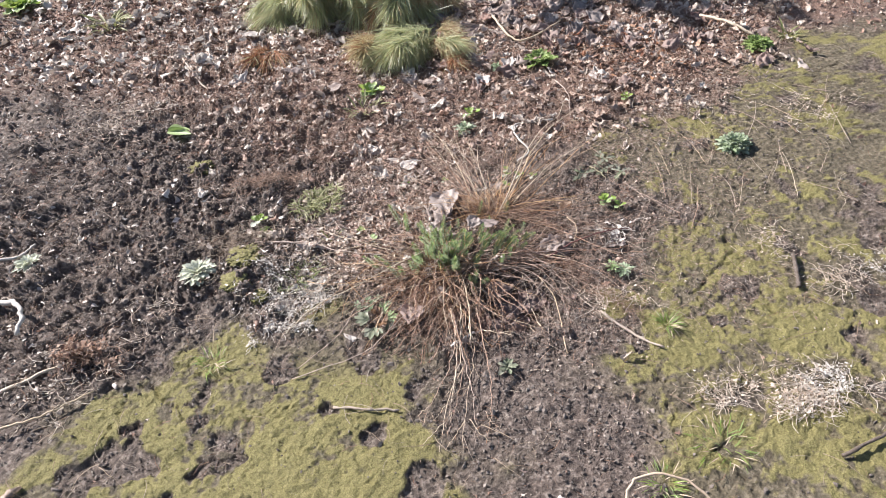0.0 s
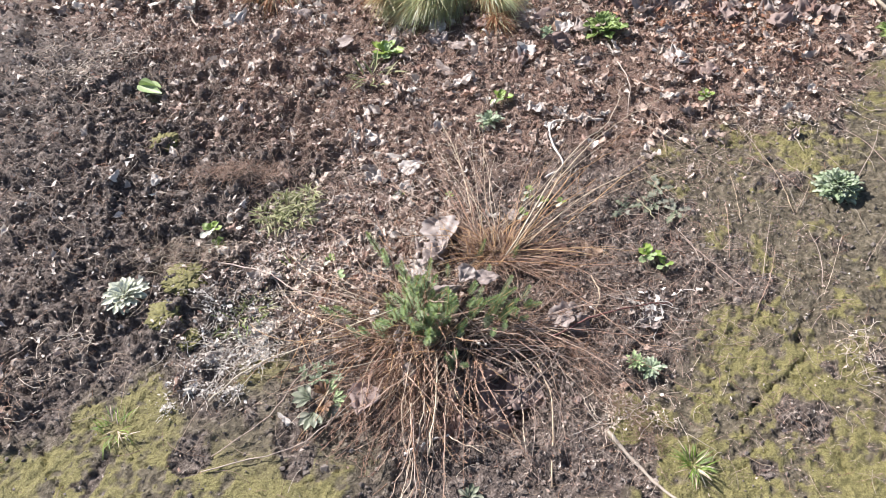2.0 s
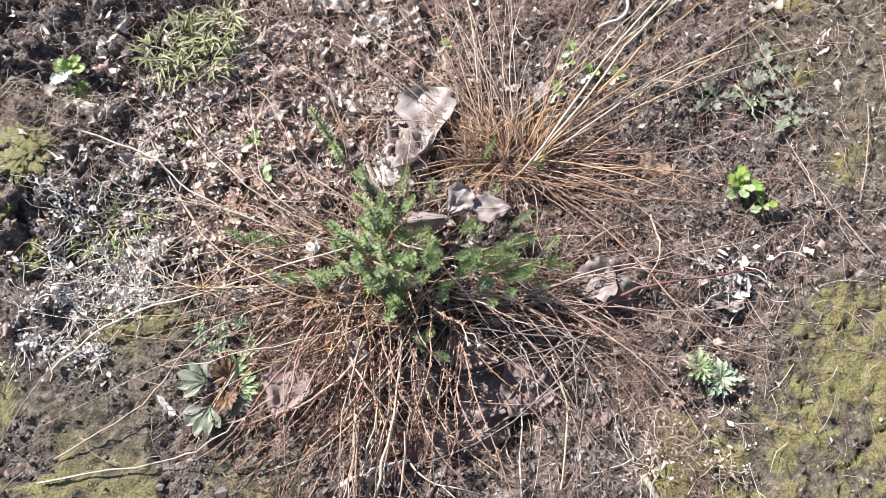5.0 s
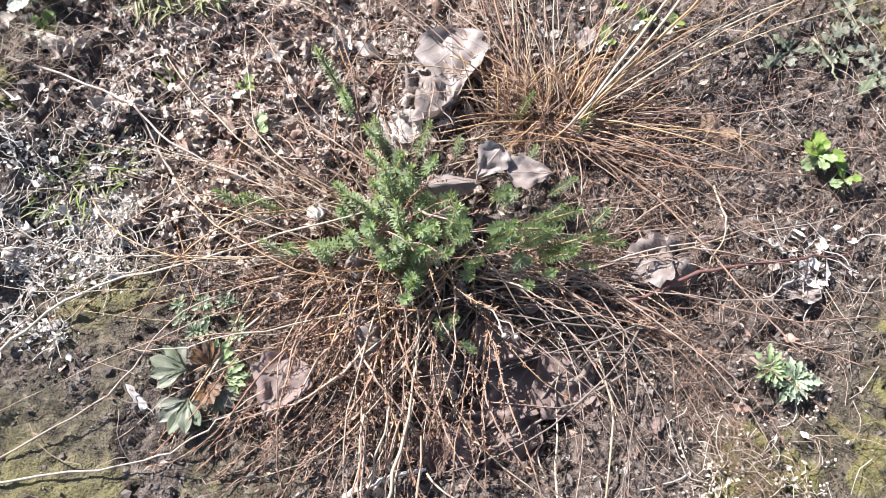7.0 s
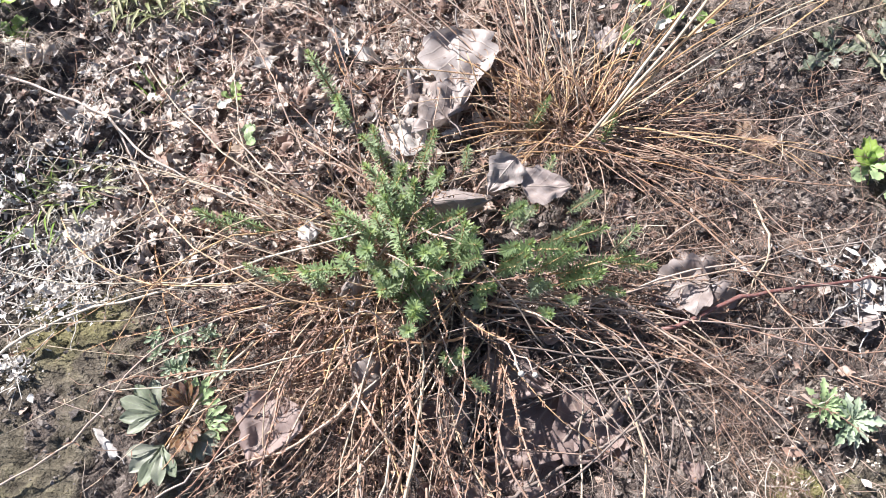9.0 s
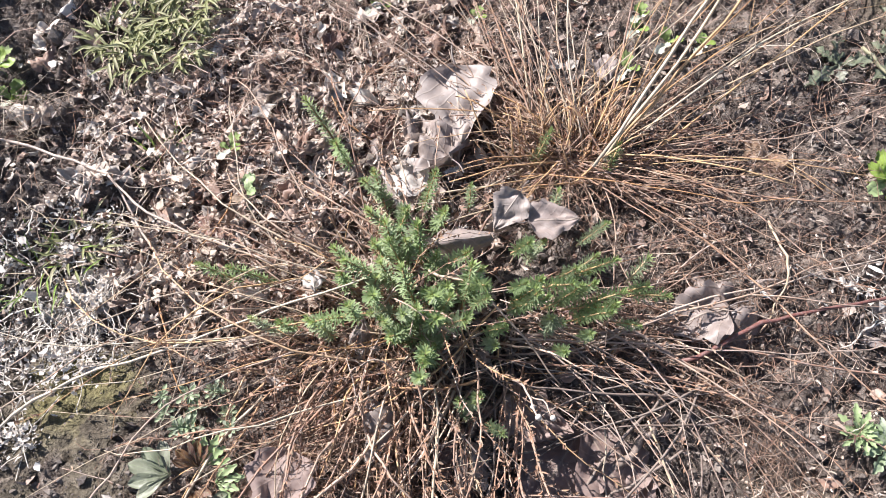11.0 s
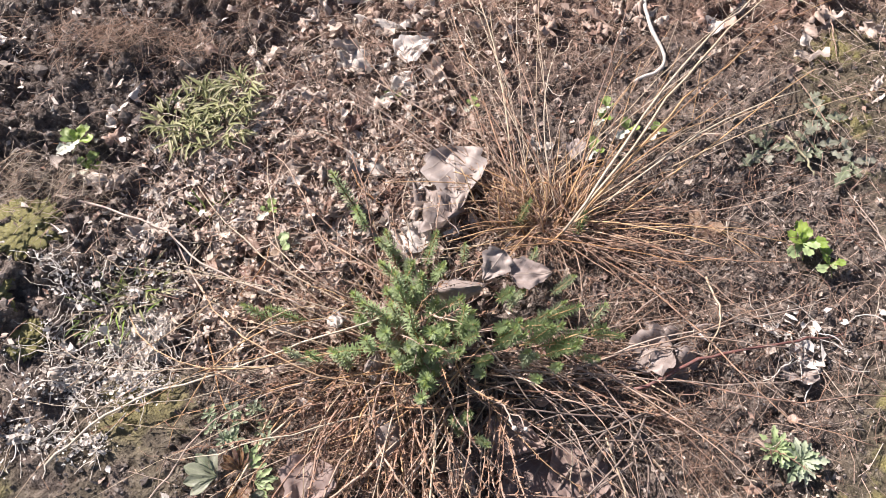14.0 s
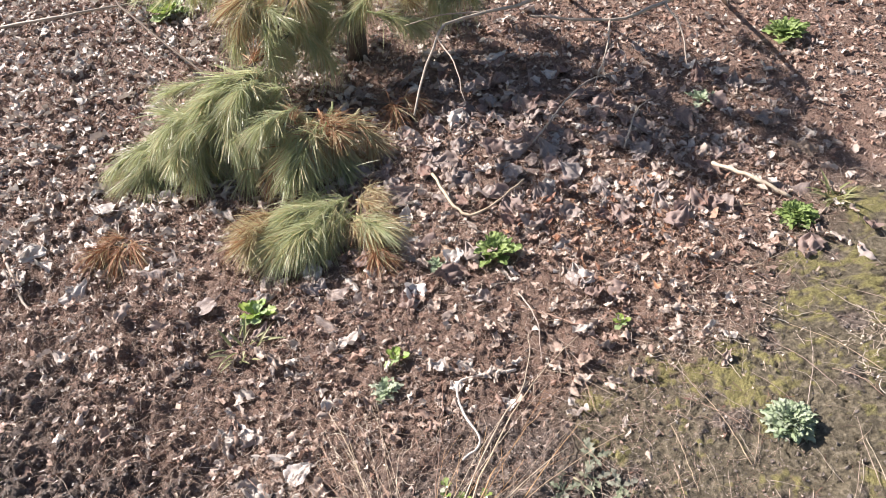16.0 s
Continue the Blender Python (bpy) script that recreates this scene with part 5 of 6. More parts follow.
GREY_WORDS = "curled grey-brown dead poplar leaf"
dead_leaf(LEAVES, 0, 0.030, 0.272, -172, 1.35, "large grey-brown dead leaf beside the golden clump", -6, 8, 0.022)
dead_leaf(LEAVES, 6, 0.008, 0.236, 40, 1.1, "crumpled grey-brown dead leaf beside the golden clump", -8, -6, 0.018)
dead_leaf(LEAVES, 4, -0.034, 0.208, 25, 1.1, "long grey-buff dead leaf among dry stems", 0, 8, 0.012)
dead_leaf(PALE, 1, -0.016, 0.200, 70, 0.9, "pale grey dead leaf among dry stems", 0, 0, 0.014)
dead_leaf(LEAVES, 0, 0.080, 0.155, 150, 0.62, "grey dead leaf caught upright in green shoots", -24, -12, 0.052)
dead_leaf(LEAVES, 0, 0.116, 0.149, -80, 0.72, "grey dead leaf caught in green shoots", -8, -8, 0.05)
dead_leaf(LEAVES, 4, 0.048, 0.128, -78, 0.9, "rolled grey dead leaf caught in green shoots", -5, 14, 0.052)
dead_leaf(TAN, 2, 0.309, 0.250, 60, 0.8, "tan-edged dead leaf on dark soil", 0, 12)
dead_leaf(LEAVES, 5, 0.256, 0.187, 30, 0.9, GREY_WORDS + " on soil", 0, 0)
dead_leaf(LEAVES, 6, 0.270, 0.105, -70, 1.3, "broad flat grey dead leaf under dry stems", 0, -6)
dead_leaf(LEAVES, 3, 0.385, 0.091, 100, 1.0, GREY_WORDS + " on soil", 4, 0)
dead_leaf(MAUVE_SHADE, 0, -0.080, -0.072, 170, 1.0, "rust-brown dead leaf under dry stems", 4, -4, 0.014)
dead_leaf(RUST, 1, 0.064, -0.112, 200, 0.8, "rust-brown dead leaf under dry stems", 0, 0, 0.01)
# The mauve leaves here hold the hollow's shade in their colour.
dead_leaf(MAUVE_SHADE, 0, 0.132, -0.040, 150, 1.45, "mauve-grey dead leaf in the shade of dry stems", -5, 5, 0.022)
dead_leaf(MAUVE_SHADE, 0, 0.172, -0.03, 30, 1.2, "mauve-grey dead leaf in the shade of dry stems", 4, 0, 0.022)
dead_leaf(MAUVE_SHADE, 2, 0.11, 0.0, 250, 1.0, "mauve-grey dead leaf in the shade of dry stems", 0, 8, 0.020)
dead_leaf(MAUVE_SHADE, 6, 0.128, -0.080, 80, 1.25, "broad mauve-grey dead leaf at the edge of bare soil", 6, -4, 0.018)
dead_leaf(MAUVE_SHADE, 6, 0.076, -0.108, 100, 0.9, "mauve-brown dead leaf under dry stems", 4, 6, 0.010)
dead_leaf(MAUVE_SHADE, 3, 0.200, -0.055, 200, 0.8, "mauve-grey dead leaf at the edge of bare soil", 6, 8, 0.008)
dead_leaf(LEAVES, 1, 0.235, 0.085, 110, 1.1, "brown-grey dead leaf under dry stems", -6, 4, 0.012)
dead_leaf(LEAVES, 4, -0.018, -0.027, 185, 0.9, "narrow rolled grey dead leaf among dry stems", 4, 30, 0.02)
dead_leaf(LEAVES, 4, 0.053, -0.047, 170, 0.9, "narrow rolled grey dead leaf among dry stems", 0, 24, 0.016)
dead_leaf(PALE, 5, -0.074, 0.086, 200, 0.55, "small bleached scrap of leaf among dry stems", 25, 0, 0.03)
dead_leaf(LEAVES, 5, -0.03, 0.05, 0, 0.7, "dark curled dead leaf under green shoots", 30, 0, 0.026)
dead_leaf(PALE, 4, -0.207, -0.098, 55, 0.55, "narrow bleached sliver of leaf on mossy soil", 0, 0)
dead_leaf(PALE, 0, -0.150, 0.572, 10, 0.95, "bleached white dead leaf on leaf litter")
dead_leaf(PALE, 6, -0.108, 0.447, 70, 0.85, "bleached crumpled dead leaf on leaf litter")
dead_leaf(PALE, 0, -0.042, 0.466, -60, 0.85, "bleached crumpled dead leaf on leaf litter")
dead_leaf(PALE, 4, -0.10, 0.52, 75, 1.2, "long pale folded dead leaf on leaf litter")
dead_leaf(PALE, 5, 0.271, 0.648, 95, 0.75, "small bleached dead leaf on leaf litter")
dead_leaf(PALE, 3, 0.222, 0.645, 60, 0.65, "small bleached dead leaf on leaf litter")
dead_leaf(PALE, 1, 0.25, 0.60, 20, 0.6, "small bleached dead leaf beside a bent stalk")
dead_leaf(PALE, 1, 0.335, 0.535, 160, 0.6, "small bleached dead leaf on leaf litter")
dead_leaf(PALE, 5, -0.571, 0.431, 40, 0.7, "bleached white leaf scrap on dug soil")
dead_leaf(PALE, 4, -0.655, 0.433, -20, 0.55, "narrow bleached leaf scrap on dug soil")
dead_leaf(PALE, 4, -0.215, 0.345, -10, 0.75, "bleached pale leaf beside an olive tuft")
dead_leaf(PALE, 4, -0.37, 0.37, -25, 0.5, "narrow bleached leaf scrap on dug soil")
for k, (x, y) in enumerate(((-0.716, 1.489), (-0.667, 1.182), (-0.525, 1.313), (-0.490, 1.285), (-0.45, 1.33), (-0.39, 1.35), (-0.009, 0.933), (0.075, 0.915), (0.125, 0.955), (0.204, 0.986), (-0.011, 0.98),
                            (0.066, 0.752), (0.018, 0.813), (0.214, 1.022), (0.300, 0.930), (-0.369, 1.052), (-0.692, 1.111), (-0.536, 1.019), (-0.242, 0.907), (0.554, 0.823), (0.205, 0.842), (-0.119, 0.906), (0.331, 1.451))):
    dead_leaf(PALE if k % 3 else LEAVES, rng.randrange(8), x, y, rng.uniform(0, 360), rng.uniform(0.85, 1.3), "bleached grey dead leaf on leaf litter", rng.uniform(-12, 12), rng.uniform(-14, 14), 0.01)
dead_leaf(TAN, 0, 0.285, 0.965, 10, 1.0, "tan dead leaf beside a fern-like weed", 5, 5, 0.01)
dead_leaf(TAN, 6, 1.235, 1.151, 60, 1.1, "tan dead leaf on leaf litter", 10, 0, 0.012)
# the drift of leaves beside the pine, thinning out to the sides; its mauve leaves are shade-toned
k = 0
while k < 290:
    x, y = rng.gauss(0.50, 0.33), rng.gauss(1.30, 0.28)
    if not (-0.2 < x < 1.5 and 0.72 < y < 2.4) or (x < 0.1 and y > 1.0):
        continue
    k += 1
    dead_leaf((LEAVES if rng.random() < 0.5 else MAUVE_SHADE) if rng.random() < 0.82 else (RUST if rng.random() < 0.7 else PALE), rng.randrange(8), x, y, rng.uniform(0, 360), rng.uniform(0.7, 1.25), GREY_WORDS + " in a drift under the pine", rng.uniform(-25, 25), rng.uniform(-25, 25), rng.uniform(0.005, 0.02))
for _ in range(34):
    q, d = rng.uniform(0, 6.283), rng.uniform(0.1, 0.34)
    x, y = 0.02 + d * math.cos(q), 0.10 + d * math.sin(q)
    if x > 0.27 or y < -0.12 or (x < -0.14 and y < 0.1):
        continue
    dead_leaf(rng.choice((LEAVES, RUST, PALE) if y > 0.05 else (RUST, MAUVE_SHADE)), rng.randrange(8), x, y, rng.uniform(0, 360), rng.uniform(0.35, 0.75), "small curled dead leaf among dry stems", rng.uniform(-25, 25), rng.uniform(-25, 25), 0.007)

# ---------------------------------------------------------------- weeds and seedlings


def blade_mesh(name, length, width, outline, material, seed, curl=0.4, cup=0.2, crumple=0.05, stalk=0.0):
    return leaf_shape(length, width, seed, outline, curl, cup, crumple, stalk, 14 if outline in ("toothed", "lobed") else 9, 4 if outline == "lance" else 6).made(name, (material,))


def rosette(name, x, y, count, size, meshes, label, category="weed", rings=3, steep=(8, 60), lift=0.004, group="weeds and seedlings"):
    """Leaves round one foot, flat outside and steep within."""
    plant = thing(name, x, y, z_at(x, y) + lift, label, category, group)
    for k in range(count):
        t = k / max(1, count - 1)
        pitch = steep[0] + (steep[1] - steep[0]) * t + rng.uniform(-6, 6)
        s = size * (1.0 - 0.5 * t) * rng.uniform(0.85, 1.12)
        part("leaf", meshes[k % len(meshes)], plant, pose(0, 0, 0.001 + 0.002 * t, 0, 0, k * 137.5 + rng.uniform(-10, 10)) @ pose(0, 0, 0, pitch, rng.uniform(-12, 12), 0) @ Matrix.Scale(s, 4))
    return plant


SPOON_S = [blade_mesh("silver_leaf", 0.05, 0.016, "spoon", SILVER, i, -0.35) for i in (1, 2)]
SPOON_G = [blade_mesh("green_leaf", 0.05, 0.016, "toothed", m, i, -0.2) for i, m in ((3, FRESH), (4, FRESH))]
SPOON_F = [blade_mesh("pale_green_leaf", 0.05, 0.019, "toothed", m, i, -0.2, 0.2, 0.08) for i, m in ((33, BLUE_GREEN), (34, BLUE_GREEN))]
SPOON_B = [blade_mesh("bluish_leaf", 0.05, 0.017, "spoon", BLUE_GREEN, i, -0.2) for i in (5, 6)]
LOBED_B = [blade_mesh("lobed_leaf", 0.05, 0.030, "lobed", BLUE_GREEN, i, -0.5, 0.1, 0.12) for i in (7, 8, 9)]
LOBED_G = [blade_mesh("lobed_leaf", 0.05, 0.028, "lobed", GREEN, i, -0.4, 0.1, 0.12) for i in (10, 11, 12)]
THISTLE = [blade_mesh("jagged_leaf", 0.05, 0.022, "lobed", m, i, -0.2, 0.1, 0.12) for i, m in ((31, CRESS), (32, CRESS))]
FAN_L = [blade_mesh("round_leaf", 0.05, 0.045, "fan", m, i, -0.4, 0.15, 0.08, 0.7) for i, m in ((13, LIME), (14, FRESH), (15, LIME))]
FAN_T = blade_mesh("round_leaf", 0.05, 0.045, "fan", TAN_LEAF, 35, -0.4, 0.15, 0.08, 0.7)
FAN_G = [blade_mesh("round_leaf", 0.05, 0.045, "fan", m, i, -0.4, 0.15, 0.08, 0.7) for i, m in ((16, GREEN), (17, SILVER), (18, LIME))]
CRESS_S = [blade_mesh("leaflet", 0.05, 0.019, "spoon", CRESS, i, -0.3, 0.2, 0.1) for i in (19, 20)]
BRONZE_S = [blade_mesh("leaflet", 0.05, 0.019, "spoon", BRONZE, i, -0.3, 0.2, 0.1) for i in (21, 22)]
LANCE_O = [blade_mesh("narrow_leaf", 0.05, 0.0072, "lance", OLIVE, i, -0.7, 0.25, 0.03) for i in (23, 24, 25)]
LANCE_G = [blade_mesh("narrow_leaf", 0.05, 0.0034, "lance", m, i, -0.7, 0.25, 0.03) for i, m in ((26, GREEN), (27, LIME), (28, PALE_STEM))]
TULIP = [blade_mesh("broad_leaf", 0.10, 0.036, "lance", m, i, -0.2, 0.35, 0.02) for i, m in ((29, FRESH), (30, GREEN))]

rosette("silver_rosette", -0.540, 0.137, 84, 0.88, SPOON_S, "silvery white-green leaf rosette on dug soil", steep=(6, 65))
rosette("silver_rosette", -0.942, 0.235, 48, 0.72, SPOON_S, "silvery white-green leaf rosette on dug soil", steep=(8, 62))
rosette("pale_rosette", 0.091, -0.221, 12, 0.50, CRESS_S, "small pale green leaf rosette on bare soil", steep=(4, 40))
rosette("green_rosette", 0.359, 0.004, 24, 0.40, SPOON_G, "bright green leaf rosette beside another", steep=(8, 50), lift=0.008)
rosette("green_rosette", 0.383, -0.004, 22, 0.52, SPOON_F, "pale green leaf rosette beside a brighter one", steep=(4, 40))
rosette("seedling", -0.413, 0.283, 9, 0.50, FAN_G, "light green seedling with round lobed leaves", steep=(12, 50), lift=0.012)
rosette("seedling", -0.400, 0.258, 6, 0.46, FAN_G, "light green seedling with round lobed leaves", steep=(12, 50), lift=0.012)
rosette("seedling", 0.408, 0.225, 9, 0.52, FAN_L, "yellow-green seedling with round lobed leaves", steep=(10, 50), lift=0.012)
rosette("seedling", 0.435, 0.205, 5, 0.42, FAN_L, "yellow-green seedling with round lobed leaves", steep=(10, 50), lift=0.01)
rosette("dense_weed", 0.795, 0.400, 130, 0.95, LOBED_B, "dense blue-green weed with lobed leaves on moss", steep=(5, 75), lift=0.008)
rosette("dense_weed", 1.082, 0.910, 84, 1.0, LOBED_G, "dense bright green weed with lobed leaves", steep=(5, 75), lift=0.008)
rosette("fern_like_weed", 0.402, 0.935, 30, 1.25, LOBED_G, "bright green weed with divided leaves on litter", steep=(20, 70), lift=0.008)
rosette("lime_weed", -0.128, 0.865, 14, 0.85, FAN_L, "lime green weed under a dead leaf", steep=(15, 60), lift=0.01)
rosette("small_weed", 0.122, 0.613, 18, 0.75, LOBED_B, "small blue-green weed on leaf litter", steep=(8, 60), lift=0.008)
rosette("small_weed", 0.148, 0.680, 8, 0.55, FAN_L, "small yellow-green weed on leaf litter", steep=(15, 60), lift=0.008)
rosette("small_weed", 0.592, 0.671, 7, 0.5, FAN_L, "small yellow-green weed on soil", steep=(15, 60), lift=0.006)
rosette("small_weed", 0.265, 0.925, 9, 0.6, LOBED_B, "small dark green weed under dead leaves", steep=(15, 60), lift=0.008)
rosette("dark_weed", 1.489, 1.73, 30, 1.7, LOBED_G, "dark green weed on rust-brown litter", steep=(15, 70), lift=0.01)
rosette("dark_weed", 1.09, 1.44, 12, 1.1, LOBED_B, "dull green weed in the pine's shade", steep=(15, 70), lift=0.01)
rosette("yellow_weed", -0.53, 2.60, 22, 1.7, FAN_L, "yellow-green weed on leaf litter", steep=(15, 70), lift=0.01)
rosette("yellow_weed", -1.433, 1.789, 24, 1.5, FAN_L, "yellow-green weed on dug soil", steep=(15, 70), lift=0.01)
rosette("small_weed", -0.146, 0.165, 3, 0.42, [FAN_L[1], FAN_T], "small green and yellow-brown leaves under dry stems", steep=(15, 50), lift=0.02)
for x, y, s in ((0.222, 0.355, 0.34), (0.185, 0.325, 0.32), (0.195, 0.372, 0.3), (0.04, 0.385, 0.26), (-0.06, 0.395, 0.32), (0.26, 0.365, 0.28), (-0.175, 0.215, 0.3), (0.20, 0.39, 0.3)):
    rosette("seedling", x, y, 5, s, FAN_G, "tiny green seedling with round leaves", steep=(10, 45), lift=0.008)
bulb = thing("bulb_shoot", -0.675, 0.725, z_at(-0.675, 0.725), "pair of broad smooth green leaves out of dug soil", "bulb shoot", "weeds and seedlings")
part("leaf", TULIP[0], bulb, pose(-0.03, 0.03, 0.014, 16, 28, -122) @ Matrix.Scale(0.95, 4))
part("leaf", TULIP[1], bulb, pose(-0.03, 0.03, 0.010, 24, -30, -130) @ Matrix.Scale(0.85, 4))

# the cress with grey fans and bronze leaves
cress = thing("cress", -0.145, -0.075, z_at(-0.145, -0.075), "grey-green cress with fan leaves and bronze young leaves", "weed", "weeds and seedlings")
for dx, dy, yaw, pitch, s, kind in ((-0.012, -0.020, 165, 14, 0.60, 0), (-0.02, 0.004, 80, 14, 0.60, 0), (0.006, 0.014, -20, 25, 0.45, 2), (0.016, 0.002, -75, 15, 0.42, 2), (0.012, -0.012, -120, 12, 0.36, 0), (0.0, 0.012, 30, 40, 0.42, 1), (0.002, -0.006, 215, 35, 0.4, 1)):
    for k in range(5):
        turn = yaw + (k - 2) * 27
        part("leaflet", (CRESS_S[k % 2], BRONZE_S[k % 2], SPOON_G[0])[kind], cress, pose(dx, dy, 0.012 + 0.0006 * k, 0, 0, turn) @ pose(0, 0, 0, pitch + rng.uniform(-5, 5), 0, 0) @ Matrix.Scale(s * (1.1 - 0.09 * abs(k - 2)), 4))
for _ in range(11):
    x, y = -0.158 + rng.uniform(-0.035, 0.035), -0.018 + rng.uniform(-0.02, 0.02)
    rosette("creeping_weed", x, y, 12, rng.uniform(0.18, 0.26), SPOON_B, "small creeping dark green weed on mossy soil", steep=(10, 50), lift=0.008)

# thistle leaves flat on the soil
for x, y in ((0.385, 0.35), (0.44, 0.36), (0.475, 0.335), (0.45, 0.395)):
    rosette("thistle_seedling", x, y, 5, rng.uniform(0.75, 0.95), THISTLE, "flat grey-green thistle seedling with jagged leaves", steep=(3, 12), lift=0.004)
stalk("dry_stalk", ((0.405, 0.365, 0.01), (0.425, 0.335, 0.012), (0.432, 0.315, 0.008)), 0.0017, OLIVE, "short pale green stalk on the soil", "stalk", 60)

# tufts of narrow leaves and grass


def tuft(name, x, y, count, size, meshes, label, spread=0.02, steep=(10, 80), category="grass", loose=45):
    plant = thing(name, x, y, z_at(x, y), label, category, "tufts")
    for k in range(count):
        q, d = rng.uniform(0, 360), spread * rng.random() ** 0.5
        part("blade", meshes[k % len(meshes)], plant, pose(d * math.cos(radians(q)), d * math.sin(radians(q)), 0.003 if loose < 100 else rng.uniform(0.006, 0.018), 0, 0, q - 90 + rng.uniform(-loose, loose)) @ pose(0, 0, 0, rng.uniform(*steep), 0, rng.uniform(-20, 20)) @ Matrix.Scale(size * rng.uniform(0.6, 1.2), 4))


for dx, dy, count in ((0.0, 0.012, 90), (0.035, 0.03, 60), (-0.03, -0.012, 70), (0.03, -0.015, 50), (-0.01, -0.035, 40)):
    tuft("olive_tuft", -0.280 + dx, 0.345 + dy, int(count * 1.3), 0.43, LANCE_O, "olive tuft of narrow leaves on soil", 0.026, (0, 55), "grass", 100)
tuft("grass_tuft", 0.421, -0.166, 90, 0.5, LANCE_G, "short grass tuft with dry ends on moss", 0.014, (15, 75))
tuft("grass_tuft", 0.424, -0.445, 75, 0.5, LANCE_G, "sparse green grass tuft on bare soil", 0.045, (15, 70))
tuft("grass_tuft", 0.300, -0.500, 60, 0.5, LANCE_G, "yellowed grass tuft on bare soil", 0.03, (15, 70))
tuft("grass_tuft", -0.480, -0.118, 50, 0.5, LANCE_G, "sparse yellow grass tuft on moss", 0.025, (10, 60))
tuft("grass_tuft", -0.245, 0.205, 26, 0.6, LANCE_G, "sparse green grass tuft among litter", 0.02, (10, 60))
tuft("grass_tuft", -0.325, 0.095, 70, 0.45, LANCE_G, "dull green grass tuft among bleached stalks", 0.04, (10, 60))
tuft("grass_tuft", -0.30, 0.12, 50, 0.36, LANCE_O, "dull green grass tuft among bleached stalks", 0.03, (10, 60))
tuft("grass_tuft", -1.06, 1.57, 50, 1.4, LANCE_O, "yellowed grass tuft on leaf litter", 0.05, (10, 60))
tuft("grass_tuft", -0.15, 0.78, 24, 0.8, LANCE_O, "sparse olive grass among litter", 0.04, (15, 70))
tuft("grass_tuft", 1.20, 0.95, 20, 1.0, LANCE_O, "yellowed grass tuft on moss", 0.02, (15, 70))


def moss_cushion(x, y, radius, height, seed):
    r = random.Random(seed)
    bm = bmesh.new()
    bmesh.ops.create_icosphere(bm, subdivisions=5, radius=1.0)
    for v in bm.verts:
        d = v.co.normalized()
        k = 1 + 0.5 * noise.noise(d * 2.1 + Vector((seed, 0, 0))) + 0.35 * noise.noise(d * 6) + 0.25 * noise.noise(d * 17) + 0.25 * noise.noise(d * 41)
        v.co = Vector((d.x * radius * k, d.y * radius * k, max(-0.3, d.z) * height * k))
    me = bpy.data.meshes.new("moss_cushion")
    bm.to_mesh(me)
    bm.free()
    me.materials.append(CUSHION)
    me.polygons.foreach_set("use_smooth", [True] * len(me.polygons))
    ob = new("moss_cushion", me)
    ob.location = (x, y, z_at(x, y) + 0.001)
    return tagged(ob, "olive green moss cushion on dug soil", "moss", "moss cushions")


for k, (x, y, s) in enumerate(((-0.588, 0.552, 0.026), (-0.435, 0.17, 0.032), (-0.455, 0.09, 0.026), (-0.405, 0.05, 0.020))):
    moss_cushion(x, y, s, 0.010 if k == 0 else 0.005, k)

# ---------------------------------------------------------------- bleached dead weeds


def husk_templates():
    """Small round cupped leaves of a dead weed, bleached."""
    out = []
    for k in range(12):
        n, cup, a = 7, rng.uniform(-0.9, 0.9), rng.uniform(0.35, 0.9)
        v = [(0, 0, 0)]
        for i in range(n):
            q, d = 6.2832 * i / n + rng.uniform(-0.3, 0.3), rng.uniform(0.2, 0.75)
            v.append((d * a * math.cos(q), d * math.sin(q), cup * d * d * 1.4 + rng.uniform(-0.2, 0.2)))
        out.append((v, [(0, 1 + i, 1 + (i + 1) % n) for i in range(n)]))
    return out


HUSKS = husk_templates()


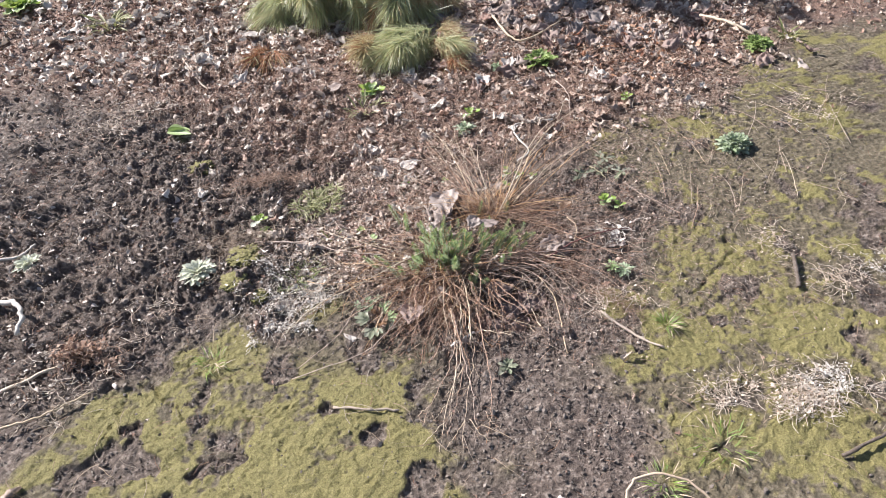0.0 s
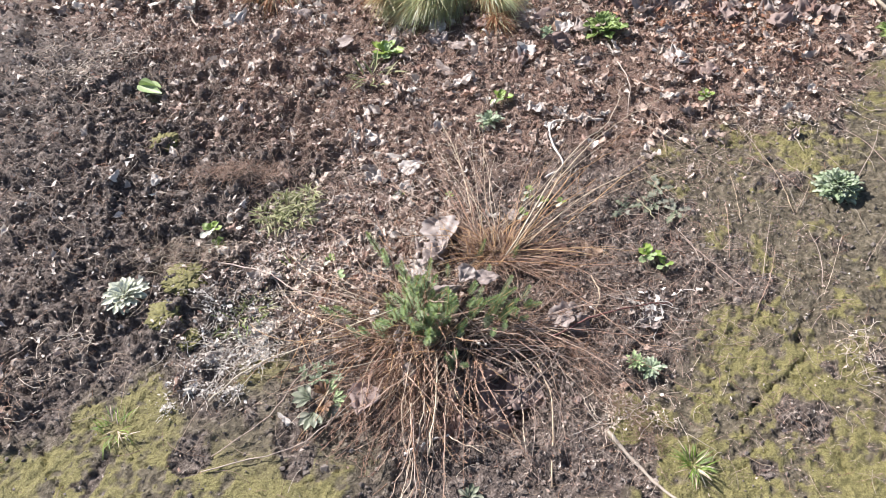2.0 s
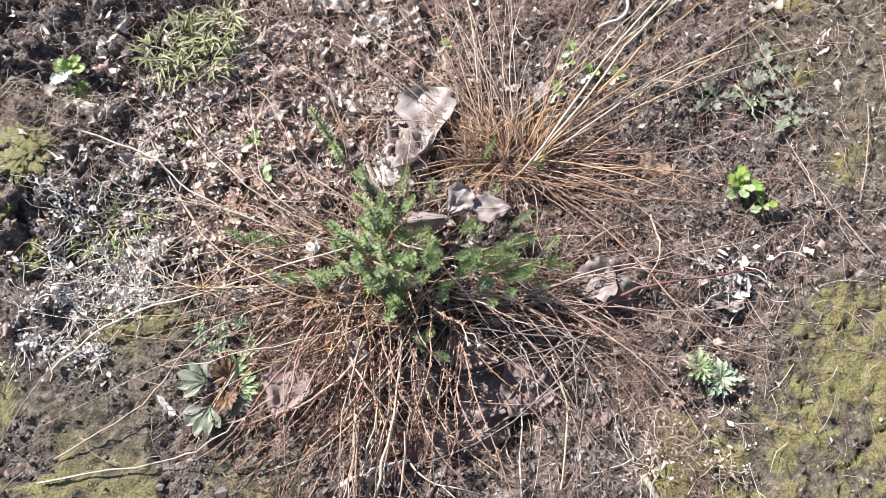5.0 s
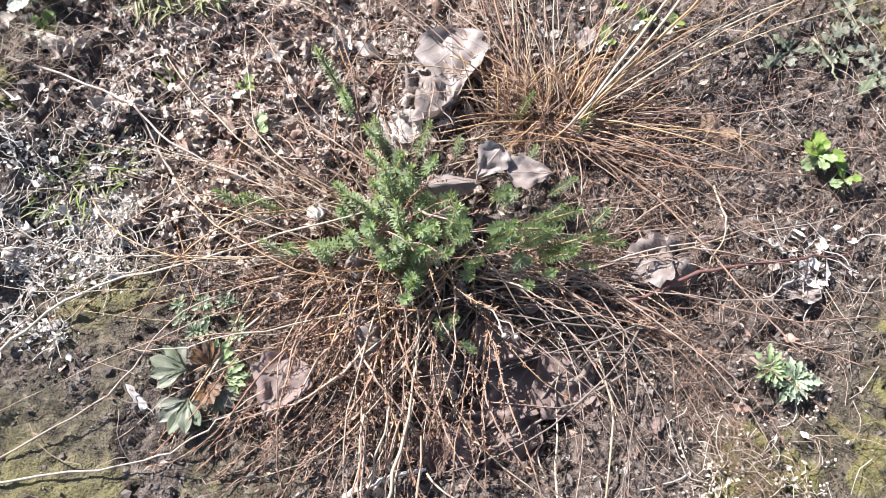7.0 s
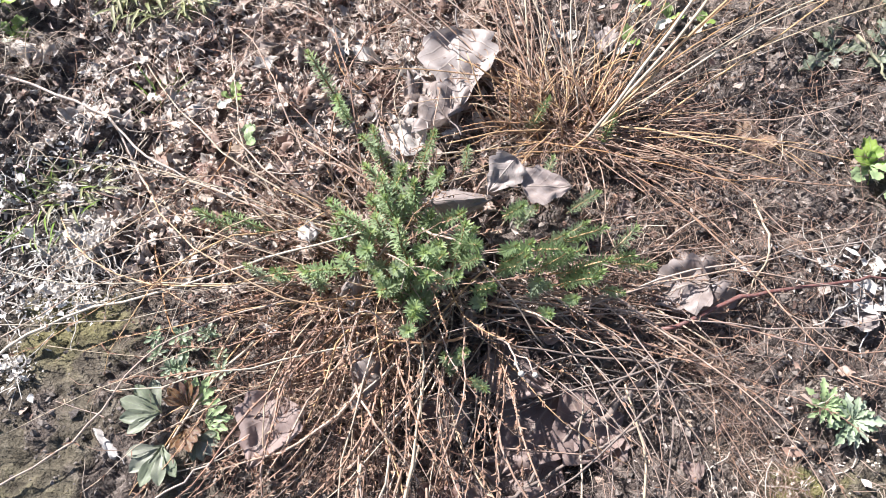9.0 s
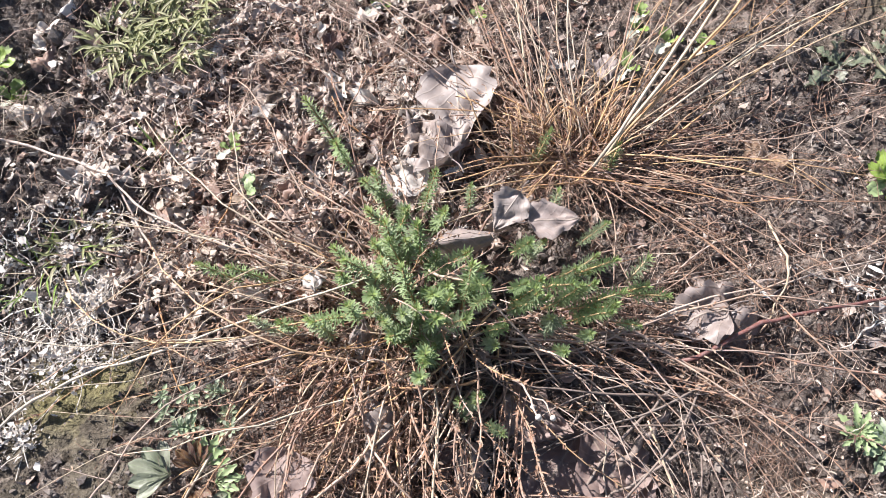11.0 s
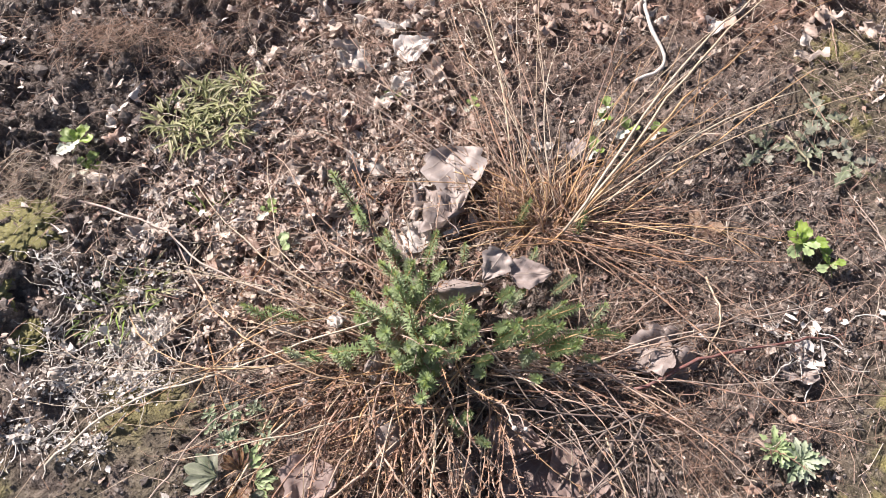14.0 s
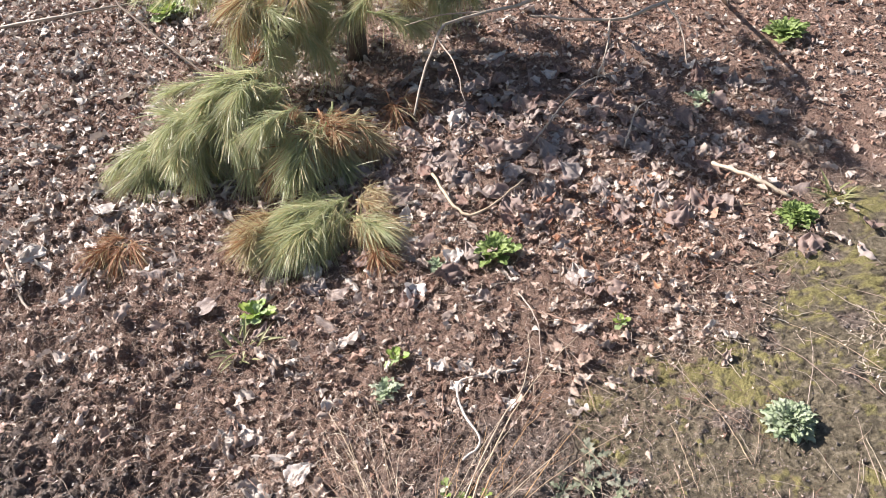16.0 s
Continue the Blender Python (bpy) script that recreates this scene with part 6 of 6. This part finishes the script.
def bleached_patch(x, y, rx, ry, stems, bits, label, material, seed, height=0.012, big=0.006, puffs=0):
    """Dead flower stems flat on the soil with bleached seed husks, in loose clusters."""
    r = random.Random(seed)
    z0 = z_at(x, y)
    plant = thing("bleached_weed", x, y, z0, label, "dead weed", "bleached dead weeds")
    s, h = Shape(), Shape()
    knots = [(r.gauss(0, 0.6), r.gauss(0, 0.6), r.uniform(0.06, 0.4)) for _ in range(14)]

    def places(n):
        out = []
        for _ in range(n):
            a, b, w = r.choice(knots)
            out.append(((a + r.gauss(0, w)) * rx, (b + r.gauss(0, w)) * ry))
        low = ground_z(np.array([x + p[0] for p in out]), np.array([y + p[1] for p in out]))
        return [(p[0], p[1], float(z) - z0) for p, z in zip(out, low)]

    for px, py, pz in places(stems):
        o = Vector((px, py, pz + r.uniform(0.002, height)))
        heading, pts, step = r.uniform(0, 6.283), [], r.uniform(0.002, 0.010)
        for k in range(6):
            pts.append(o.copy())
            heading += r.uniform(-0.6, 0.6)
            o = o + Vector((math.cos(heading) * step, math.sin(heading) * step, r.uniform(-0.0015, 0.0016)))
        s.tube(pts, r.uniform(0.0003, 0.0007), 3, 0, False)
    for px, py, pz in places(puffs * 5):
        o = Vector((px, py, pz + r.uniform(0.004, height)))
        for _ in range(4):
            v, f = LUMPS[r.randint(1, 4)]
            c, k, base = o + Vector((r.uniform(-1, 1), r.uniform(-1, 1), r.uniform(-0.5, 0.5))) * 0.004, r.uniform(0.0008, 0.0019), len(h.v)
            h.v += [c + Vector(p) * k for p in v]
            h.uv += [(0.5, 0.5)] * len(v)
            h.f += [tuple(base + i for i in q) for q in f]
            h.m += [0] * len(f)
    for px, py, pz in places(int(bits * 1.6)):
        o = Vector((px, py, pz + r.uniform(0.002, height * 1.3)))
        turn = Euler((r.gauss(0, 0.5), r.gauss(0, 0.5), r.uniform(0, 6.283))).to_matrix()
        v, f = r.choice(HUSKS if r.random() < 0.6 else FLAKES)
        k, base = big * (0.25 + 1.0 * r.random() ** 2), len(h.v)
        h.v += [o + turn @ (Vector(p) * k) for p in v]
        h.uv += [(0.5, 0.5)] * len(v)
        h.f += [tuple(base + i for i in q) for q in f]
        h.m += [0] * len(f)
    tagged(part("stem_mat", s.made("stem_mat", (material,)), plant), kind="stuff")
    tagged(part("husk_scatter", h.made("husk_scatter", (material,)), plant), kind="stuff")


bleached_patch(-0.283, 0.060, 0.019, 0.016, 170, 2600, "dense mat of bleached white dead stalks and leaves", WHITE_DRY, 1, 0.008, 0.0055)
bleached_patch(-0.322, 0.020, 0.045, 0.028, 70, 900, "bleached white dead weed flat on soil", WHITE_DRY, 2, 0.005, 0.0055)
bleached_patch(-0.315, 0.115, 0.05, 0.04, 80, 620, "bleached dead weed flat on soil", WHITE_DRY, 3, 0.007, 0.0055)
bleached_patch(-0.23, 0.15, 0.085, 0.08, 90, 260, "bleached buff dead weed on litter", BUFF_DRY, 4, 0.014, 0.010)
bleached_patch(-0.365, -0.045, 0.055, 0.035, 60, 520, "bleached dead stalks on mossy soil", WHITE_DRY, 5, 0.007, 0.0058)
bleached_patch(-0.390, 0.060, 0.045, 0.045, 50, 130, "bleached white dead stalks on dug soil", WHITE_DRY, 22, 0.014, 0.007)
bleached_patch(0.330, -0.050, 0.05, 0.05, 30, 40, "dead weed with small whitish seed heads", BUFF_DRY, 6, 0.012, 0.005, 2)
bleached_patch(0.315, -0.095, 0.035, 0.03, 18, 30, "dead weed with small whitish seed heads", BUFF_DRY, 7, 0.012, 0.005, 2)
bleached_patch(0.385, -0.085, 0.035, 0.045, 18, 30, "dead weed with small whitish seed heads", BUFF_DRY, 8, 0.012, 0.005, 2)
bleached_patch(0.395, 0.120, 0.06, 0.04, 40, 34, "bleached husks of a dead weed on soil", WHITE_DRY, 9, 0.012, 0.014)
bleached_patch(0.605, -0.372, 0.085, 0.055, 260, 520, "dense mat of bleached buff dead weed on moss", BUFF_DRY, 10, 0.014, 0.0065)
bleached_patch(0.655, -0.35, 0.05, 0.035, 90, 260, "bleached white dead weed on moss", WHITE_DRY, 18, 0.014, 0.006)
bleached_patch(0.481, -0.339, 0.055, 0.04, 120, 260, "bleached buff dead weed on moss", BUFF_DRY, 11, 0.012, 0.0055)
bleached_patch(-0.874, 0.829, 0.10, 0.10, 200, 160, "bleached buff dead weed on dug soil", BUFF_DRY, 12, 0.03, 0.009)
bleached_patch(0.718, 0.023, 0.04, 0.045, 50, 40, "buff dead weed on moss", BUFF_DRY, 13, 0.02, 0.007)
bleached_patch(0.800, -0.105, 0.06, 0.045, 90, 60, "rust and buff dead weed on moss", BUFF_DRY, 14, 0.02, 0.007)
bleached_patch(0.905, -0.09, 0.05, 0.03, 50, 60, "bleached dead weed on moss", WHITE_DRY, 15, 0.02, 0.007)
bleached_patch(1.05, 0.52, 0.08, 0.06, 90, 70, "buff dead weed on moss", BUFF_DRY, 16, 0.02, 0.007)
bleached_patch(-0.80, -0.15, 0.09, 0.06, 90, 90, "bleached husks on dug soil", BUFF_DRY, 17, 0.02, 0.008)
bleached_patch(-0.62, 0.02, 0.07, 0.05, 50, 40, "buff dead weed on dug soil", BUFF_DRY, 19, 0.02, 0.008)
bleached_patch(-0.745, -0.07, 0.045, 0.04, 160, 240, "withered brown weed on dug soil", FLUFF, 23, 0.03, 0.013)
bleached_patch(-0.05, 0.52, 0.16, 0.10, 90, 140, "buff husks of dead weeds on litter", BUFF_DRY, 20, 0.012, 0.008)
bleached_patch(0.75, 0.62, 0.16, 0.10, 90, 160, "buff husks of dead weeds on litter", BUFF_DRY, 21, 0.012, 0.010)
for k in range(40):
    x, y = rng.uniform(0.45, 1.15), rng.uniform(0.10, 0.65)
    q, l = rng.uniform(0.9, 2.6), rng.uniform(0.08, 0.2)
    stalk("dry_stalk", ((x, y, 0.004), (x + 0.5 * l * math.cos(q), y + 0.5 * l * math.sin(q), rng.uniform(0.003, 0.015)), (x + l * math.cos(q + 0.07 * (k % 3 - 1)), y + l * math.sin(q + 0.07 * (k % 3 - 1)), 0.005)), rng.uniform(0.0005, 0.0009), rng.choice((PALE_STEM, GREY_STEM, GREY_STEM)), "thin dead stalk lying over mossy soil", "stalk", 400 + k, 0.5, 0.001)

# ---------------------------------------------------------------- the pine


def needle_tuft(seed, count, length, axis_len, droop, mats, opening=40):
    """Long needles round a short twig along +Y, hanging a little."""
    r = random.Random(seed)
    s = Shape()
    for _ in range(count):
        o = Vector((r.uniform(-0.006, 0.006), r.uniform(0, axis_len), r.uniform(-0.004, 0.004)))
        q, w = r.uniform(0, 6.283), radians(abs(r.gauss(0, opening)))
        way = Vector((math.cos(q) * math.sin(w), math.cos(w), math.sin(q) * math.sin(w)))
        l = length * r.uniform(0.65, 1.1)
        side = way.cross(Vector((r.uniform(-1, 1), r.uniform(-1, 1), r.uniform(-1, 1)))).normalized()
        pts = [o + way * (l * t) + Vector((0, 0, -droop * l * t * t)) for t in (0, 0.35, 0.7, 1.0)]
        m = 0 if r.random() < 0.78 else len(mats) - 1
        s.needle(pts, (0.0010, 0.0014, 0.0012, 0.0004), side, m)
    s.tube([(0, -0.01, 0), (0, axis_len * 0.5, 0), (0, axis_len, 0)], [0.0025, 0.0022, 0.0018], 5, 0)
    return s.made("needle_tuft", mats)


TUFT_G = [needle_tuft(500 + i, 330, 0.100, 0.12, d * 0.7, (PINE, PINE_TAN), 25) for i, d in enumerate((0.35, 0.55, 0.75, 0.2))]
TUFT_T = [needle_tuft(510 + i, 230, 0.095, 0.08, d * 0.6, (PINE_TAN, PINE_RUST), 34) for i, d in enumerate((0.4, 0.7))]
TUFT_R = [needle_tuft(520 + i, 110, 0.090, 0.03, d, (PINE_RUST, PINE_TAN), 34) for i, d in enumerate((0.3, 0.6))]


def pine_branch(tree, points, thick, tufts, seed):
    """A bough of the tree along control points, with tufts (share along it, yaw, pitch, mesh)."""
    s = Shape()
    line = bend(points, 14, 0.003, seed)
    s.tube(line, [thick * (1 - 0.7 * k / 14) for k in range(15)], 7)
    bough = part("branch", s.made("branch", (BARK,)), tree)
    for t, yaw, pitch, me in tufts:
        i = min(int(t * 14), 13)
        o = line[i].lerp(line[i + 1], t * 14 - i) + Vector((rng.gauss(0, 0.045), rng.gauss(0, 0.04), rng.gauss(0, 0.015)))
        part("needle_tuft", me, bough, Matrix.Translation(o) @ pose(0, 0, 0, 0, 0, yaw) @ pose(0, 0, 0, pitch, 0, 0) @ Matrix.Scale(rng.uniform(0.75, 1.25), 4))


def build_pine():
    bx, by = 0.16, 2.02
    tree = thing("pine_tree", bx, by, z_at(bx, by) - 0.01, "young pine tree with long drooping green needles", "tree")
    s = Shape()
    pts = [Vector((0.012 * math.sin(k * 1.3), 0.012 * math.cos(k * 1.7), k * 0.12)) for k in range(10)]
    s.tube(pts, [0.034 - 0.0028 * k for k in range(10)], 12)
    part("trunk", s.made("trunk", (BARK,)), tree)

    def ring(n, lo=-60, hi=15, meshes=TUFT_G, start=0.35):
        return [(rng.uniform(start, 1.0), rng.uniform(-180, 180), rng.uniform(lo, hi), rng.choice(meshes)) for _ in range(n)]

    # the low bough that comes towards the path, its tufts resting on the litter
    low = [(0, 0, 0.24), (-0.18, -0.22, 0.22), (-0.32, -0.40, 0.18), (-0.26, -0.54, 0.14)]
    pine_branch(tree, low, 0.008, [(0.80, 150, -35, TUFT_G[1]), (0.85, 190, -45, TUFT_G[2]), (0.9, 120, -25, TUFT_G[0]), (0.95, 165, -30, TUFT_G[1]), (1.0, 200, -20, TUFT_G[0]), (1.0, 240, -25, TUFT_G[2]),
                                   (0.7, 110, -30, TUFT_G[1]), (0.75, 170, -40, TUFT_G[0]), (0.62, 90, -10, TUFT_G[3]), (0.9, 215, -35, TUFT_T[0]), (1.0, 260, -15, TUFT_T[1]), (0.96, 140, -50, TUFT_G[2]), (0.78, 20, 12, TUFT_R[0]), (0.84, 300, 16, TUFT_R[1]), (0.9, 330, 20, TUFT_R[0]), (0.66, 60, 14, TUFT_R[1]), (0.6, 340, 10, TUFT_R[0])] + [(rng.uniform(0.55, 1.0), rng.uniform(105, 200), rng.uniform(-35, 22), rng.choice(TUFT_G)) for _ in range(20)], 1)
    side = [(-0.32, -0.40, 0.18), (-0.42, -0.48, 0.13), (-0.50, -0.54, 0.10)]
    pine_branch(tree, side, 0.005, [(1.0, 140, -25, TUFT_G[1]), (0.9, 170, -30, TUFT_G[0]), (0.7, 120, -30, TUFT_G[2]), (0.55, 160, -40, TUFT_G[1]), (0.4, 190, -30, TUFT_G[0]), (1.0, 105, -20, TUFT_G[0]), (0.8, 60, 10, TUFT_G[3])] + [(rng.uniform(0.1, 1.0), rng.uniform(85, 185), rng.uniform(-30, 22), rng.choice(TUFT_G)) for _ in range(16)], 2)
    front = [(-0.26, -0.54, 0.14), (-0.16, -0.60, 0.12), (-0.06, -0.56, 0.11)]
    pine_branch(tree, front, 0.005, [(1.0, 230, -30, TUFT_T[0]), (0.8, 190, -45, TUFT_G[1]), (0.6, 170, -40, TUFT_G[2]), (0.9, 260, -10, TUFT_T[1]), (0.5, 200, -25, TUFT_R[0]), (0.3, 20, 15, TUFT_R[1]), (0.4, 180, -45, TUFT_G[0])] + [(rng.uniform(0.1, 1.0), rng.uniform(130, 220), rng.uniform(-40, 0), rng.choice(TUFT_G + TUFT_G + TUFT_T)) for _ in range(15)], 3)
    # the boughs over it
    for q, l, z0, z1, n in ((212, 0.40, 0.38, 0.27, 13), (236, 0.36, 0.44, 0.27, 13), (300, 0.34, 0.46, 0.30, 9), (335, 0.36, 0.44, 0.32, 8), (180, 0.45, 0.46, 0.36, 12), (20, 0.4, 0.44, 0.38, 8), (90, 0.4, 0.44, 0.38, 8), (140, 0.4, 0.44, 0.34, 10)):
        a = radians(q)
        pts = [(0, 0, z0), (0.5 * l * math.cos(a), 0.5 * l * math.sin(a), 0.5 * (z0 + z1) + 0.03), (l * math.cos(a), l * math.sin(a), z1)]
        pine_branch(tree, pts, 0.008, ring(n, -70, 0, TUFT_G + TUFT_G + TUFT_T), q)
    # the crown above, which shades the drift of leaves
    for level in range(2):
        for k in range(5):
            a, l, z0 = radians(72 * k + 36 * level + rng.uniform(-12, 12)), 0.46 - 0.05 * level, 0.66 + 0.22 * level
            pts = [(0, 0, z0), (0.5 * l * math.cos(a), 0.5 * l * math.sin(a), z0 + 0.04), (l * math.cos(a), l * math.sin(a), z0 + 0.09)]
            pine_branch(tree, pts, 0.007, ring(6, -20, 40)[:4], 900 + 10 * level + k)


build_pine()


def pine_sprig(x, y, tufts, label, lift=0.02):
    """A fallen sprig of pine on the ground."""
    sprig = thing("pine_sprig", x, y, z_at(x, y) + lift, label, "pine sprig", "fallen pine sprigs")
    s = Shape()
    s.tube(bend(((-0.06, 0.05, -0.012), (0, 0, 0), (0.07, -0.02, -0.012)), 8, 0.002, 3), [0.003] * 9, 5)
    part("twig", s.made("twig", (BARK,)), sprig)
    for dx, dy, yaw, pitch, size, me in tufts:
        part("needle_tuft", me, sprig, pose(dx, dy, 0.006, 0, 0, yaw) @ pose(0, 0, 0, pitch, 0, 0) @ Matrix.Scale(size, 4))


messy = []
for k in range(40):
    side = k % 5
    if side < 3:
        messy.append((rng.uniform(-0.03, 0.10), 0.05 + rng.gauss(0, 0.03), rng.gauss(146, 15), rng.uniform(-8, 18), rng.uniform(0.75, 1.05), rng.choice(TUFT_G)))
    elif side == 3:
        messy.append((rng.uniform(-0.12, -0.02), 0.03 + rng.gauss(0, 0.035), rng.gauss(150, 32), rng.uniform(-6, 25), rng.uniform(0.6, 0.95), rng.choice(TUFT_T)))
    else:
        messy.append((rng.uniform(0.08, 0.16), 0.02 + rng.gauss(0, 0.03), rng.gauss(212, 22), rng.uniform(-6, 20), rng.uniform(0.6, 0.95), rng.choice(TUFT_T + TUFT_G[:1])))
pine_sprig(-0.005, 1.115, messy, "fallen pine sprig with green and faded needles", 0.035)
pine_sprig(-0.445, 1.145, ((0, 0, 170, -5, 1.0, TUFT_R[0]), (0.02, 0.01, 200, 5, 1.0, TUFT_R[1]), (-0.03, 0.01, 140, 5, 1.0, TUFT_R[0]), (0, 0.03, 90, 10, 0.8, TUFT_R[1])), "rust-brown dead pine sprig on dead leaves", 0.02)
pine_sprig(0.135, 1.005, ((0, 0, 185, 0, 0.95, TUFT_R[0]), (0.01, 0, 150, 10, 0.8, TUFT_R[1]), (0.01, 0.0, 215, 0, 0.8, TUFT_R[0])), "rust-brown dead pine sprig on dead leaves", 0.015)
pine_sprig(0.07, 1.42, ((0, 0, 185, 0, 1.0, TUFT_R[0]), (0.03, 0.02, 130, 10, 1.0, TUFT_R[1]), (-0.03, 0.0, 250, 10, 1.0, TUFT_R[0])), "rust-brown dead pine sprig under the tree", 0.10)
pine_sprig(0.24, 1.62, ((0, 0, 185, 0, 1.2, TUFT_R[0]), (0.03, 0.02, 230, 10, 1.0, TUFT_R[1])), "rust-brown dead pine sprig under the tree", 0.03)


def bare_bough(points, thick, label, seed, shoots, wood=TWIG):
    """A leafless bough of a shrub that reaches in over the litter, rooted in the soil behind."""
    bough = thing("bare_branch", *points[0], label, "branch", "bare branches")
    o = Vector(points[0])
    line = bend([Vector(p) - o for p in points], 16, 0.004, seed)
    s = Shape()
    s.tube(line, [thick * (1 - 0.6 * k / 16) for k in range(17)], 6)
    part("branch", s.made("branch", (wood,)), bough)
    for t, tip in shoots:
        p = line[int(t * 16)]
        s = Shape()
        q = Vector(tip) - o
        s.tube(bend((p, p.lerp(q, 0.5) + Vector((0.01, 0, 0.012)), q), 8, 0.003, seed + 5), [thick * 0.45 * (1 - 0.07 * k) for k in range(9)], 5)
        part("twig", s.made("twig", (wood,)), bough)


bare_bough(((1.45, 2.05, 0.0), (1.15, 1.62, 0.26), (0.965, 1.476, 0.3), (0.795, 1.415, 0.3), (0.616, 1.507, 0.3)), 0.007, "leafless pale branch reaching over the litter", 1, ((0.55, (0.90, 1.178, 0.28)), (0.75, (0.72, 1.28, 0.2))))
bare_bough(((0.95, 2.25, 0.0), (0.80, 1.85, 0.27), (0.638, 1.595, 0.3), (0.415, 1.541, 0.3), (0.350, 1.407, 0.3), (0.267, 1.133, 0.28)), 0.006, "leafless pale branch reaching over the litter", 2, ((0.75, (0.384, 1.161, 0.28)), (0.5, (0.30, 1.62, 0.27))))
bare_bough(((-0.62, 2.75, 0.0), (-0.671, 2.486, 0.14), (-0.393, 1.944, 0.16), (-0.140, 1.513, 0.15), (-0.013, 1.387, 0.14)), 0.005, "dark leafless branch beside the pine", 3, ((0.35, (-0.62, 1.95, 0.1)),), BARK)
stalk("twig", ((-1.2, 2.66, 0.02), (-0.837, 2.570, 0.05), (-0.58, 2.69, 0.03)), 0.007, TWIG, "long pale twig on leaf litter", "twig", 70)
stalk("twig", ((0.58, 1.33, 0.02), (0.75, 1.48, 0.08), (0.93, 1.63, 0.03)), 0.003, TWIG, "thin bare twig on leaf litter", "twig", 71)
stalk("twig", ((0.80, 1.25, 0.02), (0.87, 1.36, 0.05), (0.95, 1.45, 0.03)), 0.0025, TWIG, "thin bare twig on leaf litter", "twig", 72)

# two round seed capsules on a dead stem over the hollow
capsule_stalk = thing("seed_stalk", 0.085, 0.03, z_at(0.085, 0.03), "thin dead stem with round buff seed capsules", "seed head")
shape = Shape()
shape.tube(bend(((0, 0, 0.0), (0.012, -0.022, 0.08), (0.021, -0.05, 0.115)), 8, 0.001, 3), [0.0009] * 9, 5)
shape.tube(bend(((0.016, -0.032, 0.095), (0.026, -0.038, 0.108), (0.030, -0.048, 0.112)), 5, 0.0005, 4), [0.0006] * 6, 4)
part("stem", shape.made("stem", (GREY_STEM,)), capsule_stalk)
for place, radius in (((0.021, -0.05, 0.117), 0.0023), ((0.031, -0.049, 0.113), 0.0021), ((0.018, -0.041, 0.104), 0.0018)):
    bm = bmesh.new()
    bmesh.ops.create_icosphere(bm, subdivisions=2, radius=radius)
    for v in bm.verts:
        q = math.atan2(v.co.y, v.co.x)
        v.co *= 1 + 0.06 * math.cos(5 * q)
        v.co.z *= 1.12 + (0.25 if v.co.z > 0.9 * radius else 0)
    data = bpy.data.meshes.new("capsule")
    bm.to_mesh(data)
    bm.free()
    data.materials.append(BUFF_DRY)
    data.polygons.foreach_set("use_smooth", [True] * len(data.polygons))
    part("capsule", data, capsule_stalk, Matrix.Translation(place))
